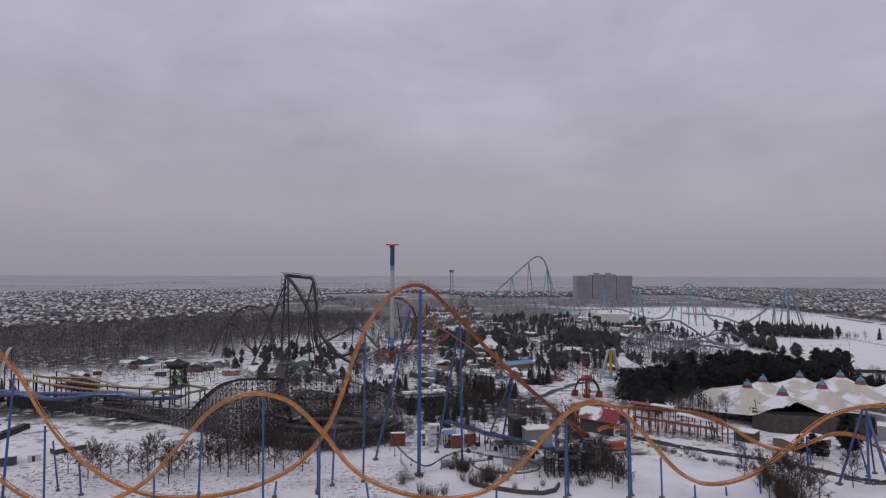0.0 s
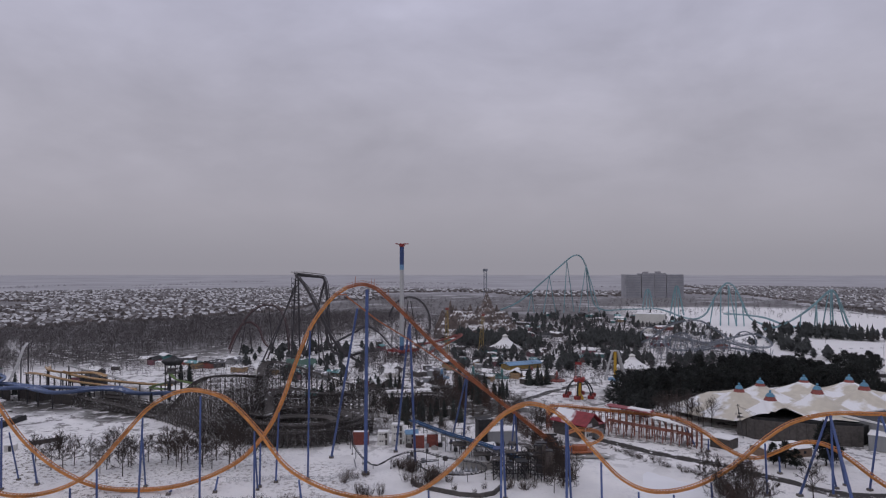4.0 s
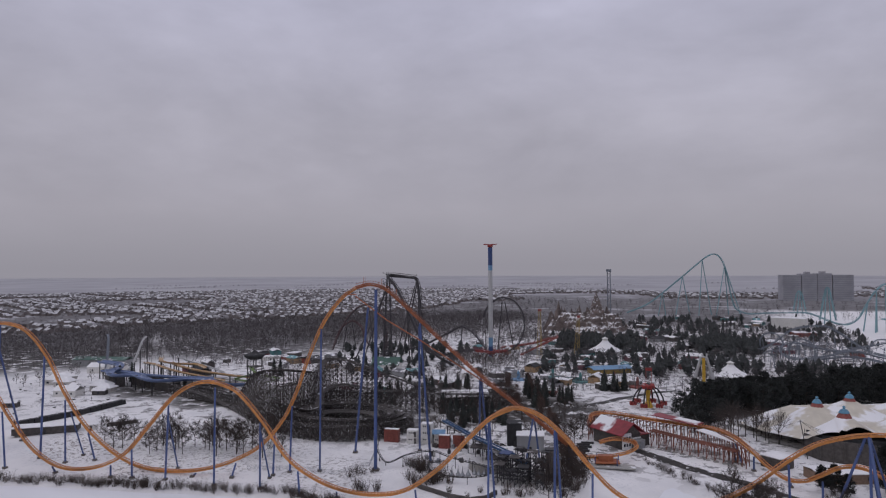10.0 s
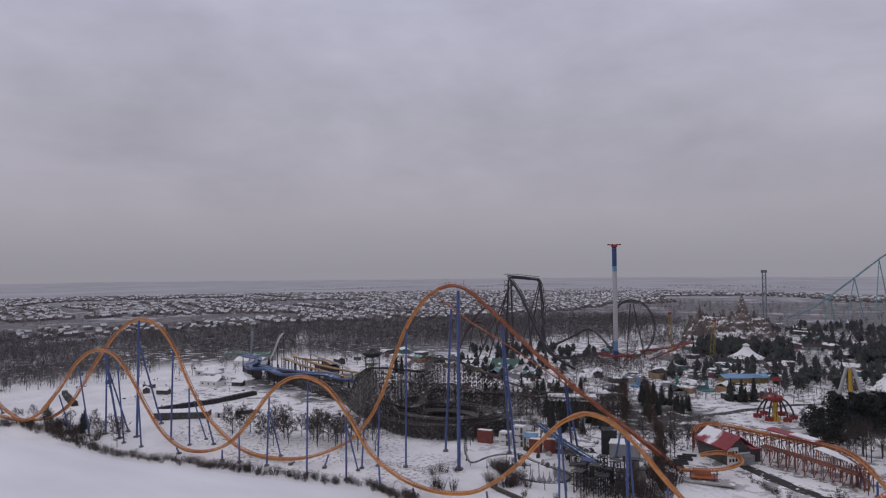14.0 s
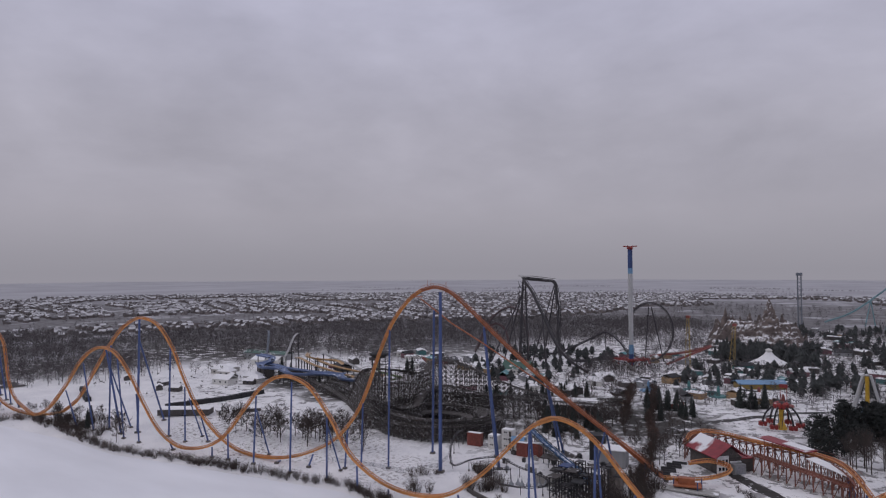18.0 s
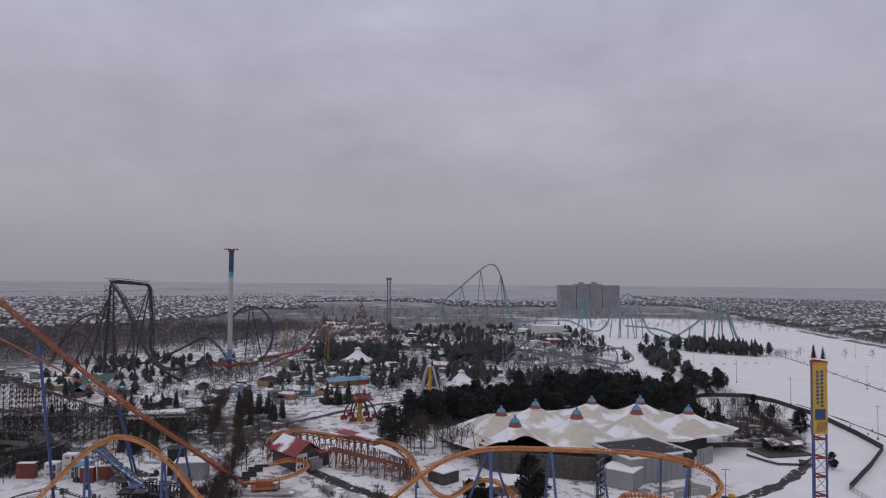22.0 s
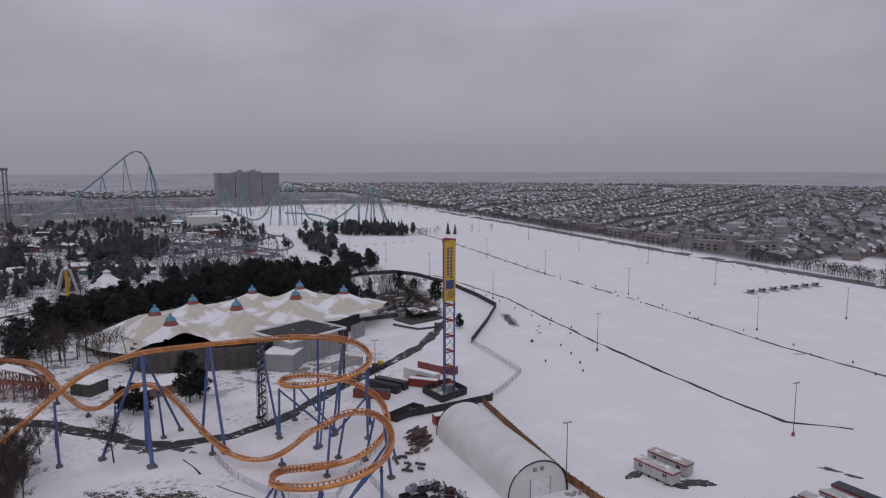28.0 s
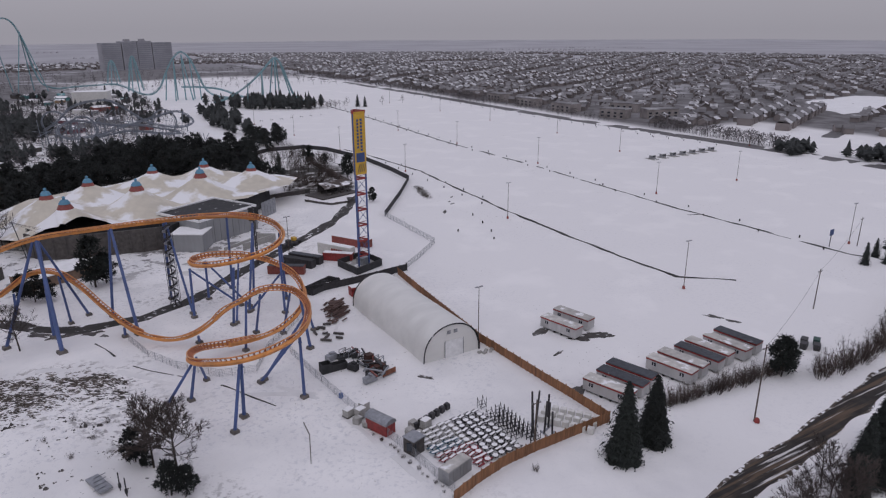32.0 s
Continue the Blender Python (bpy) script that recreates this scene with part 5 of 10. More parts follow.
        for dx, dy in ((-1, -1), (1, -1), (1, 1), (-1, 1)):
            box_part("post", (c[0] + dx * size[0] * 0.42 * math.cos(rz) - dy * size[1] * 0.42 * math.sin(rz), c[1] + dx * size[0] * 0.42 * math.sin(rz) + dy * size[1] * 0.42 * math.cos(rz), (h - 1.2) / 2), (0.2, 0.2, h - 1.2), DARK, t)
    wall = thing("basin_wall", (24, 258, 0), "curved grey concrete basin wall of the water ride", "wall")
    for q in range(9):
        a, b = math.radians(180 + q * 20), math.radians(200 + q * 20)
        g = Geo()
        g.beam((26 + 8 * math.cos(a), 262 + 7 * math.sin(a), 1.6), (26 + 8 * math.cos(b), 262 + 7 * math.sin(b), 1.6), 0.4, 3.2)
        part("wall_panel", g, CONCRETE, wall)
    rc = random.Random(8)
    for q in range(26):
        c = (rc.uniform(-4, 34), rc.uniform(262, 296))
        g = Geo()
        g.box((*c, 0.7), (rc.uniform(0.8, 2.6), rc.uniform(0.8, 1.6), 1.4), rc.uniform(0, 3))
        g.box((*c, 1.5), (rc.uniform(0.6, 1.2), 0.8, 0.5), rc.uniform(0, 3))
        single("stored_crate", g, (DARK, GALV, TIMBERTOP, CONCRETE)[q % 4], "dark snow-dusted crate among the ride stores", "crate", "crates by the water ride")
    for q in range(7):
        c = (15.6 + 1.75 * q, 248.4 + 1.0 * q + 0.8 * math.sin(q * 2))
        t = thing("bumper_pod", (*c, 0), "grey ride pod under a cone cover on snow", "ride car", "ride pods")
        g = Geo()
        g.lathe((*c, 0), [(0.9, 0), (1.0, 0.4), (0.35, 1.3), (0.1, 2.4)], 10)
        part("cover", g, GALV, t)
        g = Geo()
        g.tube((*c, 2.4), (*c, 3.6), 0.06, 5)
        part("rod", g, DARK, t)
    k = thing("junior_coaster", (5, 255, 0), "small black tubular coaster weaving over snow on posts", "roller coaster")
    pts = [(-30, 284, 6), (-26, 274, 7.4), (-23, 266, 5), (-17, 257, 2.6), (-10.5, 251, 2.0), (-4.5, 254, 4.6), (3.5, 260.5, 5), (11, 258, 4.2), (20, 255.5, 3.6), (28, 252, 3.4), (30, 245, 3.2), (24, 240.5, 3), (15, 241.5, 2.6), (8, 246, 2.6), (6, 252, 3.2), (12, 254, 3.6)]
    P, T, S, U = steel_track(k, pts, DARK, DARK, DARK, 0.45, 0.12, 0.3, 0.09, lean=0.4, name="track")
    for i in range(0, len(P), 5):
        column(k, (P[i][0], P[i][1]), (P[i][0], P[i][1], P[i][2] - 0.3), 0.13, DARK, 6, "post", footing=(i % 10 == 0))
    return w


water_ride()
for c, m, n_, lab in (((-24.8, 285.7), RUSTBOX, "storage_container", "rust-red storage container with snow on top"), ((0.3, 283.1), RUSTBOX, "storage_container", "rust-red storage container beside the water ride"), ((5.8, 285.4), RUSTBOX, "storage_container", "rust-red storage container beside the water ride")):
    t = thing(n_, (*c, 0), lab, "container", "containers by the small coaster")
    box_part("shell", (c[0], c[1], 2.7), (6.4 if c[0] < -20 else 4.6, 2.6, 5.4), m, t, 0.12)
    box_part("roof", (c[0], c[1], 5.46), (6.2 if c[0] < -20 else 4.4, 2.4, 0.14), SNOWROOF, t, 0.12)
    for q in (-1.6, 0, 1.6):
        box_part("rib", (c[0] + q, c[1] - 1.32 + q * 0.12, 2.7), (0.12, 0.12, 5.2), m, t, 0.12)
for c, wd, n_ in (((-15.4, 286.6), 4.6, 2), ((-9.6, 288.4), 4.8, 3), ((-4.6, 289.6), 4.4, 2)):
    t = thing("show_block", (*c, 0), "stack of weathered off-white storage boxes with dark markings", "building", "white show blocks")
    for q in range(n_):
        lev = box_part("box_level", (c[0] + 0.12 * (q % 2), c[1], 1.4 + 2.8 * q), (wd, 3.6, 2.72), BLANK, t, 0.1)
        for k in range(2 + q % 2):
            box_part("marking_bar", (c[0] - 0.9 + k * 0.9, c[1] - 1.92, 1.8 + 2.8 * q), (0.55, 0.06, 0.6), DARK, lev, 0.1)
        box_part("door_bar", (c[0] + wd * 0.36, c[1] - 1.8, 1.3 + 2.8 * q), (0.9, 0.12, 2.2), TIMBER, lev, 0.1)
    box_part("cap", (c[0], c[1], 2.8 * n_ + 0.1), (wd - 0.1, 3.5, 0.2), SNOWROOF, t, 0.1)
g = Geo()
wall_pts = [(4.6, 238), (6.4, 235), (10, 232.8), (14.2, 231.3), (22, 228.6), (29, 228), (33.5, 230.5), (35.6, 236)]
for (x1, y1), (x2, y2) in zip(wall_pts, wall_pts[1:]):
    g.beam((x1, y1, gz(x1, y1) + 0.5), (x2, y2, gz(x2, y2) + 0.5), 0.7, 1.8)
single("retaining_wall", g, BLOCK, "low curved stone retaining wall by the lake", "wall", kind="structure")


def panel_fence(name, pts, h, spacing, postm, panelm, label, thick=0.06, post=0.12, group=""):
    """A fence: posts and panels each a part."""
    f = thing(name, (pts[0][0], pts[0][1], gz(*pts[0])), label, "fence", group)
    for (x1, y1), (x2, y2) in zip(pts, pts[1:]):
        L = math.hypot(x2 - x1, y2 - y1)
        k = max(1, round(L / spacing))
        for i in range(k):
            a = (x1 + (x2 - x1) * i / k, y1 + (y2 - y1) * i / k)
            b = (x1 + (x2 - x1) * (i + 1) / k, y1 + (y2 - y1) * (i + 1) / k)
            za, zb = gz(*a), gz(*b)
            g = Geo()
            g.box((*a, za + h / 2 + 0.1), (post, post, h + 0.3))
            part("post", g, postm, f)
            g = Geo()
            g.beam((*a, za + h / 2 + 0.05), (*b, zb + h / 2 + 0.05), thick, h - 0.1)
            part("panel", g, panelm, f)
    return f


def wire_fence(name, pts, h, spacing, label, group=""):
    """Chain-link fence: posts, top rail and thin wires."""
    f = thing(name, (pts[0][0], pts[0][1], gz(*pts[0])), label, "fence", group)
    for (x1, y1), (x2, y2) in zip(pts, pts[1:]):
        L = math.hypot(x2 - x1, y2 - y1)
        k = max(1, round(L / spacing))
        for i in range(k):
            a = (x1 + (x2 - x1) * i / k, y1 + (y2 - y1) * i / k)
            b = (x1 + (x2 - x1) * (i + 1) / k, y1 + (y2 - y1) * (i + 1) / k)
            za, zb = gz(*a), gz(*b)
            g = Geo()
            g.tube((*a, za), (*a, za + h + 0.1), 0.05, 5)
            part("post", g, GALV, f)
            g = Geo()
            g.tube((*a, za + h), (*b, zb + h), 0.035, 4)
            for q in range(1, 5):
                g.beam((*a, za + h * q / 5), (*b, zb + h * q / 5), 0.025)
            for q in range(6):
                u = q / 6
                x, y, z = a[0] + (b[0] - a[0]) * u, a[1] + (b[1] - a[1]) * u, za + (zb - za) * u
                g.beam((x, y, z), (x + (b[0] - a[0]) / 6, y + (b[1] - a[1]) / 6, z + h), 0.022)
                g.beam((x + (b[0] - a[0]) / 6, y + (b[1] - a[1]) / 6, z), (x, y, z + h), 0.022)
            part("mesh_panel", g, GALV, f)
    return f


wire_fence("chain_link_fence", [(160.6, 228), (163.5, 216), (168.5, 206), (176, 196.6), (184, 194.4), (190, 205), (206, 222), (209, 234)], 2.0, 3.0, "grey chain-link fence round the helix")
wire_fence("chain_link_fence", [(-60, 232), (-45, 236), (-36, 237.5), (-24, 237)], 1.6, 3.0, "grey chain-link fence below the lift hill")
wire_fence("chain_link_fence", [(-24, 237), (-18, 250), (-22, 262)], 1.6, 3.0, "grey chain-link fence round the lift base")


# ---------------------------------------------------------------- sign tower, yard, trailers, parking field
def sign_tower():
    x, y = 236, 250.5
    t = thing("sign_tower", (x, y, 0), "tall triangular sign tower, yellow panels on blue and red legs", "sign tower")
    legs = [(x - 1.9, y - 1.6), (x + 2.1, y - 0.9), (x + 0.2, y + 2.4)]
    for a in legs:
        g = Geo()
        g.tube((*a, 0.4), (*a, 51), 0.32, 8)
        part("leg", g, BLUE, t)
    for k in range(6):
        z = 4 + k * 5.2
        for i in range(3):
            a, b = legs[i], legs[(i + 1) % 3]
            g = Geo()
            g.beam((*a, z), (*b, z), 0.3, 0.5)
            g.beam((*a, z + 1.3), (*b, z), 0.16)
            part("brace", g, RED, t, "red painted brace")
    for k in range(5):
        for i in range(3):
            a, b = legs[i], legs[(i + 1) % 3]
            g = Geo()
            g.beam((*a, 5.4 + k * 5.2), (*b, 9 + k * 5.2), 0.12)
            part("diagonal", g, BLUE, t)
    for i in range(3):
        a, b = Vector((*legs[i], 0)), Vector((*legs[(i + 1) % 3], 0))
        d = (b - a).normalized()
        nrm = Vector((d.y, -d.x, 0))
        if nrm.dot((a + b) / 2 - Vector((x + 0.13, y, 0))) < 0:
            nrm = -nrm
        m = (a + b) / 2 + nrm * 0.38
        rz = math.atan2(d.y, d.x)
        g = Geo()
        g.box((m.x, m.y, 41.5), (4.1, 0.14, 20.0), rz)
        p = part("sign_panel", g, YELLOW, t, "yellow sign panel")
        f = m + nrm * 0.10
        for off, z, w, h in ((-0.75, 44.6, 0.7, 9.6), (0.55, 44.2, 0.8, 10.6)):
            for q in range(int(h / 1.05)):
                g = Geo()
                c = f + d * off
                g.box((c.x, c.y, z - h / 2 + 0.5 + q * 1.05), (w, 0.05, 0.74), rz)
                part("letter_bar", g, NAVY, p, "navy lettering bar")
        g = Geo()
        g.box((f.x, f.y, 37.0), (3.1, 0.05, 3.0), rz)
        part("emblem_block", g, NAVY, p, "navy emblem block")
        for q in range(4):
            c = f + d * (-1.2 + q * 0.75)
            g = Geo()
            g.beam((c.x, c.y, 32.3), (c.x + d.x * 0.9, c.y + d.y * 0.9, 35.0), 0.34, 0.05)
            part("emblem_bar", g, NAVY, p)
        g = Geo()
        g.box((m.x, m.y, 51.6), (4.3, 0.4, 0.3), rz)
        part("top_trim", g, RED, t)
    for i in range(3):
        g = Geo()
        g.box((legs[i][0], legs[i][1], 51.2), (0.8, 0.8, 0.8))
        part("leg_cap", g, RED, t)
    b = thing("tower_base", (x, y, 0), "black walled base compound round the sign tower", "base wall")
    cs = [(228.6, 254), (230.8, 242.8), (241.6, 247.2), (239.6, 258.4)]
    for i in range(4):
        g = Geo()
        g.beam((*cs[i], 1.2), (*cs[(i + 1) % 4], 1.2), 0.3, 2.4)
        part("side_wall", g, BLACK, b)
    g = Geo()
    g.prism(cs, 0.05, 0.5)
    part("slab", g, CONCRETE, b)
    box_part("winch_house", (236.5, 251, 1.6), (3.4, 3.0, 2.4), GALV, b, 0.3)


sign_tower()


def container(c, L, W, H, rz, m, label, roofm=SNOWROOF, bars=0, group="containers by the sign tower"):
    z = gz(*c)
    t = thing("shipping_container", (*c, z), label, "container", group)
    box_part("shell", (c[0], c[1], z + H / 2 + 0.1), (L, W, H), m, t, rz)
    box_part("roof", (c[0], c[1], z + H + 0.16), (L - 0.2, W - 0.2, 0.16), roofm, t, rz)
    co, si = math.cos(rz), math.sin(rz)
    for k in range(int(L / 0.9)):
        a = -L / 2 + 0.5 + k * 0.9
        for s in (-1, 1):
            b = s * (W / 2 + 0.03)
            box_part("rib", (c[0] + a * co - b * si, c[1] + a * si + b * co, z + H / 2 + 0.1), (0.3, 0.08, H - 0.3), m, t, rz)
    for k in range(bars):
        a = L / 2 - 7.0 + k * 1.0 - 1.0
        b = -W / 2 - 0.1
        box_part("letter_bar", (c[0] + a * co - b * si, c[1] + a * si + b * co, z + H * 0.6), (0.65, 0.06, 1.1), RED, t, rz, "red lettering bar")
    return t


container((232.6, 265.2), 14.5, 2.7, 3.9, -1.05, BLANK, "white trailer body with red lettering bars", bars=5)
container((231.2, 259.8), 10.5, 2.5, 2.7, -0.72, RED, "dark red shipping container with snow")
container((240.6, 274.6), 12, 2.6, 2.9, -1.05, REDCLOTH, "dull red shipping container with snow")
container((244.4, 271), 9, 2.6, 2.9, -1.05, RUSTBOX, "rust-brown shipping container with snow")
container((211.6, 256.2), 12, 2.6, 2.7, -0.6, RUSTBOX, "rust-red shipping container below the coaster", TRAILERD)
container((217.4, 261.6), 12.5, 2.6, 2.6, -0.95, FENCEB, "black shipping container below the coaster", BLACK)
container((221, 264), 12.5, 2.6, 2.6, -0.95, DARK, "dark steel shipping container below the coaster", TRAILERD)
container((227.6, 222.6), 12, 2.6, 2.7, 0.0, RED, "red shipping container behind the fabric shelter")
container((227.5, 227.2), 12, 2.6, 2.7, 0.0, RED, "red shipping container behind the fabric shelter")


def shelter():
    x0, x1, y0, y1, h = 219.2, 235.0, 178.2, 219.5, 8.6
    t = thing("fabric_shelter", ((x0 + x1) / 2, (y0 + y1) / 2, 0), "long white fabric storage shelter with an arched roof", "shelter")
    cx, w = (x0 + x1) / 2, (x1 - x0) / 2

    def arch(y, k=1.0):
        return [(cx - w * k * math.cos(math.pi * i / 20) * (1.0 if 2 < i < 18 else 1.0), y, h * k * math.sin(math.pi * i / 20) ** 0.8) for i in range(21)]
    g = Geo()
    rings = []
    for j in range(29):
        y = y0 + (y1 - y0) * j / 28
        rings.append(arch(y, 1.0 + (0.006 if j % 2 else -0.004)))
    g.ring(rings, close=False)
    part("fabric_cover", g, HANGAR, t, smooth=True)
    for y, nm in ((y0 + 0.05, "end_wall"), (y1 - 0.05, "end_wall")):
        g = Geo()
        a = arch(y, 0.985)
        g.add([tuple(p) for p in a], [tuple(range(len(a)))])
        part(nm, g, HANGAR, t)
    for y in (y0 - 0.05, y1 + 0.05):
        g = Geo()
        a, b = arch(y, 1.01), arch(y, 0.965)
        g.ring([[(*p,) for p in q] for q in (a, b)], close=False)
        c, d = [(p[0], p[1] + (0.35 if y > y0 else -0.35), p[2]) for p in a], a
        g.ring([c, d], close=False)
        part("edge_trim", g, BLACK, t, "black edge trim")
    g = Geo()
    g.box((cx + 0.6, y0 - 0.06, 2.2), (5.0, 0.12, 4.4))
    d = part("door", g, WHITE, t)
    for s in (-2.6, 2.6):
        g = Geo()
        g.box((cx + 0.6 + s, y0 - 0.12, 2.2), (0.14, 0.12, 4.5))
        part("door_track", g, GALV, d)
    for s in (-0.9, 1.0):
        g = Geo()
        g.box((cx + s, y0 - 0.08, 6.6), (1.0, 0.1, 0.9))
        part("vent", g, GALV, t)
    for k in range(5):
        g = Geo()
        g.box((x1 - 1.2 + k * 0.9, y0 - 2.2 - (k % 2) * 0.8, 0.25), (1.1, 0.7, 0.5), 0.3 * k)
        single("concrete_block", g, CONCRETE, "snowy concrete block by the shelter door", "block", "blocks by the shelter")


shelter()


def board_fence(pts, label):
    """Upright board fence; each bay of boards is a part, with its posts."""
    f = thing("board_fence", (*pts[0], 0), label, "fence")
    for (x1, y1), (x2, y2) in zip(pts, pts[1:]):
        L = math.hypot(x2 - x1, y2 - y1)
        k = max(1, round(L / 2.5))
        rz = math.atan2(y2 - y1, x2 - x1)
        for i in range(k):
            ax, ay = x1 + (x2 - x1) * i / k, y1 + (y2 - y1) * i / k
            z = gz(ax, ay)
            box_part("post", (ax, ay, z + 1.3), (0.18, 0.18, 2.7), FENCEW, f, rz)
            for j in range(4):
                u = (i + (j + 0.5) / 4) / k
                g = Geo()
                g.box((x1 + (x2 - x1) * u, y1 + (y2 - y1) * u, z + 1.18 + 0.03 * ((i * 5 + j) % 3)), (L / k / 4 - 0.03, 0.06, 2.3), rz)
                part("board", g, FENCEW, f)


board_fence([(242, 236), (237.4, 181), (238.2, 160), (239.2, 137)], "brown board fence along the storage yard")
board_fence([(239.2, 137), (230, 137), (219.9, 136.6), (213, 136), (206.5, 134.6), (199.5, 132.4)], "brown board fence closing the yard")
panel_fence("black_fence", [(209, 235), (229, 236), (246.4, 238), (247, 240)], 2.4, 3, FENCEB, FENCEB, "black mesh fence with a snow cap")
panel_fence("black_fence", [(252, 452), (262, 478), (278, 489), (300, 488), (310, 470), (317, 430), (316, 392), (313, 362), (292, 332), (270, 303)], 2.6, 4, FENCEB, FENCEB, "long black fence round the park edge")
wire_fence("chain_link_fence", [(270, 303), (269.6, 280), (269, 259), (257, 248), (246, 239)], 2.2, 3.0, "grey chain-link fence beside the parking field")
wire_fence("chain_link_fence", [(193.8, 200), (194.8, 185), (196, 173), (196.9, 164), (199.3, 149), (200.7, 134)], 2.2, 3.0, "grey chain-link fence along the storage yard")
TARP = mat("black_tarpaulin", (0.022, 0.022, 0.024), 0.7, var=0.4, scale=0.8, snow=0.30, patch=0.5)


def covered_stack(pts, width, h, label):
    """Stored loungers under black sheets: one slumped bay after another."""
    t = thing("covered_stack", (*pts[0], 0), label, "covered stack", "covered stacks in the water park")
    rnd = random.Random(7)
    for (x1, y1), (x2, y2) in zip(pts, pts[1:]):
        L = math.hypot(x2 - x1, y2 - y1)
        k, rz = max(1, round(L / 3.4)), math.atan2(y2 - y1, x2 - x1)
        for i in range(k):
            u = (i + 0.5) / k
            x, y = x1 + (x2 - x1) * u, y1 + (y2 - y1) * u
            g = Geo()
            g.box((x, y, gz(x, y) + h / 2 - 0.2), (L / k + 0.1, width * rnd.uniform(0.85, 1.1), h * rnd.uniform(0.9, 1.1)), rz, rnd.uniform(0.74, 0.92))
            part("sheeted_bay", g, TARP, t)


covered_stack([(-204.6, 250), (-203, 262), (-199.5, 281), (-200, 312)], 3.6, 2.7, "long row of stored loungers under black sheets")
covered_stack([(-304, 252), (-282, 243), (-262, 236)], 3.4, 2.8, "row of stored loungers under black sheets")
panel_fence("dark_hedge_fence", [(222, 345), (229, 353), (237, 358.4), (247, 361), (258, 361)], 2.2, 3, TIMBER, TIMBER, "brown timber fence behind the stage house")


def trailer(c, rz, L=10.6, W=3.1, dark=False, red=True):
    t = thing("site_trailer", (*c, 0), "grey site trailer with a dark shingled roof and red trim" if dark else "grey site trailer with a pale snowy roof and red trim", "trailer", "site trailers on the parking field")
    co, si = math.cos(rz), math.sin(rz)

    def at(a, b):
        return (c[0] + a * co - b * si, c[1] + a * si + b * co)
    box_part("body", (*c, 1.95), (L, W, 2.7), TRAILERW, t, rz)
    box_part("roof", (*c, 3.36), (L + 0.15, W + 0.15, 0.16), TRAILERD if dark else TRAILERR, t, rz)
    if red:
        for s in (-1, 1):
            box_part("red_trim", (*at(0, s * (W / 2 + 0.06)), 3.12), (L + 0.1, 0.08, 0.34), RED, t, rz, "red eaves trim")
        for s in (-1, 1):
            box_part("red_trim", (*at(s * (L / 2 + 0.06), 0), 3.12), (0.08, W, 0.34), RED, t, rz, "red eaves trim")
    for a in (-L * 0.32, L * 0.3):
        for s in (-1, 1):
            w = box_part("window", (*at(a, s * (W / 2 + 0.03)), 2.2), (1.0, 0.08, 0.8), GLASS, t, rz)
            box_part("window_bar", (*at(a, s * (W / 2 + 0.08)), 2.2), (0.08, 0.06, 0.9), WHITE, w, rz)
    box_part("door", (*at(0.4, -W / 2 - 0.04), 1.75), (0.9, 0.08, 2.0), TRAILERW, t, rz)
    for a in (-L * 0.1, L * 0.1):
        for s in (-1, 1):
            g = Geo()
            p, q = at(a, s * (W / 2 - 0.35)), at(a, s * (W / 2 - 0.1))
            g.tube((*p, 0.4), (*q, 0.4), 0.4, 10)
            part("wheel", g, WHEEL, t)
    for a in (-L * 0.42, L * 0.42):
        g = Geo()
        g.box((*at(a, 0), 0.3), (0.4, W * 0.8, 0.6), rz)
        part("skirt_block", g, CONCRETE, t)


for c, rz, dk in (((258.6, 174.9), -1.35, False), ((264.8, 177.2), -1.35, False), ((246, 144.2), -1.28, False), ((251, 145.4), -1.3, True), ((255.2, 146.8), -1.3, True), ((264.8, 143.8), -1.36, False),
                  ((269.4, 144.6), -1.36, False), ((275, 144.6), -1.4, True), ((279.6, 145.4), -1.4, False), ((285.4, 144.8), -1.45, False), ((290.4, 145.6), -1.45, True)):
    trailer(c, rz, dark=dk, L=11.2)


def lot_lamp(c, h=15.4):
    t = thing("parking_lamp", (*c, 0), "tall slim parking lamp post on an orange concrete base", "lamp post", "parking lamps")
    g = Geo()
    g.tube((*c, 0.9), (*c, h), 0.13, 6, 0.08)
    part("pole", g, POLE, t)
    g = Geo()
    g.lathe((*c, 0), [(0.45, 0), (0.42, 1.0)], 8)
    part("base", g, REDCLOTH, t, "orange-brown concrete base")
    for s in (-1, 1):
        box_part("lamp_head", (c[0] + s * 0.65, c[1], h), (0.9, 0.45, 0.22), LAMPG, t)


for c in ((236.4, 180.6), (311, 179.6), (399, 179), (312.6, 273), (400, 272), (458.4, 271), (399.8, 362.8), (397.4, 449.5), (322, 383), (313.7, 547), (392.6, 529.5), (470, 367), (489, 452), (488.6, 541.6), (487.8, 626), (400, 626), (306, 626), (480, 720), (318, 468), (560, 337), (216.9, 269.1)):
    lot_lamp(c)

# bollards along the lanes
g0 = Geo()
g0.lathe((0, 0, 0), [(0.28, 0), (0.28, 0.75), (0.2, 0.95)], 7)
boll = part("bollard", g0, CURB)
tagged(boll, "short dark bollard standing in the snow", "bollard", "bollards in the parking field")
boll.location = (392, 300, 0)
LINES = [((393, 300), (395.5, 452), 15), ((395.5, 452), (409, 635), 20), ((409, 635), (414, 740), 14), ((388, 180), (391, 300), 9), ((321, 300), (327, 420), 13), ((540, 400), (551, 340), 10), ((541, 402), (540, 520), 16), ((540, 520), (545, 800), 26), ((300, 640), (380, 660), 16)]
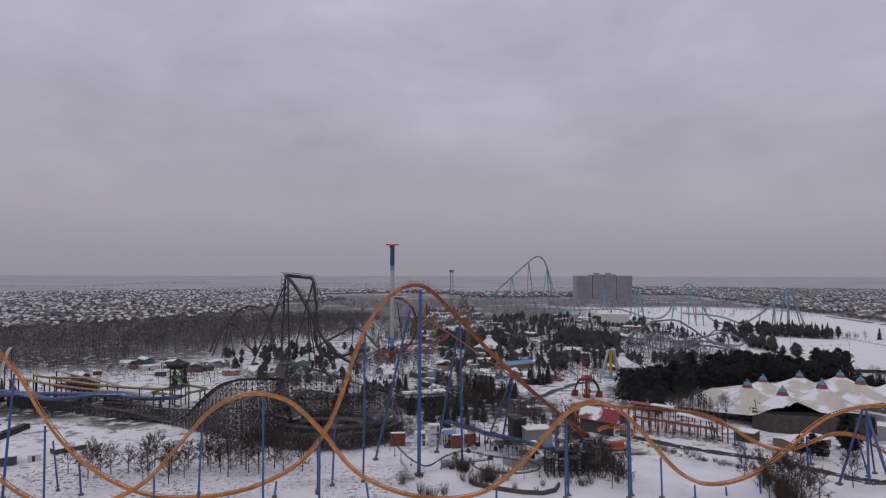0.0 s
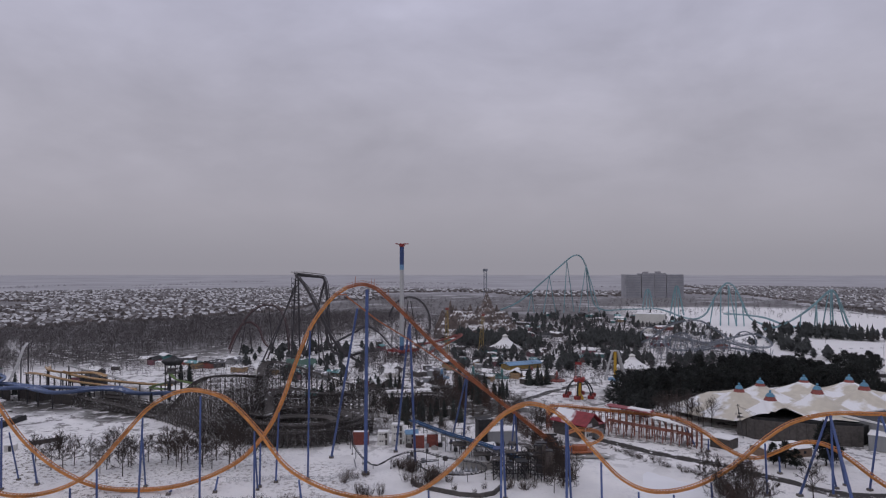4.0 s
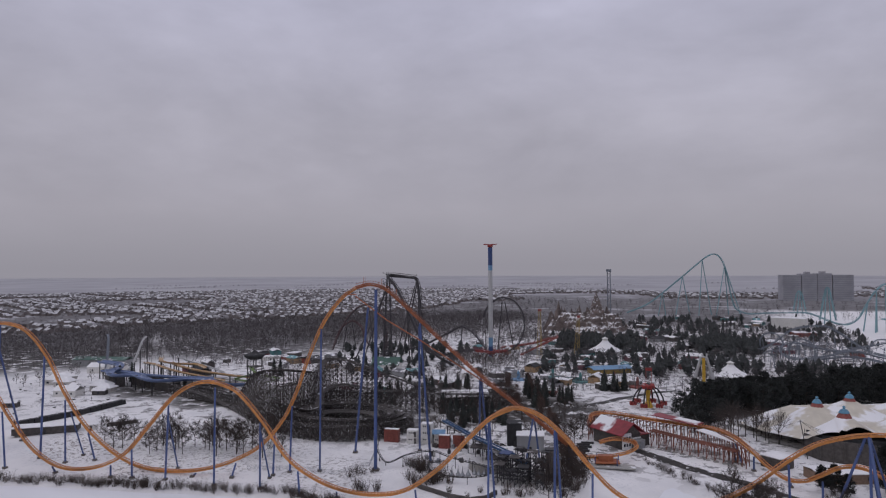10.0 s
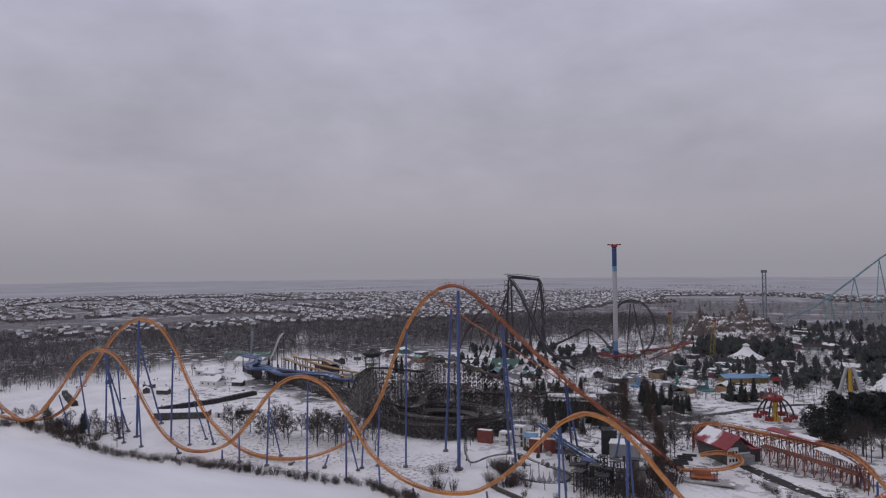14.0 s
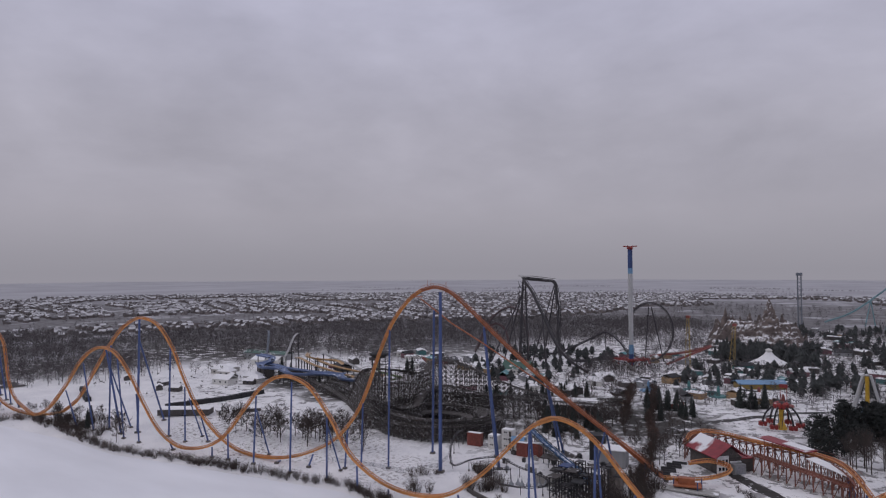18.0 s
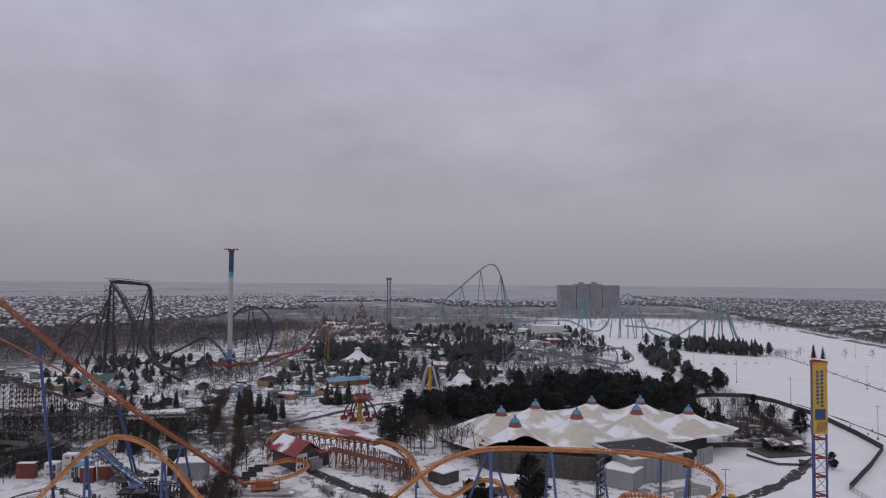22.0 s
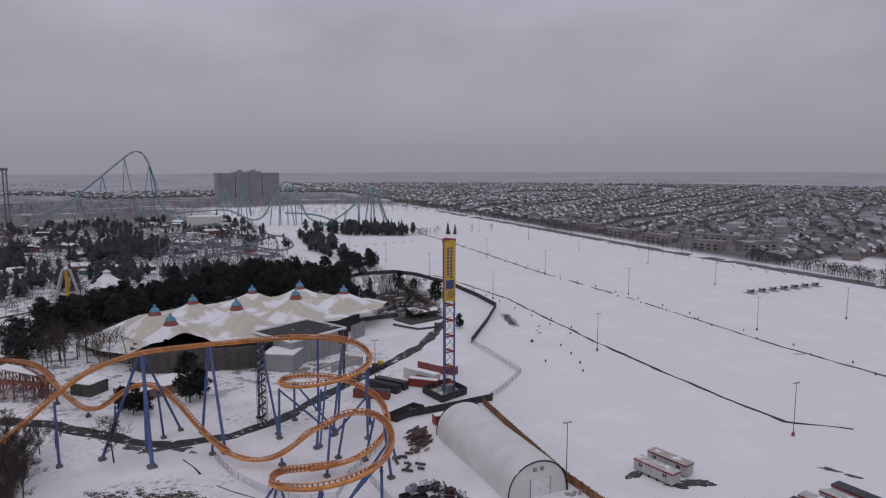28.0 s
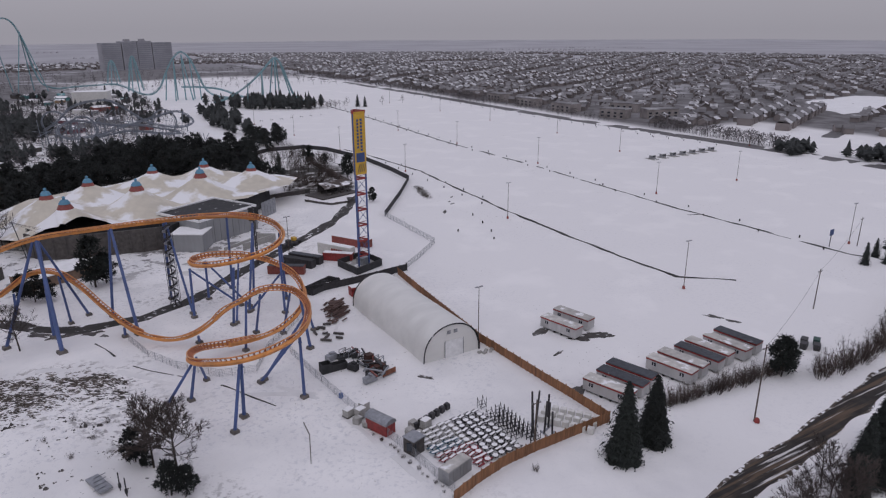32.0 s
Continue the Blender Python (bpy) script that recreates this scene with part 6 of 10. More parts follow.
for (x1, y1), (x2, y2), k in LINES:
    for i in range(k):
        u = i / k
        s = 3.0 if i % 2 else -3.2
        copy_thing(boll, pose(x1 + (x2 - x1) * u + s, y1 + (y2 - y1) * u, 0))
for c in ((300, 273), (296, 261), (291, 252), (285, 268), (303, 285)):
    copy_thing(boll, pose(*c, 0))


def toll_booth(c):
    t = thing("toll_booth", (*c, 0), "small grey toll booth with a flat snowy roof", "booth", "toll booths")
    box_part("cabin", (c[0], c[1], 1.3), (3.4, 2.2, 2.6), CLAD, t)
    box_part("window", (c[0], c[1] - 1.13, 1.7), (2.6, 0.08, 1.0), GLASS, t)
    box_part("roof", (c[0], c[1], 2.8), (5.4, 3.6, 0.4), SNOWROOF, t)
    box_part("island", (c[0], c[1], 0.12), (4.4, 7, 0.3), CONCRETE, t)


for k in range(7):
    toll_booth((468 + k * 9.2, 337.5 + 0.2 * k))


# ---------------------------------------------------------------- trees
def bare_tree_meshes(seed, height, spread, depth=5, fine=0.045, more=0):
    """Trunk and branch work of a leafless tree, at the origin: a round crown, tubes for limbs, slivers for twigs."""
    rnd = random.Random(seed)
    trunk, crown = Geo(), Geo()

    def grow(p, d, L, r, k):
        q = p + d * L
        if k < 3:
            crown.tube(p, q, r, 3, r * 0.6, cap=False)
        else:
            w = d.cross(Vector((rnd.gauss(0, 1), rnd.gauss(0, 1), rnd.gauss(0, 1)))).normalized() * max(r * 0.8, fine)
            crown.add([tuple(p + w), tuple(p - w), tuple(q)], [(0, 1, 2)])
        if k >= depth:
            return
        for i in range((4, 4, 4, 3 + more, 3 + more, 3)[k]):
            ax = Vector((rnd.gauss(0, 1), rnd.gauss(0, 1), rnd.gauss(0.1, 0.5)))
            side = (ax - d * ax.dot(d)).normalized()
            nd = (d + side * rnd.uniform(0.4, 0.95) + Vector((0, 0, 0.12))).normalized()
            at = 1.0 if i == 0 else rnd.uniform(0.3, 0.95)
            grow(p + d * (L * at), nd, L * rnd.uniform(0.5, 0.7), r * 0.55, k + 1)

    top = Vector((rnd.gauss(0, 0.03), rnd.gauss(0, 0.03), 1)) * (height * 0.62)
    trunk.tube((0, 0, -0.2), tuple(top * 0.55), height * 0.017, 6, height * 0.012, cap=False)
    trunk.tube(tuple(top * 0.55), tuple(top), height * 0.012, 5, height * 0.004, cap=False)
    limbs = 9 + more
    for i in range(limbs):
        t = i / (limbs - 1)
        a = i * 2.4 + rnd.uniform(-0.4, 0.4)
        out = spread * (1.15 - 0.75 * t) * rnd.uniform(0.85, 1.15)
        d = Vector((math.cos(a) * out, math.sin(a) * out, 0.55 + 0.6 * t)).normalized()
        grow(top * (0.36 + 0.64 * t), d, height * rnd.uniform(0.23, 0.29) * (1.0 - 0.25 * abs(t - 0.35)), height * 0.0075, 1)
    return trunk, crown


def column_tree_meshes(seed, height, radius, twigs=620):
    """A narrow leafless tree whose twigs all climb close to the stem."""
    rnd = random.Random(seed)
    trunk, crown = Geo(), Geo()
    trunk.tube((0, 0, -0.2), (0, 0, height * 0.9), height * 0.016, 6, height * 0.004)
    for i in range(twigs):
        t = rnd.uniform(0.08, 0.95)
        a, rr = rnd.uniform(0, 6.283), radius * math.sin(math.pi * min(1.0, 0.12 + 0.85 * t)) ** 0.6 * rnd.uniform(0.15, 1.0)
        p = Vector((rr * 0.6 * math.cos(a), rr * 0.6 * math.sin(a), height * t * 0.92))
        q = p + Vector((rr * 0.55 * math.cos(a) + rnd.gauss(0, 0.25), rr * 0.55 * math.sin(a) + rnd.gauss(0, 0.25), rnd.uniform(0.7, 1.8)))
        w = Vector((rnd.gauss(0, 1), rnd.gauss(0, 1), 0)).normalized() * 0.055
        crown.add([tuple(p + w), tuple(p - w), tuple(q)], [(0, 1, 2)])
    return trunk, crown


def spruce_meshes(seed, height, radius, tiers=34, sprays=7):
    """A full spruce close by: each bough carries short hanging sprays of needles."""
    rnd = random.Random(seed)
    trunk, crown = Geo(), Geo()
    trunk.tube((0, 0, -0.2), (0, 0, height * 0.95), height * 0.017, 6, height * 0.004)
    lean = [rnd.uniform(0.78, 1.15) for _ in range(7)]
    for k in range(int(tiers * 0.6)):
        t = k / (tiers * 0.6)
        R, z = radius * 0.72 * (1 - t) ** 0.72 + 0.1, height * (0.05 + 0.9 * t)
        ring = [(R * f * math.cos(6.283 * i / 12), R * f * math.sin(6.283 * i / 12), z - 0.2 * R * f) for i, f in enumerate([rnd.uniform(0.7, 1.15) for _ in range(12)])]
        crown.add(ring + [(0, 0, z + height * 1.6 / tiers)], [(i, (i + 1) % 12, 12) for i in range(12)])
    for k in range(tiers):
        t = k / (tiers - 1)
        z = height * (0.05 + 0.92 * t)
        R = radius * (1 - t) ** 0.72 + 0.25
        n = max(5, int(15 * (1 - t) + 5))
        for i in range(n):
            a = 6.283 * i / n + rnd.uniform(-0.3, 0.3)
            L = R * rnd.uniform(0.7, 1.12) * lean[int((a % 6.283) / 6.284 * 7)]
            d, s = Vector((math.cos(a), math.sin(a), 0)), Vector((-math.sin(a), math.cos(a), 0))
            zz = z + rnd.uniform(-0.35, 0.35)
            for q in range(sprays):
                u = (q + rnd.random()) / sprays
                c = d * (L * u) + Vector((0, 0, zz - 0.22 * L * u * u)) + s * rnd.gauss(0, 0.12 * L)
                e = c + d * rnd.uniform(0.05, 0.5) + s * rnd.gauss(0, 0.35) + Vector((0, 0, -rnd.uniform(0.1, 0.6)))
                w = (s * rnd.uniform(0.6, 1.0) + Vector((0, 0, rnd.gauss(0, 0.5)))) * (0.3 if sprays < 6 else 0.2)
                crown.add([tuple(c + w), tuple(c - w), tuple(e)], [(0, 1, 2)])
    return trunk, crown


def bush_meshes(seed, height, radius, stems=34):
    """A many-stemmed leafless shrub."""
    rnd = random.Random(seed)
    trunk, crown = Geo(), Geo()
    for i in range(stems):
        a, rr = rnd.uniform(0, 6.283), radius * rnd.random() ** 0.5
        base = Vector((rr * 0.45 * math.cos(a), rr * 0.45 * math.sin(a), -0.1))
        top = Vector((rr * math.cos(a), rr * math.sin(a), height * rnd.uniform(0.6, 1.0)))
        if i < 8:
            trunk.tube(base, base.lerp(top, 0.6), 0.05, 3, 0.03, cap=False)
        for k in range(11):
            t = rnd.uniform(0.15, 0.95)
            p = base.lerp(top, t)
            q = p + Vector((rnd.gauss(0, 0.42), rnd.gauss(0, 0.42), rnd.uniform(0.15, 0.7))) * (0.3 * height)
            w = Vector((rnd.gauss(0, 1), rnd.gauss(0, 1), 0)).normalized() * 0.04
            crown.add([tuple(p + w), tuple(p - w), tuple(q)], [(0, 1, 2)])
        w = Vector((-math.sin(a), math.cos(a), 0)) * 0.05
        crown.add([tuple(base + w), tuple(base - w), tuple(top)], [(0, 1, 2)])
    return trunk, crown


def pine_meshes(seed, height, radius, puffs=46, slim=0.3, tufts=20):
    """Trunk and a broad crown of needle tufts, at the origin."""
    rnd = random.Random(seed)
    trunk, crown = Geo(), Geo()
    trunk.tube((0, 0, -0.2), (0, 0, height * 0.85), height * 0.02, 6, height * 0.006)
    for k in range(puffs):
        t = rnd.random()
        z = height * (0.16 + 0.78 * t)
        R = radius * math.sin(math.pi * (0.2 + 0.76 * t)) ** 0.7
        a, rr = rnd.uniform(0, 6.283), R * rnd.uniform(0.35, 1.0)
        c = Vector((rr * math.cos(a), rr * math.sin(a), z))
        size = rnd.uniform(0.8, 1.5)
        if k % 5 == 0:
            trunk.tube((0, 0, z - 0.8), tuple(c), 0.08, 3, cap=False)
        for i in range(tufts):
            d = Vector((rnd.gauss(0, 1), rnd.gauss(0, 1), rnd.gauss(0.25, 0.7))).normalized()
            s = d.cross(Vector((rnd.gauss(0, 1), rnd.gauss(0, 1), rnd.gauss(0, 1)))).normalized() * slim * size
            o = c + d * (0.25 * size)
            crown.add([tuple(o + s), tuple(o - s), tuple(c + d * size * rnd.uniform(0.8, 1.2))], [(0, 1, 2)])
    return trunk, crown


def tree_proto(name, meshes, trunk_mat, crown_mat, label, category="tree"):
    t = thing(name, (0, 0, 0), label, category)
    part("trunk", meshes[0], trunk_mat, t)
    part("crown", meshes[1], crown_mat, t)
    return t


PINEDARK = mat("blackish_pine_needles", (0.033, 0.037, 0.035), 0.9, var=0.45, scale=1.0, rand=0.3)
# far needles lightened to paint in the haze that lifts dark tones
FARNEEDLE = mat("hazed_conifer_needles", (0.046, 0.050, 0.049), 0.9, var=0.35, scale=0.6)
RUSSET = mat("russet_hedge_twigs", (0.085, 0.056, 0.046), 0.95, var=0.35, rand=0.3)
BARE = [tree_proto("bare_tree", bare_tree_meshes(s, 9.5, sp, 5, 0.03, 1), BARK, TWIG, "leafless dark deciduous tree standing in snow") for s, sp in ((3, 0.95), (8, 1.1), (15, 0.85))]
FARBARE = [tree_proto("bare_tree", bare_tree_meshes(s, 9.5, sp, 3, 0.055, 1), BARK, TWIG, "leafless dark deciduous tree between the rides") for s, sp in ((5, 0.95), (18, 1.1))]
TALL = [tree_proto("bare_tree", bare_tree_meshes(s, 13, sp, 4, 0.028, 0), BARK, TWIG, "tall slender leafless tree beside the theatre") for s, sp in ((4, 0.6), (9, 0.7))]
COLUMN = [tree_proto("bare_tree", column_tree_meshes(s, 10, r, 560), BARK, RUSSET, "bushy russet leafless tree lining the avenue") for s, r in ((61, 2.9), (62, 3.5))]
BUSH = []
for s_, r_ in ((2, 2.6), (5, 3.2), (12, 2.2)):
    stem_, twig_ = bush_meshes(s_, 4.0, r_)
    twig_.add(stem_.v, stem_.f)
    BUSH.append(single("shrub", twig_, BRUSH, "low russet leafless shrub on the bank", "shrub"))
SPRUCE = [tree_proto("conifer", spruce_meshes(s, 11, r, 20, 4), BARK, NEEDLE, "dark green conifer lightly dusted with snow") for s, r in ((1, 3.0), (2, 3.4), (6, 2.7))]
PINE = [tree_proto("pine", pine_meshes(s, 11, r, 92, 0.17, 17), BARK, PINEDARK, "dense dark pine in the belt behind the theatre") for s, r in ((11, 3.9), (12, 4.4), (13, 3.5))]
GIANT = [tree_proto("bare_tree", bare_tree_meshes(s, 15, 1.15, 5, 0.034, 4), BARK, TWIG, "wide leafless tree with fine dark twigs on the knoll") for s in (21, 22)]
FINESPRUCE = [tree_proto("conifer", spruce_meshes(s, 14, r, 46, 9), BARK, NEARNEEDLE, "tall dark spruce beside the yard fence") for s, r in ((31, 4.3), (32, 4.6))]
FINEPINE = [tree_proto("pine", pine_meshes(s, 11, r, 104, 0.12, 26), BARK, NEARNEEDLE, "dark bushy pine with fine needles on the snow") for s, r in ((41, 3.6), (42, 3.2))]
USED = set()
GROVE = []
THICKET = []
rt = random.Random(77)


def plant(protos, x, y, s=1.0, group="", z=None):
    """Sets a tree; the first of each kind is the prototype itself. Trees too far off to count go to one joined grove."""
    if protos is GROVE:
        GROVE.append((x, y, s * rt.uniform(0.85, 1.15), rt.uniform(0, 6.28)))
        return None
    o = rt.choice(protos)
    rz = rt.uniform(0, 6.28)
    s *= rt.uniform(0.85, 1.15)
    zz = gz(x, y) - 0.1 if z is None else z
    m = pose(x, y, zz, 0, 0, math.degrees(rz))
    if o.name in USED:
        c = copy_thing(o, m)
    else:
        USED.add(o.name)
        c = o
        c.matrix_basis = m
    c.scale = (s, s, s * rt.uniform(0.9, 1.12))
    if group:
        c["group"] = group
    return c


def near_track(x, y, d=3.0):
    return any(((abs(P[:, 0] - x) < d) & (abs(P[:, 1] - y) < d)).any() for P, *_ in RUNS)


def scatter(protos, poly_, n, s=1.0, group="", lo=0.8, hi=1.25, gap=0.0):
    xs, ys = [p[0] for p in poly_], [p[1] for p in poly_]
    made, tries, spots = 0, 0, []
    while made < n and tries < n * 40:
        tries += 1
        x, y = rt.uniform(min(xs), max(xs)), rt.uniform(min(ys), max(ys))
        inside, j = False, len(poly_) - 1
        for i in range(len(poly_)):
            (x1, y1), (x2, y2) = poly_[j], poly_[i]
            if (y1 > y) != (y2 > y) and x < (x2 - x1) * (y - y1) / (y2 - y1) + x1:
                inside = not inside
            j = i
        if not inside or near_track(x, y) or any((x - a) ** 2 + (y - b) ** 2 < gap * gap for a, b in spots):
            continue
        spots.append((x, y))
        if 352 < y < 440 and abs(x - (21 - (y - 354) * 0.366)) < 4.2:
            # the snowy avenue stays free of trees
            rt.uniform(lo, hi), rt.random()
        else:
            plant(protos, x, y, s * rt.uniform(lo, hi), group)
        made += 1



def in_poly(x, y, poly_):
    inside, j = False, len(poly_) - 1
    for i in range(len(poly_)):
        (x1, y1), (x2, y2) = poly_[j], poly_[i]
        if (y1 > y) != (y2 > y) and x < (x2 - x1) * (y - y1) / (y2 - y1) + x1:
            inside = not inside
        j = i
    return inside


def far_conifers(poly_, n, hmin, hmax, label, seed, fat=0.3):
    """A far stand of evergreens: ragged tiers round each stem."""
    rnd = random.Random(seed)
    g = Geo()
    xs, ys = [p[0] for p in poly_], [p[1] for p in poly_]
    made = 0
    while made < n:
        x, y = rnd.uniform(min(xs), max(xs)), rnd.uniform(min(ys), max(ys))
        if not in_poly(x, y, poly_) or (n > 100 and noise.noise((x * 0.02, y * 0.02, seed)) < 0.02):
            continue
        made += 1
        h = rnd.uniform(hmin, hmax)
        g.tube((x, y, -0.2), (x, y, h * 0.3), 0.2, 4, cap=False)
        blunt = rnd.random() < 0.8
        h *= 0.85 if blunt else 1.0
        for k in range(7):
            z, r = h * (0.1 + 0.13 * k), h * fat * (1.25 * math.sin(0.5 + 0.36 * k) if blunt else 1 - k / 7.6) * rnd.uniform(0.75, 1.25)
            ring = []
            for i in range(10):
                a = i * 0.628 + rnd.uniform(-0.2, 0.2) + k
                q = r * (rnd.uniform(0.9, 1.2) if i % 2 else rnd.uniform(0.45, 0.7))
                ring.append((x + q * math.cos(a), y + q * math.sin(a), z - (0.09 * h if i % 2 else 0.0) * rnd.random()))
            g.add(ring + [(x + rnd.gauss(0, 0.1), y, z + h * 0.2)], [(i, (i + 1) % 10, 10) for i in range(10)])
    single("evergreen_stand", g, FARNEEDLE, label, "evergreen trees", kind="stuff")


# on the snowy bank by the lake
for x, y in ((-126, 238), (-118.6, 243), (-110, 240), (-104, 246), (-97, 240), (-91, 249), (-86, 246), (-78, 250), (-82, 242), (-72, 246), (-68, 252), (-134, 247), (-113, 252), (-94, 255), (-100, 234), (-63, 246), (-57, 250)):
    plant(BARE, x, y, rt.uniform(1.1, 1.4), "bare trees on the bank")
for x, y in ((-140, 242), (-130, 237), (-125, 243), (-110, 236), (-114, 248), (-104, 244), (-100, 251), (-94, 250), (-89, 253), (-84, 251), (-76, 247), (-82, 257), (-75, 256), (-74, 266), (-68, 262), (-160, 199.5), (-170, 207)):
    plant(BARE, x, y, rt.uniform(0.95, 1.35), "bare trees on the bank")
# russet thickets beside the water ride
for k in range(26):
    x, y = (rt.uniform(-5, 5), rt.uniform(249, 257)) if k < 12 else (rt.uniform(9, 18), rt.uniform(238, 247)) if k < 20 else (rt.uniform(46, 54), rt.uniform(270, 284))
    plant(BUSH, x, y, rt.uniform(0.8, 1.3), "scrub by the lake")
# brush along the shore
def brush_row(spots, label, name="shore_brush"):
    g = Geo()
    kinds = [bush_meshes(s_, 4.0, r_, 26) for s_, r_ in ((2, 2.6), (5, 3.2), (12, 2.2), (19, 2.8))]
    for x, y, s in spots:
        a = rt.uniform(0, 6.28)
        co, si, z0, h = s * math.cos(a), s * math.sin(a), gz(x, y) - 0.1, s * rt.uniform(0.8, 1.15)
        for k in rt.choice(kinds):
            g.add([(x + vx * co - vy * si, y + vx * si + vy * co, z0 + vz * h) for vx, vy, vz in k.v], k.f)
    single(name, g, BRUSH, label, "brush", kind="stuff")


spots = []
for i in range(190):
    u = i / 189
    pts = SHORE[3:9]
    k = min(4, int(u * 5))
    f = u * 5 - k
    spots.append((pts[k][0] + (pts[k + 1][0] - pts[k][0]) * f + rt.uniform(-1, 1), pts[k][1] + (pts[k + 1][1] - pts[k][1]) * f + rt.uniform(0.5, 3.5), rt.uniform(0.5, 0.95)))
for i in range(90):
    u = i / 89
    spots.append((-290 + 105 * u + rt.uniform(-2, 2), 163 + 34 * min(1, u * 2.2) - 3 * u + rt.uniform(0, 7), rt.uniform(0.6, 1.2)))
brush_row(spots, "russet leafless brush along the lake shore")
scatter(BARE, [(-300, 172), (-262, 194), (-235, 199), (-215, 203), (-215, 212), (-262, 206), (-310, 190)], 16, 0.7, "bare trees on the shore")
for x, y in ((-205, 210), (-198, 205)):
    plant(SPRUCE, x, y, 0.85)
# russet scrub round the lift base and the small coaster
for x, y, s in ((6.8, 235.4, 1.5), (10.8, 238, 1.4), (-9.3, 224, 1.35), (-18.6, 240.2, 1.1), (39, 237.4, 1.0), (43, 236.6, 0.9), (46.6, 238, 1.0), (2.6, 240, 1.0), (9.8, 244, 1.0), (6, 237, 0.9), (-16, 240, 0.8), (-19, 236, 0.9), (-13, 243, 0.8), (-8, 225, 1.2), (-4, 227, 1.0), (-12, 228, 1.0), (57, 240, 1.2), (52, 244, 1.1), (60, 247, 1.2), (54, 251, 1.0), (61, 256, 1.2), (58, 262, 1.1), (20, 233, 0.7), (30, 236, 0.7), (27, 231, 0.6), (38, 236, 0.7), (44, 236, 0.8)):
    plant(BUSH, x, y, s, "scrub by the lake")
for x, y in ((50.6, 245), (53.4, 234), (58.9, 235.6), (57, 241), (62, 252), (55, 258), (58, 272), (49, 303), (45, 310), (40, 320), (52, 318), (36, 312), (30, 306), (48, 292)):
    plant(BARE, x, y, rt.uniform(0.8, 1.05))
# narrow russet trees along both sides of the avenue, and the tall hedge row below it
for i in range(17):
    u = i / 16
    for side in (-1, 1):
        plant(COLUMN, 20 - 27 * u + side * rt.uniform(4.6, 8.0), 355 + 82 * u + rt.uniform(-2, 2), rt.uniform(0.75, 1.0), "narrow trees of the avenue")
for i in range(24):
    u = i / 23
    plant(COLUMN, 33 + 24 * u + rt.uniform(-2.2, 1.6), 345 - 84 * u + rt.uniform(-1.5, 1.5), rt.uniform(0.55, 0.85), "narrow trees beside the ride buildings")
for x, y, s in ((50.5, 304, 1.15), (48, 287, 1.0), (55, 268, 0.9), (58, 259, 0.8)):
    plant(BARE, x, y, s)
for i in range(34):
    plant(BUSH, rt.uniform(42, 60), rt.uniform(246, 276), rt.uniform(0.7, 1.3), "scrub by the lake")
for i in range(26):
    plant(BUSH, rt.uniform(-228, -178), rt.uniform(199, 211), rt.uniform(0.8, 1.4), "thicket on the shore")
for i in range(14):
    plant(BARE, rt.uniform(-230, -180), rt.uniform(200, 214), rt.uniform(0.6, 0.95), "bare trees on the shore")
scatter(FARBARE, [(-30, 304), (10, 300), (34, 312), (30, 345), (-30, 348)], 26, 0.75, "bare trees between the rides", gap=3)
scatter(FARBARE, [(34, 330), (52, 322), (64, 345), (44, 372), (30, 360)], 16, 0.7, "bare trees between the rides", gap=3)
for i in range(30):
    THICKET.append((rt.uniform(-32, 56), rt.uniform(304, 348), rt.uniform(0.5, 0.9)))
for k in range(16):
    plant(BUSH, rt.uniform(109, 116), rt.uniform(225, 250), rt.uniform(1.0, 1.7), "thicket by the bay")
for k in range(7):
    plant(COLUMN, rt.uniform(108, 115), rt.uniform(222, 238), rt.uniform(0.6, 0.8), "thicket by the bay")
# shrubs along the service path
for i in range(30):
    u = i / 29
    plant(BUSH, 80 + 33 * u + rt.uniform(-1.5, 1.5), 291 - 36 * u + rt.uniform(-2, 1.5), rt.uniform(0.4, 0.65), "shrubs along the path")
# round the rest house and below the helix
for x, y, s in ((140.5, 270.5, 1.1), (144, 269.5, 0.85), (137.4, 274, 0.7), (156.8, 275, 1.3), (160, 277, 1.15)):
    plant(FINEPINE, x, y, s)
for x, y, s in ((118, 252, 0.95), (114.5, 237, 1.25), (121.5, 254, 0.8), (110, 246, 1.1), (116, 244, 1.1), (108, 238, 0.9), (106, 252, 0.8)):
    plant(BARE, x, y, s)
plant(GIANT, 157.6, 168, 0.95)
plant(GIANT, 161, 164.6, 1.05)
for x, y, s in ((155, 171, 0.66), (156.5, 168.5, 0.42), (159, 158.6, 0.66), (161.4, 157.6, 0.55)):
    plant(FINEPINE, x, y, s)
for x, y in ((145, 176), (149, 181), (152, 186), (141, 183), (146, 190), (139, 195)):
    plant(BUSH, x, y, 0.28)
for x, y, s in ((114.8, 228, 1.5), (116.6, 238.7, 1.3), (110.5, 248.9, 1.4), (118.3, 224, 1.3), (109, 262, 1.1), (112, 222, 1.5), (106, 232, 1.3)):
    plant(BARE, x, y, s)
plant(BARE, 136.6, 236.6, 1.2)
for x, y, s in ((98, 347, 1.2), (101.5, 343, 1.1), (96, 360, 1.25), (104, 356, 1.2), (107, 364, 1.2), (98, 372, 1.2), (92, 378, 1.3), (110, 372, 1.2), (103, 380, 1.3)):
    plant(PINE, x, y, s, "belt of dark pines")
# tall bare trees on the theatre's side
scatter(TALL, [(106, 334), (134, 333), (136, 342), (124, 358), (112, 352), (106, 344)], 21, 0.95, "tall bare trees by the theatre", gap=2.6)
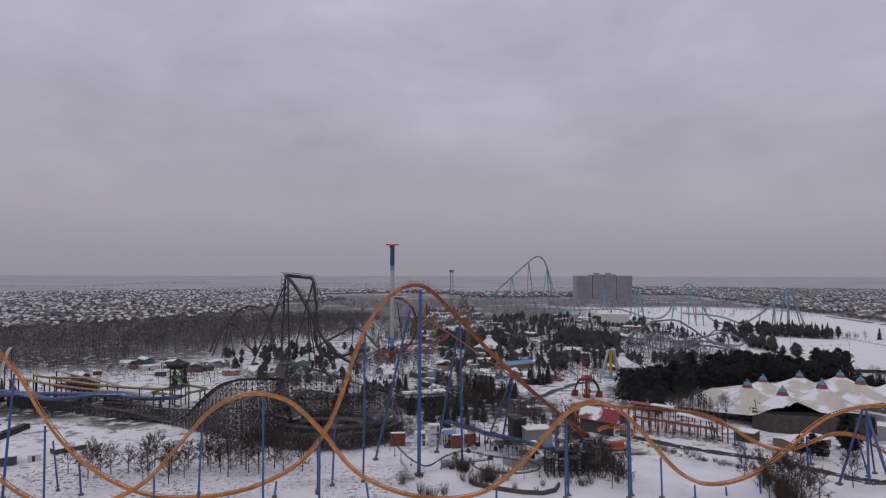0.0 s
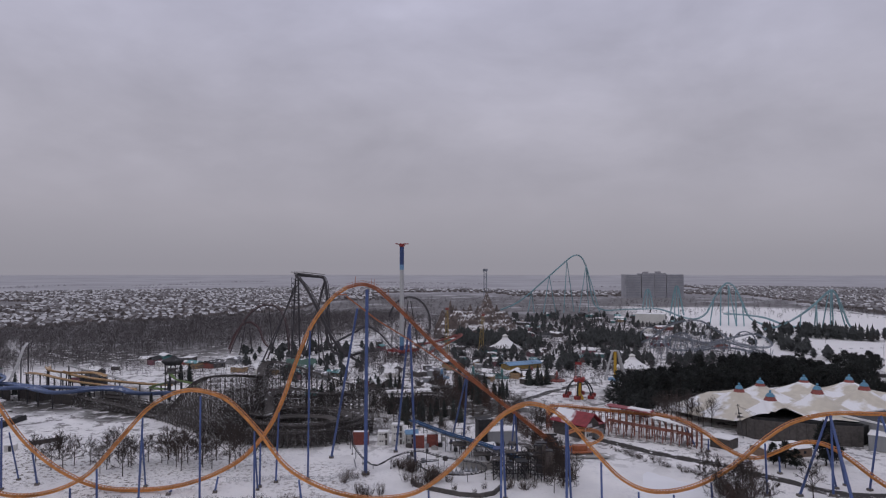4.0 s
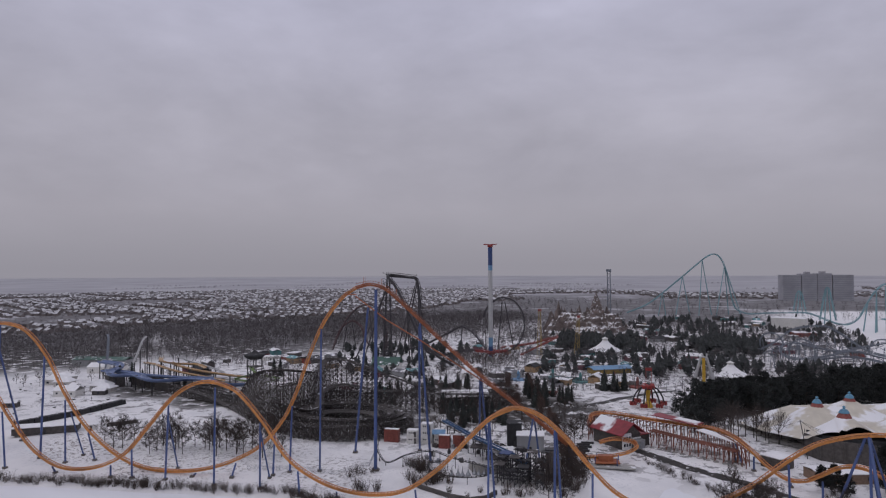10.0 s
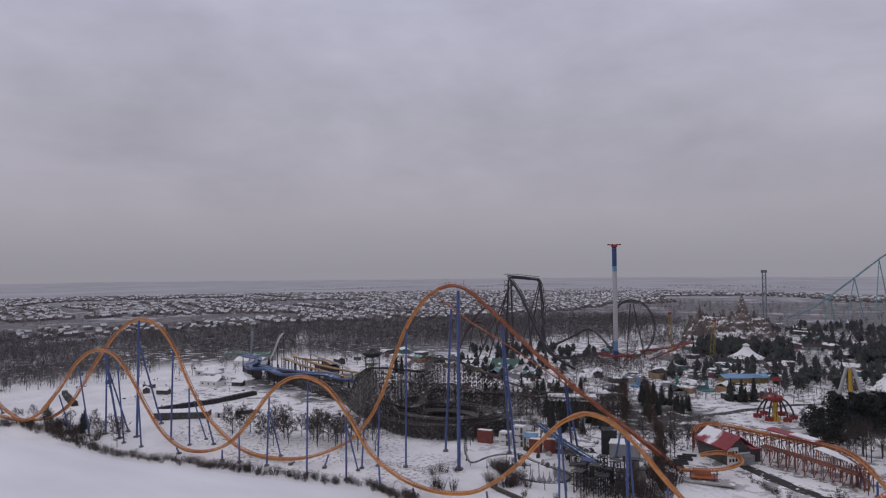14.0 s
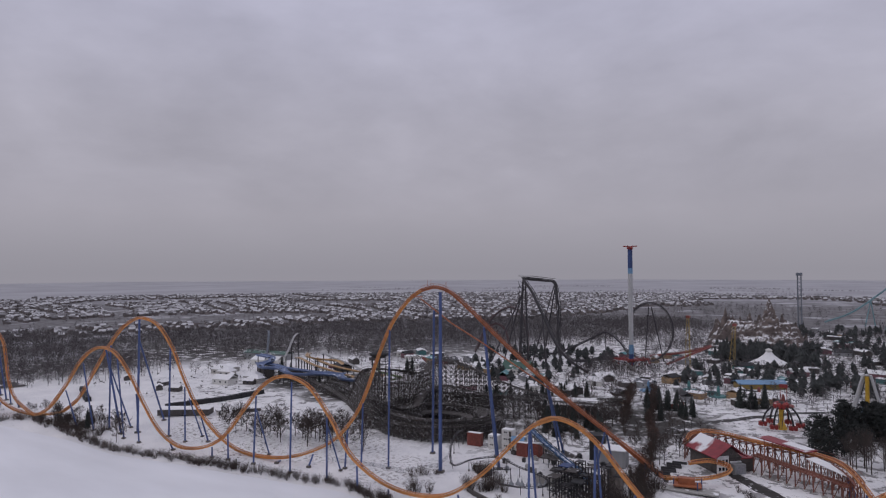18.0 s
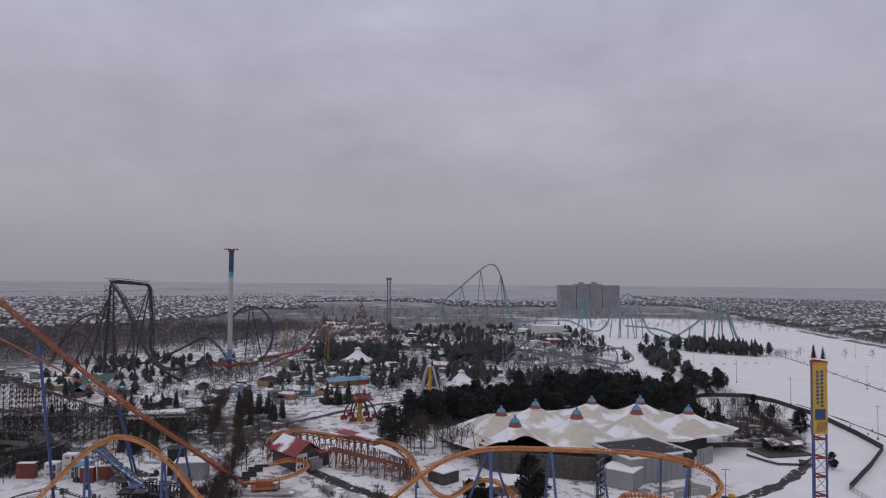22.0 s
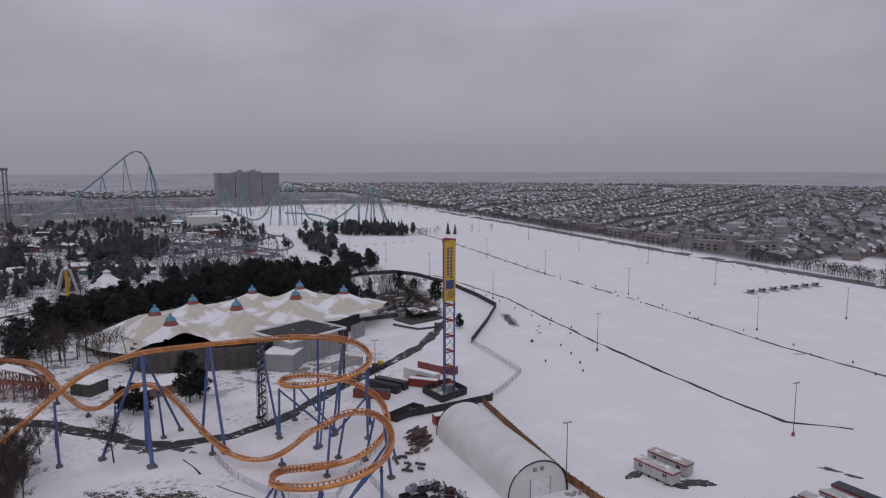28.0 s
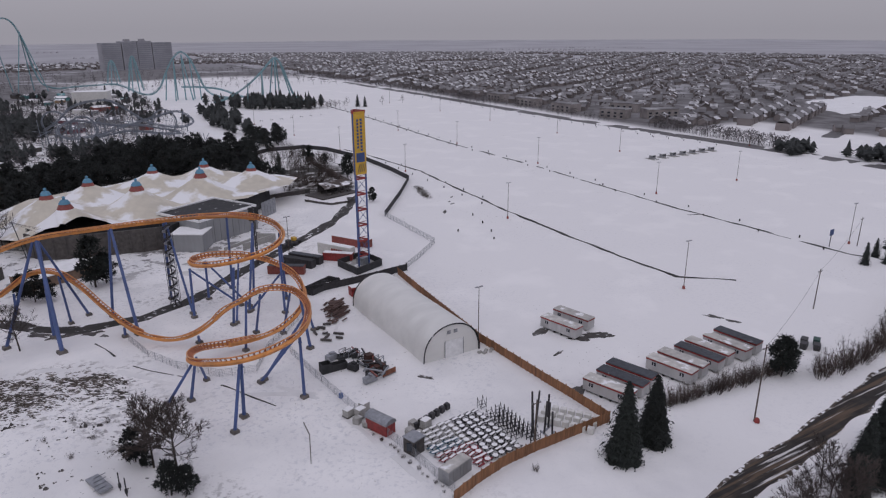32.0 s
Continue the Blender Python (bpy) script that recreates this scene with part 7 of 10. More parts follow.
# belt of pines behind the theatre
scatter(PINE, [(94, 404), (99, 388), (106, 392), (120, 384), (150, 412), (180, 434), (215, 442), (250, 428), (262, 470), (240, 506), (205, 500), (180, 482), (146, 456), (112, 424)], 185, 1.1, "belt of dark pines", gap=2.9)
scatter(PINE, [(225, 400), (250, 385), (258, 400), (250, 430), (230, 420)], 16, 0.85, "belt of dark pines", gap=3)
for x, y, s in ((264, 428, 0.9), (292, 455, 0.8), (291, 462, 0.6), (287, 443, 0.7)):
    plant(SPRUCE, x, y, s)
for x, y, s in ((276, 484, 0.9), (280, 508, 1.0), (284, 516, 1.0), (297, 524, 1.1), (270, 500, 1.1)):
    plant(PINE, x, y, s)
scatter(PINE, [(268, 508), (285, 505), (300, 515), (296, 530), (276, 530)], 8, 1.0, gap=3)
far_conifers([(270, 600), (278, 540), (288, 560), (306, 690), (284, 740)], 46, 8, 13, "evergreens by the service road", 6, 0.34)
scatter(FARBARE, [(250, 380), (285, 395), (300, 430), (285, 470), (262, 460), (250, 420)], 62, 0.9, "bare trees by the black fence", gap=2.2)
for k in range(50):
    THICKET.append((rt.uniform(250, 284), rt.uniform(370, 402), rt.uniform(0.65, 1.0)))
for k in range(46):
    u = 0.7 * k / 45
    THICKET.append((246 + 50 * u + rt.uniform(-2, 2), 396 - 70 * u * u + rt.uniform(-2, 2), rt.uniform(0.5, 0.9)))
for k in range(44):
    u = k / 43
    THICKET.append((286 - 5.5 * u + rt.uniform(-1.6, 1.6), 436 - 68 * u + rt.uniform(-1, 1), rt.uniform(0.7, 1.1)))
for x, y, s in ((283.5, 431, 1.0), (290, 424, 0.6), (276.6, 329.5, 0.62), (288, 385, 1.05)):
    plant(FINEPINE, x, y, s)
# yard and road
for x, y, s in ((232.8, 126.6, 1.12), (241.6, 127.8, 1.02), (244.6, 131, 0.66)):
    plant(FINESPRUCE, x, y, s)
for x, y, s in ((286, 130.5, 0.85), (289, 131.5, 0.7), (292, 133, 0.55)):
    plant(FINEPINE, x, y, s)
for i in range(34):
    plant(BUSH, 254 + 36 * i / 33 + rt.uniform(-0.6, 0.6), 135.2 - 3.0 * i / 33 + rt.uniform(-0.8, 0.8), rt.uniform(0.7, 1.0), "shrubs behind the trailers")
for i in range(40):
    u = i / 39
    plant(BUSH, 293 + 85 * u, 125.5 + 20 * u * u + rt.uniform(-1.5, 1.5), rt.uniform(1.0, 1.5), "shrubs along the road")
for x, y, s in ((381, 163.5, 0.62), (388, 160, 0.7), (392, 166, 0.6), (398, 158, 0.9), (405, 168, 0.8), (402, 150, 1.0), (340, 132, 0.9), (350, 134, 0.8)):
    plant(SPRUCE, x, y, s)
for x, y, s in ((258, 98, 0.7), (262, 100, 0.75), (270, 103, 0.8), (266, 98, 0.75), (276, 104, 0.8)):
    plant(FINESPRUCE, x, y, s)
for x, y in ((248, 101), (252, 99.5), (244, 99), (256, 103), (240, 97), (250, 96), (246, 95), (254, 96)):
    plant(BARE, x, y, 1.05)
plant(BUSH, 216.5, 132, 0.45)
# mid park
scatter(GROVE, [(-68, 500), (-36, 500), (-34, 528), (-66, 528)], 14, 1.1, "bare trees below the swing tower", gap=2)
scatter(SPRUCE, [(40, 430), (62, 424), (66, 440), (46, 446)], 7, 0.9, "conifers by the path", gap=2.5)
scatter(SPRUCE, [(5, 380), (28, 372), (40, 395), (18, 420), (4, 410)], 22, 0.85, "conifers along the avenue", gap=3)
scatter(GROVE, [(-25, 340), (30, 330), (45, 350), (30, 400), (5, 420), (-20, 400)], 40, 1.1, "bare trees along the avenue", gap=2.2)
scatter(SPRUCE, [(-30, 330), (0, 318), (20, 330), (0, 350), (-25, 350)], 16, 0.8, gap=3)
scatter(GROVE, [(-75, 350), (-20, 350), (-20, 470), (-80, 480)], 40, 0.9, gap=4)
scatter(SPRUCE, [(-75, 380), (-30, 360), (-30, 420), (-70, 430)], 20, 0.8, gap=4)
far_conifers([(-14, 616), (60, 600), (75, 650), (62, 700), (-24, 690)], 150, 9, 16, "dark evergreens before the rock mountain", 1)
far_conifers([(60, 480), (150, 505), (220, 525), (230, 545), (120, 560), (60, 540)], 90, 8, 13, "dark evergreens behind the pine belt", 2)
far_conifers([(-60, 700), (60, 690), (150, 720), (270, 760), (240, 1000), (-40, 1000)], 230, 6, 12, "dark evergreens and thickets of the far park", 14, 0.34)
far_conifers([(0, 470), (60, 520), (130, 560), (150, 640), (60, 610), (-20, 560)], 80, 6, 11, "dark evergreens round the rides", 15, 0.34)
far_conifers([(-130, 430), (-60, 420), (-70, 560), (-120, 640), (-200, 560)], 90, 6, 11, "dark evergreens below the dive coaster", 16, 0.36)
far_conifers([(85, 640), (145, 610), (165, 690), (120, 730)], 90, 10, 15, "dark evergreens in the middle of the park", 3, 0.3)
far_conifers([(60, 700), (280, 660), (270, 900), (-60, 950)], 130, 5, 10, "scattered evergreens in the far park", 4)
far_conifers([(300, 800), (316, 762), (345, 728), (396, 707), (404, 722), (372, 760), (330, 806)], 100, 10, 17, "grove of evergreens by the far coaster", 5, 0.27)
scatter(GROVE, [(380, 705), (425, 700), (420, 730), (385, 735)], 20, 0.8, gap=3)
for x, y in ((492, 714), (443, 703), (433, 726), (467, 712), (437, 708), (560, 671)):
    plant(SPRUCE if x in (443, 437) else GROVE, x, y, 1.0)
# water park side
for x, y, s in ((-193, 352, 1.0), (-252, 370, 1.0), (-258, 366, 1.0), (-247, 374, 0.9), (-150, 340, 0.9), (-170, 420, 1.0), (-178, 424, 1.0), (-62, 352, 1.2), (-58, 356, 1.1), (-108, 440, 1.0), (-112, 436, 1.0)):
    plant(SPRUCE, x, y, s)
scatter(GROVE, [(-330, 320), (-260, 350), (-230, 420), (-330, 420)], 24, 0.7, gap=5)
scatter(GROVE, [(-40, 290), (20, 300), (10, 330), (-40, 330)], 14, 0.65, gap=3)

brush_row(THICKET, "dark leafless thickets between the rides and inside the fence", "thicket")


def joined_grove():
    """The bare trees that stand far off between the rides, as one mesh."""
    kinds = [bare_tree_meshes(s_, 9.5, sp_, 3, 0.055, 1) for s_, sp_ in ((5, 0.95), (18, 1.1))]
    g = Geo()
    for i, (x, y, s_, a) in enumerate(GROVE):
        co, si, z0 = s_ * math.cos(a), s_ * math.sin(a), gz(x, y) - 0.1
        for slot, k in enumerate(kinds[i % 2]):
            g.cur = slot
            g.add([(x + vx * co - vy * si, y + vx * si + vy * co, z0 + vz * s_) for vx, vy, vz in k.v], k.f)
    single("bare_grove", g, [BARK, TWIG], "leafless dark trees scattered between the far rides", "bare trees", kind="stuff")


joined_grove()

# dead grass through the snow on the knoll's ridge, and rubble
GRASS = mat("dead_brown_grass", (0.085, 0.072, 0.062), 0.95, var=0.45, scale=1.5)
g = Geo()
rb = random.Random(9)
RIDGE = [(127, 219), (132, 222), (140, 217), (148, 213.5), (154, 211), (158, 203)]
for k in range(1350):
    if k < 950:
        u = rb.random() * 4.999
        i, f = int(u), u - int(u)
        x, y = RIDGE[i][0] + (RIDGE[i + 1][0] - RIDGE[i][0]) * f, RIDGE[i][1] + (RIDGE[i + 1][1] - RIDGE[i][1]) * f
        d = abs(rb.gauss(0, 5.5))
        x, y = x - d * 0.35 + rb.gauss(0, 0.5), y - d + rb.gauss(0, 0.6)
    else:
        x, y = rb.gauss(133, 6), rb.gauss(206, 5)
    if noise.noise((x * 0.5 + y * 0.25, y * 0.18, 2.0)) < -0.22:
        continue
    z, a = gz(x, y), rb.uniform(-0.5, 0.5) - 0.6
    for q in range(3):
        w, L, h = rb.uniform(0.06, 0.14), rb.uniform(0.25, 0.8), rb.uniform(0.06, 0.2)
        p, o = Vector((x + rb.gauss(0, 0.3), y + rb.gauss(0, 0.3), z)), Vector((math.cos(a), math.sin(a), 0)) * L
        n_ = Vector((-math.sin(a), math.cos(a), 0)) * w
        g.add([tuple(p - o), tuple(p + n_), tuple(p + o), tuple(p - n_), tuple(p + Vector((0, 0, h)))], [(0, 1, 4), (1, 2, 4), (2, 3, 4), (3, 0, 4)])
for k in range(520):
    u = rb.random()
    x, y = 309.5 - 7 * u + rb.gauss(0, 1.1), 346 - 22 * u + rb.gauss(0, 2)
    a = 0.9 + rb.gauss(0, 0.25)
    p, o, n_ = Vector((x, y, gz(x, y))), Vector((math.cos(a), math.sin(a), 0)) * rb.uniform(0.8, 2.0), Vector((-math.sin(a), math.cos(a), 0)) * rb.uniform(0.04, 0.08)
    g.add([tuple(p - o), tuple(p + n_), tuple(p + o), tuple(p - n_), tuple(p + Vector((0, 0, 0.15)))], [(0, 1, 4), (1, 2, 4), (2, 3, 4), (3, 0, 4)])
single("knoll_grass", g, GRASS, "dead brown grass poking through the snow on the slopes", "grass", kind="stuff")
g = Geo()
rb = random.Random(5)
for k in range(210):
    x, y = (rb.gauss(147, 6), rb.gauss(180, 9)) if k < 110 else (rb.gauss(142, 9), rb.gauss(203, 6))
    r, z = rb.uniform(0.08, 0.28) * (2.2 if k % 17 == 0 else 1), gz(x, y)
    for q in range(3):
        g.lathe((x + rb.gauss(0, r), y + rb.gauss(0, r * 0.6), z - 0.1), [(r * rb.uniform(0.5, 1), 0), (r * rb.uniform(0.4, 0.8), r * 0.5), (r * 0.2, r * rb.uniform(0.6, 1.1))], 5)
single("rubble", g, THAW, "dark clods and stones on the snowy knoll", "rubble", kind="stuff")


# ---------------------------------------------------------------- wooden coaster
LATTICE = mat("snow_dusted_trestle_timber", (0.085, 0.076, 0.072), 0.85, var=0.4, scale=1.6, rand=0.25, snow=0.56, patch=0.9)


def wooden_coaster():
    w = thing("wooden_coaster", (-60, 305, 0), "dark weathered wooden coaster on dense timber trestles", "roller coaster")

    def run(pts, bay=2.9, width=2.8, levels=2.5, deck=1.1):
        P = spline(pts, bay)
        T, S, U = rail_frames(P, 0.35)
        part("running_track", swept(P, S, U, 0, 0, [(-deck, -0.28), (deck, -0.28), (deck, 0.0), (0.75, 0.0), (0.75, 0.14), (0.55, 0.14), (0.55, 0.0), (-0.55, 0.0), (-0.55, 0.14), (-0.75, 0.14), (-0.75, 0.0), (-deck, 0.0)]), TIMBER if deck > 2 else TIMBERTOP, w, "laminated timber running track")
        for s in (-1, 1):
            part("handrail", swept(P, S, U, s * (width / 2 + 0.5), 0.95, [(-0.07, -0.07), (0.07, -0.07), (0.07, 0.07), (-0.07, 0.07)]), TIMBER, w)
            part("catwalk", swept(P, S, U, s * (width / 2 + 0.15), 0.0, [(-0.35, -0.06), (0.35, -0.06), (0.35, 0.06), (-0.35, 0.06)]), TIMBERTOP, w)
        lev, g = Geo(), Geo()
        for i in range(len(P)):
            p, s3 = P[i], S[i]
            side = np.array((s3[0], s3[1], 0))
            side /= max(1e-6, np.linalg.norm(side))
            h = p[2]
            base = gz(p[0], p[1])
            for k in (-1, 1):
                top, foot = p + side * k * (width / 2), p + side * k * (width / 2 + 0.07 * h)
                g.beam((foot[0], foot[1], base), (top[0], top[1], h), 0.25)
                g.beam((top[0], top[1], h), (top[0] + side[0] * k * 0.5, top[1] + side[1] * k * 0.5, h + 1.0), 0.12)
            n = int((h - base) / levels)
            for q in range(n + 1):
                z = base + q * levels
                sp = width / 2 + 0.07 * (h - z)
                a, b = p + side * sp, p - side * sp
                g.beam((a[0], a[1], z + 0.3), (b[0], b[1], z + 0.3), 0.18)
                if q < n:
                    z2 = z + levels
                    sp2 = width / 2 + 0.07 * (h - z2)
                    c, d = p + side * sp2, p - side * sp2
                    g.beam((a[0], a[1], z), (d[0], d[1], z2), 0.15)
                    g.beam((b[0], b[1], z), (c[0], c[1], z2), 0.15)
            if i:
                o = P[i - 1]
                so = np.array((S[i - 1][0], S[i - 1][1], 0))
                so /= max(1e-6, np.linalg.norm(so))
                m = int((min(h, o[2]) - base) / levels)
                for q in range(m + 1):
                    z = base + (q + 0.4) * levels
                    for k in (-1, 1):
                        a, b = p + side * k * (width / 2 + 0.07 * (h - z)), o + so * k * (width / 2 + 0.07 * (o[2] - z))
                        lev.beam((a[0], a[1], z), (b[0], b[1], z), 0.17)
                        if q < m:
                            lev.beam((a[0], a[1], z), (b[0], b[1], z + levels), 0.15)
                            lev.beam((b[0], b[1], z), (a[0], a[1], z + levels), 0.15)
        part("trestle_work", g, LATTICE, w, "close-set timber trestle bents", kind="stuff")
        part("ledger_lattice", lev, LATTICE, w, "joined longitudinal ledgers and braces", kind="stuff")

    # the helix drum
    ring = []
    for k in range(18):
        t = math.radians(150 + k * 24)
        ring.append((-57 + 27 * math.cos(t), 304 + 23 * math.sin(t), 9.5 - 0.30 * k))
    run(ring, deck=1.3)
    outer = []
    for k in range(13):
        t = math.radians(175 + k * 17)
        outer.append((-57 + 31 * math.cos(t), 304 + 26.5 * math.sin(t), 4.2 + 0.25 * k))
    run(outer, deck=1.3)
    inner = []
    for k in range(14):
        t = math.radians(100 + k * 25)
        inner.append((-57 + 21.5 * math.cos(t), 304 + 18 * math.sin(t), 7.6 - 0.1 * k))
    run(inner, deck=1.5)
    # low inner loops of the helix, close together on short posts
    for rx, ry_, z in ((15.0, 12.2, 4.6),):
        P = spline([(-57 + rx * math.cos(math.radians(q * 20)), 304 + ry_ * math.sin(math.radians(q * 20)), z + 0.2 * math.sin(q)) for q in range(19)], 1.6)
        T, S, U = rail_frames(P, 0.35)
        part("running_track", swept(P, S, U, 0, 0, [(-1.5, -0.28), (1.5, -0.28), (1.5, 0.0), (0.75, 0.0), (0.75, 0.14), (0.55, 0.14), (0.55, 0.0), (-0.55, 0.0), (-0.55, 0.14), (-0.75, 0.14), (-0.75, 0.0), (-1.5, 0.0)]), TIMBER, w, "dark timber helix track")
        for s_ in (-1, 1):
            part("handrail", swept(P, S, U, s_ * 2.5, 0.9, [(-0.06, -0.06), (0.06, -0.06), (0.06, 0.06), (-0.06, 0.06)]), TIMBER, w)
        g = Geo()
        for q in range(0, len(P), 2):
            for s_ in (-1.8, 1.8):
                e = P[q] + S[q] * s_
                g.beam((e[0], e[1], 0), (e[0], e[1], P[q][2]), 0.24)
        part("helix_framing", g, LATTICE, w, "close-set helix posts", kind="stuff")
    # the long run: out of the dip, up the near hill, round its top and over the hump behind
    run([(-196, 344, 6), (-180, 338, 4.6), (-162, 332, 3.6), (-148, 327, 2.0), (-136, 320.5, 1.4), (-127, 315, 5), (-117, 308.5, 13.5), (-107, 302, 21.2), (-98, 297.4, 25), (-90, 297, 25.8), (-84, 303, 25), (-82, 314, 22.6), (-85, 326, 21.4), (-88, 335, 23.6),
         (-88.6, 343, 25.2), (-83, 350, 24.2), (-72, 354, 20.6), (-59, 357, 15.6), (-46, 360, 11.4), (-33, 363, 8.8), (-14, 369, 8.2), (6, 378, 9)])
    # return runs, lower
    run([(-186, 352, 4), (-165, 342, 5.2), (-144, 332, 5), (-128, 324, 6), (-114, 312, 9), (-104, 303, 13), (-97, 310, 15.5), (-92, 322, 15), (-80, 328, 12), (-64, 332, 10), (-48, 338, 11), (-30, 347, 9.5), (-12, 358, 8), (4, 368, 7)])
    run([(-92, 300, 11), (-88, 290, 13), (-78, 284, 12.5), (-70, 290, 9), (-72, 304, 9), (-78, 320, 13), (-72, 330, 14.5), (-58, 334, 12), (-44, 340, 10)])
    gable_house("coaster_shed", (-18, 366), (24, 13), 6.0, 2.6, 0.45, TIMBER, SNOWROOF, "dark timber coaster station with a snowy roof")


wooden_coaster()


# ---------------------------------------------------------------- water park
def flume(parent, pts, m, width=1.6, posts=5, name="flume"):
    P = spline(pts, 2.0)
    T, S, U = rail_frames(P, 0.25)
    sh = [(width * math.cos(a), width * 0.75 * math.sin(a)) for a in [math.pi + math.pi * i / 8 for i in range(9)]]
    shape = sh + [(x * 0.86, y * 0.82) for x, y in reversed(sh)]
    part(name, swept(P, S, U, 0, 0.6, shape), m, parent, smooth=False)
    for i in range(0, len(P), posts):
        g = Geo()
        z = gz(P[i][0], P[i][1])
        g.tube((P[i][0], P[i][1], z), (P[i][0], P[i][1], P[i][2] - 0.3), 0.38, 7)
        g.beam(P[i] - S[i] * 1.8 - U[i] * 0.6, P[i] + S[i] * 1.8 - U[i] * 0.6, 0.3)
        part("post", g, DARK, parent)


slides = thing("water_slides", (-200, 340, 0), "winding blue and tan water slides on dark posts", "water slide")
flume(slides, [(-282, 372, 12), (-268, 372, 11), (-254, 362, 10.6), (-248, 348, 10), (-238, 341, 9.6), (-226, 346, 9.4), (-214, 340, 9.2), (-203, 336, 9), (-194, 341, 8.8), (-186, 350, 8.6), (-176, 352, 8.2), (-166, 347, 7.6), (-156, 349, 7), (-148, 356, 6.2)], FLUME, 2.6, 6)
flume(slides, [(-262, 356, 9), (-244, 356, 8.8), (-228, 353, 8.4), (-212, 354, 8), (-196, 356, 7.6), (-180, 362, 7.2)], FLUME, 2.2, 6)
flume(slides, [(-236, 388, 11), (-222, 380, 10.2), (-206, 376, 9), (-190, 374, 8), (-172, 374, 7), (-158, 376, 6.2)], FLUMEY, 1.5, 6)
flume(slides, [(-250, 395, 13), (-240, 384, 12), (-228, 384, 11), (-216, 390, 10), (-206, 386, 9)], FLUMEY, 1.5, 6)
tower = thing("slide_tower", (-151, 364, 0), "open slide tower with a snowy hipped roof", "slide tower")
for dx, dy in ((-3, -3), (3, -3), (3, 3), (-3, 3)):
    g = Geo()
    g.tube((-151 + dx, 364 + dy, 0), (-151 + dx, 364 + dy, 20), 0.3, 6)
    part("leg", g, DARK, tower)
for z in (5, 10, 15.5):
    box_part("platform", (-151, 364, z), (7.4, 7.4, 0.4), TIMBER, tower)
for k in range(7):
    g = Geo()
    s = 1 if k % 2 else -1
    g.beam((-151 - 3 * s, 360.4, k * 2.4), (-151 + 3 * s, 360.4, k * 2.4 + 2.4), 1.0, 0.25)
    part("stair_flight", g, DARK, tower)
g = Geo()
g.lathe((-151, 364, 20), [(4.2, 0), (6.4, 2.2), (6.2, 2.8), (2.4, 4.0), (0.6, 5.2)], 8)
part("roof", g, BLACK, tower, "dark hipped roof with snow")
flume(slides, [(-151, 360, 15.5), (-145, 356, 13), (-139, 360, 10.5), (-137, 368, 8), (-143, 374, 6), (-151, 374, 4)], FLUMEG, 1.1, 5)
flume(slides, [(-154, 364, 10), (-161, 360, 8), (-165, 366, 6), (-161, 374, 4)], FLUMEG, 1.1, 5)
flume(slides, [(-238, 398, 13), (-228, 396, 11), (-214, 400, 7), (-200, 398, 4)], TOWERW, 1.1, 5)
flume(slides, [(-306, 401, 26.6), (-303, 399, 25), (-299.6, 395.6, 16), (-296, 391, 6), (-292, 386, 2)], GREYTRACK, 0.9, 5)
flume(slides, [(-312, 404, 3), (-306, 398, 8), (-298, 396, 9), (-292, 390, 7), (-286, 382, 4)], TOWERW, 1.3, 4)
flume(slides, [(-264, 396, 27), (-263.4, 392, 25), (-262, 384, 14), (-260.6, 376, 6), (-259, 368, 2)], TOWERW, 0.9, 5)
flume(slides, [(-262, 392, 9), (-246, 384, 9.6), (-230, 376, 9), (-212, 370, 8), (-192, 366, 7), (-172, 362, 6)], FLUMEY, 1.3, 4)
# dark pump houses and timber framing under the slides
for c, size, h in (((-232, 362), (20, 8), 6.0), ((-206, 352), (16, 7), 5.0), ((-248, 352), (10, 8), 7.0), ((-180, 358), (12, 6), 4.4)):
    flat_hut("slide_undercroft", c, size, h, -0.25, TIMBER, "dark timber plant room under the water slides", TIMBERTOP, "plant rooms")
gable_house("bath_house", (-250, 320), (14, 9), 3.4, 2.6, 0.2, BLANK, SNOWROOF, "pale bath house with a snowy hipped roof")
gable_house("snack_bar", (-300, 396), (24, 12), 4.4, 2.4, 0.3, BLANK, SNOWROOF, "pale snack bar with a snowy roof")
gable_house("long_pavilion", (-330, 420), (44, 12), 5, 1.8, 0.2, CLAD, mat("green_metal_roof", (0.07, 0.14, 0.11), 0.6, snow=0.4), "long green-roofed pavilion with snow")
gable_house("tiki_house", (-112, 470), (20, 14), 4, 5, 0.2, BLANK, mat("green_hip_roof", (0.05, 0.11, 0.085), 0.6, snow=0.42), "pavilion with a tall green roof and snow")
gable_house("tiki_house", (-136, 462), (14, 10), 4, 3.4, 0.4, BLANK, SNOWROOF, "cream pavilion with a snowy roof")
flat_hut("pool_building", (-176, 244), (26, 8), 3.0, 0.66, BLOCK, "long low pool building with a snow-covered roof")
flat_hut("bank_store", (-154.5, 267), (11.5, 6), 2.2, 0.83, BLOCK, "low brown store built into the snowy bank")
flat_hut("bank_hut", (-160, 254), (4, 3), 2.4, 0.4, BLANK, "small pale hut on the snowy bank")
rr = random.Random(5)
for k in range(7):
    x, y = -320 + rr.uniform(0, 90), 270 + rr.uniform(0, 90)
    t = gable_house("cabana", (x, y), (5 + rr.random() * 3, 4), 2.5, 1.4, rr.uniform(0, 3), TIMBER, SNOWROOF, "small cabana with a snowy roof in the water park", "cabanas", 1)
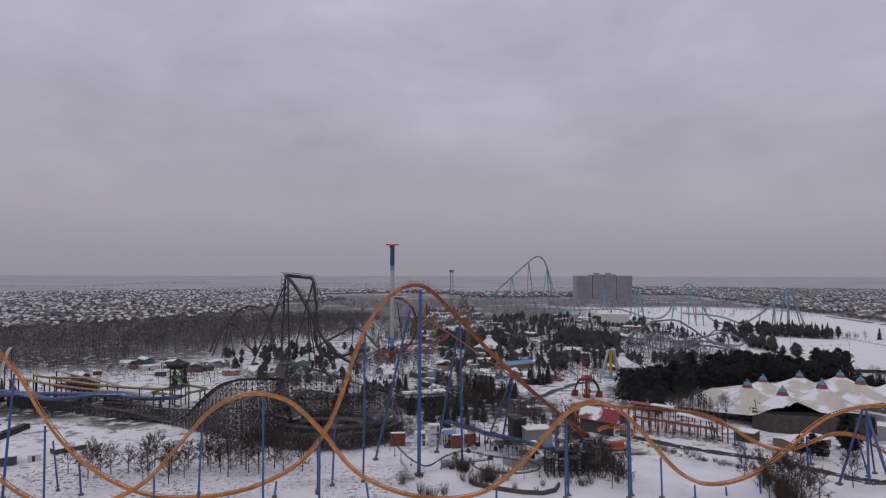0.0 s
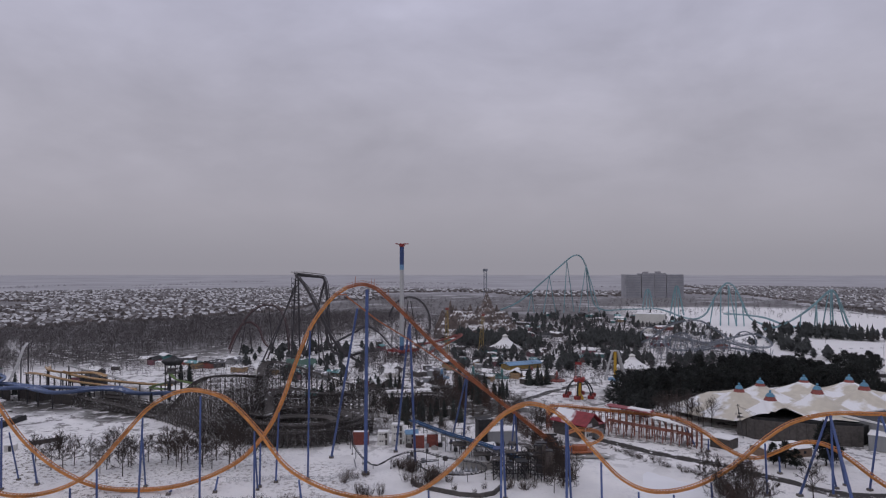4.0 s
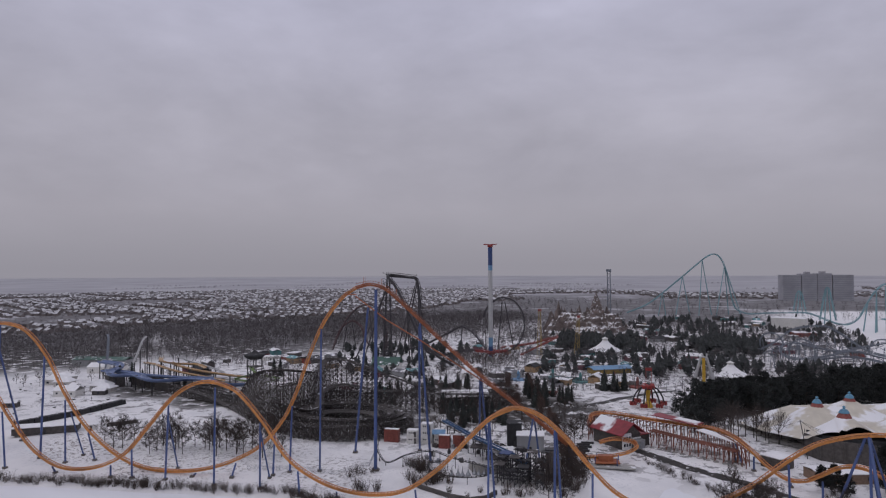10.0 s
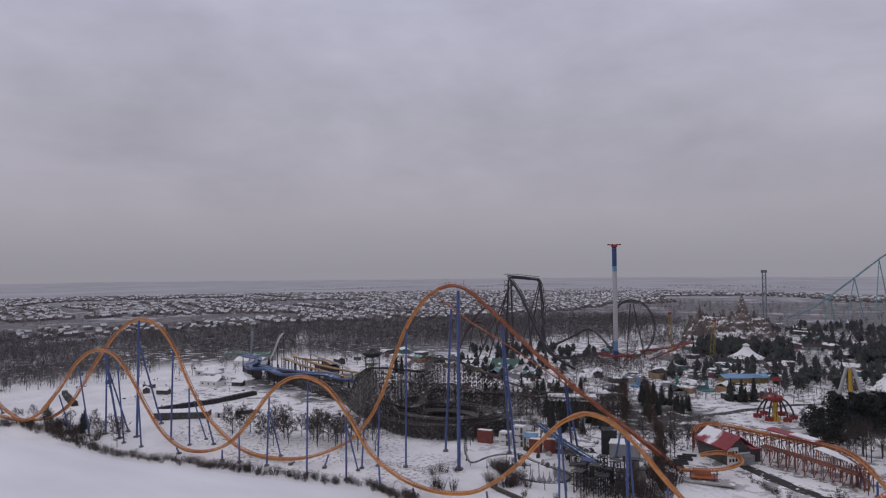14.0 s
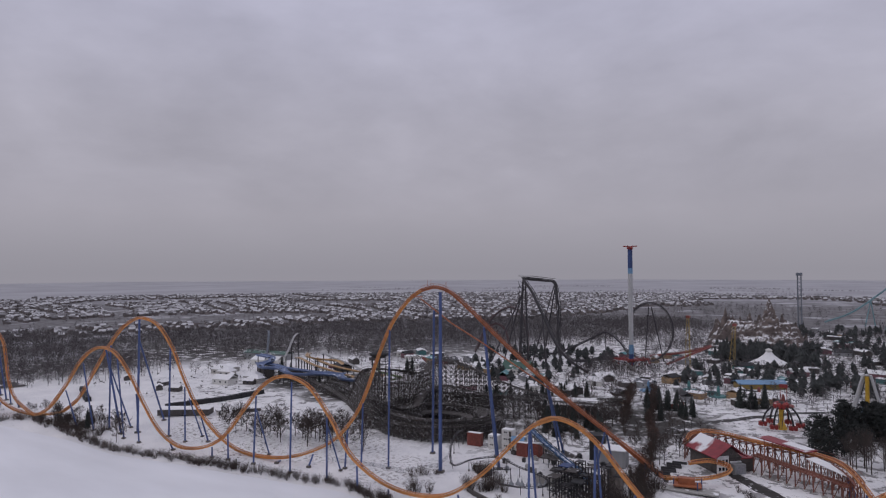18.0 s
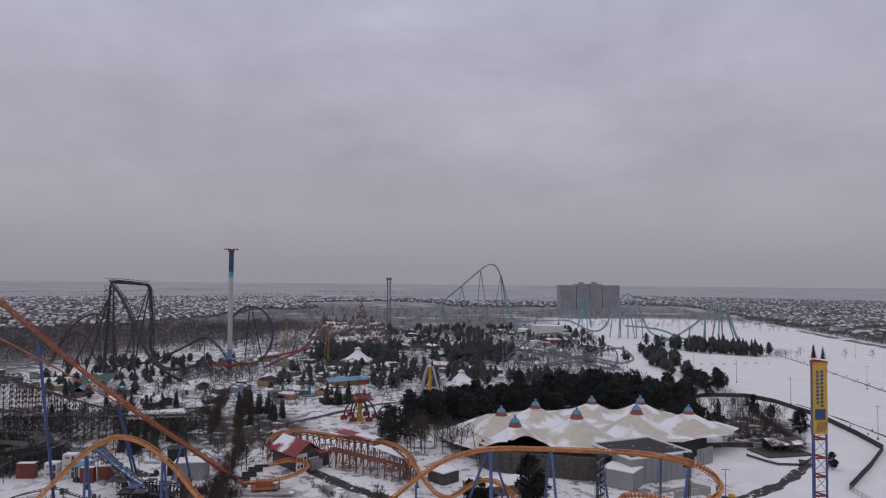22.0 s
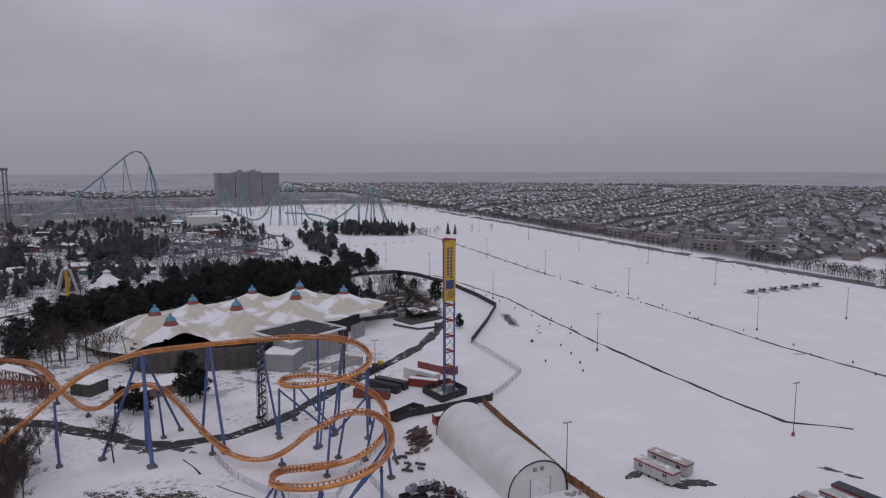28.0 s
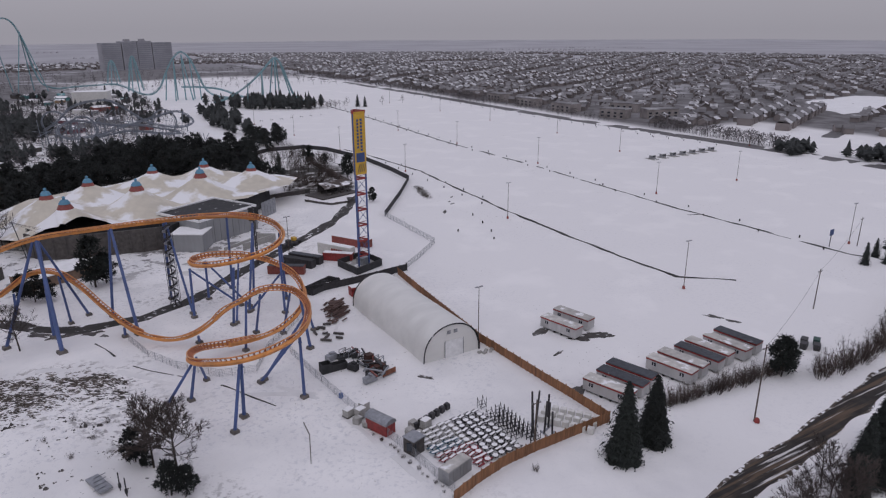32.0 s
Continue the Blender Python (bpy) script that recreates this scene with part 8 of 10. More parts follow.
for k in range(60):
    x, y = -330 + rr.uniform(0, 115), 258 + rr.uniform(0, 110)
    g = Geo()
    if k % 2:
        g.tube((x, y, 0), (x, y, 2.3), 0.06, 5)
        g.lathe((x, y, 1.7), [(0.5, 0), (0.4, 0.3), (0.1, 0.9)], 7)
        single("closed_umbrella", g, TIMBER, "folded pool umbrella standing in snow", "umbrella", "pool umbrellas")
    else:
        g.box((x, y, 0.5), (1.9, 0.7, 0.14), rr.uniform(0, 3))
        g.box((x, y, 0.22), (1.6, 0.5, 0.44), rr.uniform(0, 3))
        single("stacked_lounger", g, TIMBER, "stack of pool loungers under snow", "lounger", "pool loungers")

# pavilions and huts of the water park
for c, size, h, rise, rz in (((-292, 347), (12, 9), 3.4, 3.2, 0.3), ((-280, 343), (10, 8), 3.2, 3.0, 0.3), ((-246, 340), (11, 8), 3.2, 3.4, 0.2), ((-238, 336), (9, 7), 2.8, 2.6, 0.2), ((-300, 360), (16, 8), 3.0, 2.0, -0.2)):
    t = thing("pavilion", (*c, 0), "beige water-park pavilion with a snowy hipped roof", "pavilion", "water-park pavilions")
    box_part("wall_block", (*c, h / 2), (size[0], size[1], h), TRAILERR, t, rz)
    g = Geo()
    co, si = math.cos(rz), math.sin(rz)
    g.ring([[(c[0] + (x * k[0]) * co - (y * k[1]) * si, c[1] + (x * k[0]) * si + (y * k[1]) * co, h + z) for x, y in ((-1, -1), (1, -1), (1, 1), (-1, 1))] for k, z in (((size[0] / 2 + 0.8, size[1] / 2 + 0.8), 0.0), ((size[0] / 2 + 0.8, size[1] / 2 + 0.8), 0.25), ((size[0] * 0.16, 0.25), rise))])
    part("roof", g, SNOWROOF, t)
    for k in (-1, 1):
        box_part("window", (c[0] + k * size[0] * 0.25 * co + (size[1] / 2 + 0.03) * si, c[1] + k * size[0] * 0.25 * si - (size[1] / 2 + 0.03) * co, 1.7), (1.6, 0.1, 1.2), GLASS, t, rz)


# ---------------------------------------------------------------- towers and far rides
def swing_tower():
    x, y = -51, 533
    t = thing("swing_tower", (x, y, 0), "very tall pale swing tower with a blue top and red star", "ride tower")
    for nm, z0, z1, r, m in (("base_drum", 0, 4, 3.2, CONCRETE), ("lower_shaft", 4, 12, 1.75, NAVY), ("lower_band", 12, 19, 1.75, SKYBLUE), ("shaft", 19, 72, 1.7, TOWERW), ("upper_band", 72, 76, 1.75, SKYBLUE), ("upper_shaft", 76, 90, 1.75, NAVY)):
        g = Geo()
        g.lathe((x, y, z0), [(r, 0), (r, z1 - z0)], 14)
        part(nm, g, m, t, smooth=False)
    g = Geo()
    g.lathe((x, y, 90), [(1.2, 0), (2.4, 0.8), (2.4, 1.4), (0.8, 2.6)], 12)
    part("crown_hub", g, RED, t)
    for k in range(8):
        a = k * math.pi / 4
        g = Geo()
        g.beam((x, y, 92), (x + 5.4 * math.cos(a), y + 5.4 * math.sin(a), 92.6), 0.5, 0.7)
        part("crown_arm", g, RED, t)
    g = Geo()
    g.lathe((x, y, 6.0), [(3.0, 0), (3.4, 1), (3.0, 2.4)], 16)
    ring = part("swing_carriage", g, RED, t, "red swing carriage parked low on the tower")
    for k in range(16):
        a = k * math.pi / 8
        g = Geo()
        g.beam((x + 3 * math.cos(a), y + 3 * math.sin(a), 7.5), (x + 13.5 * math.cos(a), y + 13.5 * math.sin(a), 8.6), 0.4, 0.5)
        g.box((x + 13.5 * math.cos(a), y + 13.5 * math.sin(a), 6.0), (0.5, 0.9, 1.0), a)
        g.beam((x + 13.5 * math.cos(a), y + 13.5 * math.sin(a), 8.5), (x + 13.5 * math.cos(a), y + 13.5 * math.sin(a), 6.2), 0.08)
        part("swing_arm", g, RED, ring)


swing_tower()


def drop_tower():
    x, y = -7.5, 977
    t = thing("drop_tower", (x, y, 0), "slim grey lattice drop tower with a wide head", "ride tower")
    for dx, dy in ((-2, -2), (2, -2), (2, 2), (-2, 2)):
        g = Geo()
        g.tube((x + dx, y + dy, 0), (x + dx, y + dy, 70), 0.4, 6)
        part("leg", g, GREYTRACK, t)
    for k in range(14):
        g = Geo()
        for i in range(4):
            a, b = ((-2, -2), (2, -2), (2, 2), (-2, 2))[i], ((-2, -2), (2, -2), (2, 2), (-2, 2))[(i + 1) % 4]
            g.beam((x + a[0], y + a[1], k * 5), (x + b[0], y + b[1], k * 5 + 5), 0.35)
        part("lattice_bay", g, GREYTRACK, t)
    box_part("head", (x, y, 68), (6.5, 6.5, 3.5), GREYTRACK, t)


drop_tower()


def dive_coaster():
    t = thing("dive_coaster", (-125, 515, 0), "charcoal steel dive coaster with a tall lift tower and loop", "roller coaster")
    steel_track(t, [(-70, 499, 2), (-84, 502, 8), (-96, 504, 18), (-112, 507, 45), (-121, 508.5, 60), (-128, 509.6, 67.5), (-131, 513, 69), (-127, 520, 68.6), (-120, 528, 67.6), (-114.5, 533, 66.4), (-112.6, 534.6, 62), (-112, 535.2, 54), (-112, 535.6, 36),
                    (-111.6, 536.4, 18), (-108, 541, 6), (-100, 550, 2), (-88, 560, 4), (-76, 568, 5)], CHAR, CHAR, CHAR, 1.6, 0.8, 1.3, 0.3, tie_every=2, lean=0.2, step=2.5)
    cen, loop = Vector((-52, 574, 25)), []
    for k in range(19):
        a = math.radians(-125 + k * 290 / 18)
        loop.append((-52 + 17 * math.cos(a), 574 + 5 * math.cos(a) + (k - 9) * 0.6, 25.5 + 22 * math.sin(a)))
    steel_track(t, loop, CHAR, CHAR, CHAR, 0.9, 0.5, 0.9, 0.2, tie_every=2, step=2.0, centre=tuple(cen), name="vertical_loop")
    steel_track(t, [(-140, 545, 3), (-120, 560, 8), (-100, 568, 18), (-88, 572, 24), (-76, 570, 18), (-66, 566, 8), (-60, 560, 4)], CHAR, CHAR, CHAR, 0.9, 0.5, 0.9, 0.2, tie_every=2, step=2.0)
    steel_track(t, [(-34, 560, 3), (-20, 566, 10), (-8, 580, 16), (-14, 596, 14), (-34, 600, 8), (-60, 596, 4)], REDCLOTH, REDCLOTH, CHAR, 0.9, 0.5, 0.9, 0.2, tie_every=2, step=2.0)
    for a, b, r in (((-132, 506), (-130, 509.6, 66), 0.7), ((-127, 512), (-128.5, 511, 66), 0.7), ((-134, 512), (-131, 512, 66), 0.6), ((-160, 530), (-131, 513, 62), 0.6), ((-152, 495), (-129, 510, 60), 0.6), ((-104, 524), (-114, 532.6, 65), 0.55), ((-135, 552), (-114, 534, 62), 0.6),
                    ((-128, 520), (-114, 533, 64), 0.5), ((-104, 500), (-112, 507, 44), 0.55), ((-112, 513), (-112, 507.4, 44), 0.55), ((-92, 500), (-97, 504, 17), 0.45), ((-90, 577), (-88, 572, 22.6), 0.4), ((-60, 586), (-53, 576, 45), 0.5), ((-46, 590), (-51, 577, 45), 0.5), ((-66, 570), (-66, 570, 20), 0.4)):
        column(t, a, b, r, CHAR)
    g = Geo()
    for k in range(15):
        z = k * 4.4
        for (ax, ay), (bx, by) in (((-132, 506), (-127, 512)), ((-127, 512), (-134, 512)), ((-134, 512), (-132, 506))):
            g.beam((ax, ay, z), (bx, by, z + 4.4), 0.3)
            g.beam((ax, ay, z), (bx, by, z), 0.3)
    part("tower_lattice", g, CHAR, t)
    g = Geo()
    for a, b in (((-132.5, 509, 70.2), (-128, 522, 70)), ((-128, 522, 70), (-115, 535, 68))):
        g.beam(a, b, 3.6, 0.3)
        for q in range(6):
            e = Vector(a).lerp(Vector(b), q / 5)
            g.box((e.x, e.y, e.z + 0.5), (0.2, 0.2, 1.0))
    part("crest_walkway", g, CHAR, t)
    dull = mat("dull_maroon_track", (0.095, 0.048, 0.048), 0.6, var=0.2)
    # red boomerang coaster nearby
    b = thing("boomerang_coaster", (-169, 560, 0), "dark red boomerang coaster arch beyond the lift tower", "roller coaster")
    steel_track(b, [(-197, 540, 3), (-193, 546, 18), (-187, 552, 32), (-179, 556, 40), (-170, 558, 42.5), (-161, 558, 39), (-155, 556, 30), (-151, 554, 16), (-149, 550, 3)], CHAR, dull, CHAR, 0.8, 0.4, 0.8, 0.22, tie_every=2, step=2.0)
    steel_track(b, [(-205, 556, 4), (-199, 560, 20), (-191, 566, 27), (-183, 568, 22), (-177, 566, 10), (-169, 562, 4)], dull, dull, CHAR, 0.8, 0.4, 0.8, 0.22, tie_every=2, step=2.0)
    for a, c in (((-193, 552), (-187, 552, 31)), ((-169, 566), (-170, 558, 41)), ((-153, 562), (-155, 556, 29)), ((-191, 574), (-191, 566, 26))):
        column(b, a, c, 0.4, CHAR)


dive_coaster()


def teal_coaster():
    t = thing("giga_coaster", (131, 1096, 0), "huge teal steel coaster, its paint paled as if by winter haze", "roller coaster")
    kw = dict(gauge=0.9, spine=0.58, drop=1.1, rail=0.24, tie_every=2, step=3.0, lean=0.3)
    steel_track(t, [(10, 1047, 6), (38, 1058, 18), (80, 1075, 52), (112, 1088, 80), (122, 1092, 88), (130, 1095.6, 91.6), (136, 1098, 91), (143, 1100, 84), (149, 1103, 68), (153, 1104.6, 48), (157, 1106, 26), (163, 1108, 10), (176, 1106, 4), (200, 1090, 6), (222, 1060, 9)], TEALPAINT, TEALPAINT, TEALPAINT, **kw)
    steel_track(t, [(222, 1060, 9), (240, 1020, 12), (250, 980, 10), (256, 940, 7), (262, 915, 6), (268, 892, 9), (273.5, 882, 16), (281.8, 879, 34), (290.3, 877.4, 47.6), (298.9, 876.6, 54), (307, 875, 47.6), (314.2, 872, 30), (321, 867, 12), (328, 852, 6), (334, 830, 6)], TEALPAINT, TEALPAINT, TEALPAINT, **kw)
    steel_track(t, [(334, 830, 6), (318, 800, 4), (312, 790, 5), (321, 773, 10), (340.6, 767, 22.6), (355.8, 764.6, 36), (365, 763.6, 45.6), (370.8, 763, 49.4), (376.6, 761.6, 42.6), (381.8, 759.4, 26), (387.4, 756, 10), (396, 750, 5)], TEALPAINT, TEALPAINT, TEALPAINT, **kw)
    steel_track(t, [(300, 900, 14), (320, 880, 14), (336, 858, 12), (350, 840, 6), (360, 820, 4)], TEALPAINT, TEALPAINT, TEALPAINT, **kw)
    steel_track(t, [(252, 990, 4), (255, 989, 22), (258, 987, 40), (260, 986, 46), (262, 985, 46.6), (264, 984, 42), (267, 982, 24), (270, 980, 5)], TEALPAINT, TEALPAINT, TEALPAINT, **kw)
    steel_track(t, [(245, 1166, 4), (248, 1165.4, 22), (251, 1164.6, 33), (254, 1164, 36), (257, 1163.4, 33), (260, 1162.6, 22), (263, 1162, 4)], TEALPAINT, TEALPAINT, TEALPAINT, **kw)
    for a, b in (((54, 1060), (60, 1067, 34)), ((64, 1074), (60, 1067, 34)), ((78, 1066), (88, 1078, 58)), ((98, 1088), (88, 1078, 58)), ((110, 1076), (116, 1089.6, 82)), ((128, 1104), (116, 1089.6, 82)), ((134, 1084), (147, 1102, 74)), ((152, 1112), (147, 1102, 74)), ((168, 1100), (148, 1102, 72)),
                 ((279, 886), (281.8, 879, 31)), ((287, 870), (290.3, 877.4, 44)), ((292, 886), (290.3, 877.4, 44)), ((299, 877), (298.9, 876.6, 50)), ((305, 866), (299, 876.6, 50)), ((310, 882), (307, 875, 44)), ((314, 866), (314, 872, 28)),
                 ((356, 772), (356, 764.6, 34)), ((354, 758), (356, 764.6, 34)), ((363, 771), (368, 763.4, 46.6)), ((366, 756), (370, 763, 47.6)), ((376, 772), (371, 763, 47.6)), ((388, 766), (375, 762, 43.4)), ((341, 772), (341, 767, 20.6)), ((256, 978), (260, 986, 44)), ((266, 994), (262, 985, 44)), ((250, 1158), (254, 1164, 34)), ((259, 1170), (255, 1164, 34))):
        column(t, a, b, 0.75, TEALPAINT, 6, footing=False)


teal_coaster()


def tangle_coaster():
    t = thing("looping_coaster", (195, 590, 0), "tangled grey-blue looping coaster behind the pines", "roller coaster")
    rnd = random.Random(31)
    steel_track(t, [(150, 640, 4), (160, 625, 12), (172, 612, 24), (184, 606, 28), (196, 604, 28), (206, 600, 22), (220, 592, 12), (240, 586, 8), (252, 600, 10), (244, 618, 16), (226, 622, 12), (206, 618, 8), (186, 610, 12), (170, 596, 16), (160, 580, 12), (166, 564, 8), (184, 560, 10), (204, 568, 14), (222, 576, 10), (236, 568, 6), (224, 556, 8), (200, 552, 12), (178, 556, 8)],
                GREYTRACK, GREYTRACK, GREYTRACK, 0.7, 0.4, 0.8, 0.2, tie_every=2, step=2.0, lean=0.8)
    for c in ((160, 632), (232, 600), (176, 584)):
        ring = [(c[0] + 8 * math.cos(math.radians(-100 + k * 20)), c[1] + 0.5 * k, 10 + 8.5 * math.sin(math.radians(-100 + k * 20))) for k in range(16)]
        steel_track(t, ring, GREYTRACK, GREYTRACK, GREYTRACK, 0.6, 0.35, 0.6, 0.18, tie_every=3, step=1.6, centre=(c[0], c[1] + 4, 10), name="vertical_loop")
    for k in range(70):
        x, y = rnd.uniform(150, 252), rnd.uniform(552, 630)
        h = rnd.uniform(8, 22) if x < 215 else rnd.uniform(5, 13)
        column(t, (x, y), (x + rnd.uniform(-3, 3), y + rnd.uniform(-3, 3), h), 0.25, GREYTRACK, 5, footing=False)
    for k in range(30):
        x, y, z = rnd.uniform(152, 230), rnd.uniform(556, 620), rnd.uniform(6, 18)
        g = Geo()
        g.beam((x, y, z), (x + rnd.uniform(-14, 14), y + rnd.uniform(-8, 8), z + rnd.uniform(-4, 4)), 0.35)
        part("cross_brace", g, GREYTRACK, t)


tangle_coaster()


def rock_mountain():
    g = Geo()
    n, x0, x1, y0, y1 = 120, -56, 58, 684, 764
    spikes = [(-34, 726, 41, 5.5), (-30, 727, 34, 2.2), (-26, 728, 33, 2.2), (-19, 722, 33, 2.4), (-11, 728, 35.5, 3.0), (-3, 730, 36, 3.4), (17.5, 726, 36.5, 3.0), (21.5, 722, 32, 2.6), (28, 726, 27, 2.2), (-40, 730, 30, 2.4), (36, 728, 17, 1.8)]
    for j in range(n):
        for i in range(n):
            x, y = x0 + (x1 - x0) * i / (n - 1), y0 + (y1 - y0) * j / (n - 1)
            wx = x + 3.0 * noise.noise((x * 0.11, y * 0.11, 5.0))
            wy = y + 3.0 * noise.noise((x * 0.11, y * 0.11, 9.0))
            # broad body that falls away to both ends, cut into ledges
            side = max(0.0, 1 - (abs(wx + 4) / 44) ** 3) * max(0.0, 1 - abs(wy - 726) / 36)
            h = 40 * side ** 0.75 * (0.80 + 0.35 * noise.noise((x * 0.07, y * 0.07, 2.0)))
            h = min(h, 27)
            step = 4.6
            f = h / step - math.floor(h / step)
            h = step * (math.floor(h / step) + max(0.0, (f - 0.55) / 0.45) ** 0.8)
            for cx, cy, hh, k in spikes:
                h = max(h, hh - k * 1.15 * (abs(wx - cx) + 0.8 * abs(wy - cy)))
            # the tall four-sided peak
            h = max(h, 49 - 2.9 * max(abs(x - 7 + 0.3 * (y - 724)), abs(y - 724 - 0.3 * (x - 7))))
            h += (3.0 * abs(noise.noise((x * 0.30, y * 0.30, 3))) + 1.6 * noise.noise((x * 0.7, y * 0.7, 8)) - 1.2) * min(1, max(0, h) / 6)
            g.v.append((x, y, max(h, -0.5)))
    g.f = [(j * n + i, j * n + i + 1, (j + 1) * n + i + 1, (j + 1) * n + i) for j in range(n - 1) for i in range(n - 1)]
    single("rock_mountain", g, ROCK, "artificial grey rock mountain with one tall peak and snow ledges", "rock mountain")


rock_mountain()


MUSTARD = mat("faded_mustard_paint", (0.30, 0.205, 0.05), 0.6, var=0.2)


def gate_tower(c, h, lean):
    t = thing("flyer_tower", (*c, 0), "yellow lattice ride tower with a red top", "ride tower", "yellow ride towers")
    for dx, dy in ((-2.2, -2.2), (2.2, -2.2), (0, 2.4)):
        g = Geo()
        g.tube((c[0] + dx, c[1] + dy, 0), (c[0] + dx * 0.35 + lean, c[1] + dy * 0.35, h), 0.2, 5)
        part("leg", g, MUSTARD, t)
    for k in range(8):
        g = Geo()
        a, b = 1 - 0.65 * k / 8, 1 - 0.65 * (k + 1) / 8
        g.beam((c[0] - 2.2 * a, c[1] - 2.2 * a, h * k / 8), (c[0] + 2.2 * b + lean * k / 8, c[1] - 2.2 * b, h * (k + 1) / 8), 0.14)
        g.beam((c[0] + 2.2 * a, c[1] - 2.2 * a, h * k / 8), (c[0] - 2.2 * b + lean * k / 8, c[1] - 2.2 * b, h * (k + 1) / 8), 0.14)
        part("brace", g, MUSTARD, t)
    box_part("head", (c[0] + lean, c[1], h - 0.8), (2.6, 2.6, 1.8), REDCLOTH, t)


gate_tower((-18, 563), 40, 0)
gate_tower((9, 580), 34, 2)


def claw_ride():
    x, y = 75.5, 394
    t = thing("claw_ride", (x, y, 0), "claw ride with red hub, black arms and a yellow column", "fairground ride")
    g = Geo()
    g.lathe((x, y, 0), [(2.6, 0), (2.0, 1.6), (1.0, 3.5), (1.2, 10)], 10)
    part("column", g, YELLOW, t)
    for s in (-1, 1):
        g = Geo()
        g.beam((x + s * 0.5, y - 2.2, 0.5), (x + s * 1.4, y - 1.5, 9), 0.7, 0.2)
        part("stripe", g, DARK, t, "black stripe on the column")
    g = Geo()
    g.lathe((x, y, 9.2), [(1.2, 0), (1.9, 0.8), (1.9, 2.6), (1.0, 3.4)], 12)
    part("hub", g, BLACK, t)
    for k in range(6):
        a = k * math.pi / 3 + 0.3
        c, s = math.cos(a), math.sin(a)
        g = Geo()
        g.lathe((x + c * 2.3, y + s * 2.3, 9.4), [(0.5, 0), (1.15, 0.6), (1.2, 2.2), (0.6, 3.0)], 8)
        part("arm_shroud", g, RED, t, "red arm shroud")
        g = Geo()
        for p, q in (((2.6, 10.6), (4.6, 9.8)), ((4.6, 9.8), (6.4, 7.6)), ((6.4, 7.6), (7.6, 5.2)), ((7.6, 5.2), (8.0, 3.4))):
            g.tube((x + c * p[0], y + s * p[0], p[1]), (x + c * q[0], y + s * q[0], q[1]), 0.42, 7)
        arm = part("arm", g, BLACK, t, "bent black arm")
        g = Geo()
        g.lathe((x + c * 8.0, y + s * 8.0, 2.2), [(0.5, 0), (0.7, 0.4), (0.4, 1.3)], 8)
        part("gondola", g, BLACK, arm)
        for q in range(8):
            b = q * math.pi / 4
            box_part("seat", (x + c * 8.0 + 1.5 * math.cos(b), y + s * 8.0 + 1.5 * math.sin(b), 2.1), (0.7, 0.8, 1.9), RED, arm, b, "red bucket seat")
    for dx in (-1.4, 1.4):
        box_part("sign_post", (x + dx, y + 6, 9.5), (0.25, 0.25, 19), RED, t)
    box_part("sign_board", (x, y + 6, 19.2), (3.6, 0.4, 1.6), RED, t)


claw_ride()


def pendulum_ride():
    x, y = 104.5, 461
    t = thing("pendulum_ride", (x, y, 0), "pendulum ride with a yellow column on white legs", "fairground ride")
    g = Geo()
    g.tube((x, y, 1), (x, y, 19), 1.0, 10)
    part("column", g, YELLOW, t)
    for dx, dy in ((-7, -3), (7, -3), (6, 5), (-6, 5)):
        g = Geo()
        g.tube((x + dx, y + dy, 0), (x + dx * 0.25, y + dy * 0.2, 19), 0.7, 8)
        part("leg", g, TOWERW, t)
    g = Geo()
    g.lathe((x, y, 18.6), [(1.1, 0), (1.3, 0.5), (0.8, 1.0)], 10)
    part("hub", g, TOWERW, t)
    g = Geo()
    g.lathe((x, y, 0), [(5, 0), (4.6, 1.2), (2, 1.6)], 14)
    part("deck", g, SKYBLUE, t)


pendulum_ride()


def peaked_tent(c, r, h, label):
    t = thing("peaked_tent", (*c, 0), label, "tent")
    g = Geo()
    g.lathe((*c, 3.2), [(r, 0), (r * 0.96, 0.3), (r * 0.55, h * 0.3), (r * 0.25, h * 0.62), (r * 0.16, h * 0.8)], 16)
    part("canopy", g, SNOWROOF, t)
    g = Geo()
    g.lathe((*c, 3.2 + h * 0.8), [(r * 0.15, 0), (r * 0.15, h * 0.12), (r * 0.22, h * 0.13), (0.15, h * 0.28)], 10)
    part("cupola", g, BLANK, t)
    for k in range(8):
        a = k * math.pi / 4
        g = Geo()
        g.tube((c[0] + r * 0.93 * math.cos(a), c[1] + r * 0.93 * math.sin(a), 0), (c[0] + r * 0.93 * math.cos(a), c[1] + r * 0.93 * math.sin(a), 3.3), 0.2, 6)
        part("post", g, TIMBER, t)


peaked_tent((29, 606), 14, 10.5, "white peaked tent with a snowy skirt")
peaked_tent((121.5, 499), 12.5, 8.6, "white peaked carousel tent with a cupola")
carousel = thing("bumper_hall", (43, 505, 0), "long pavilion with a blue roof and yellow walls", "building")
box_part("wall_block", (43, 505, 1.6), (28, 11, 3.2), MUSTARD, carousel, 0.6)
g = Geo()
g.gable((43, 505, 3.2), (28, 11), 0.6, 1.7, 1.2, 0.3)
part("roof", g, SKYBLUE, carousel, "pale blue roof with snow")

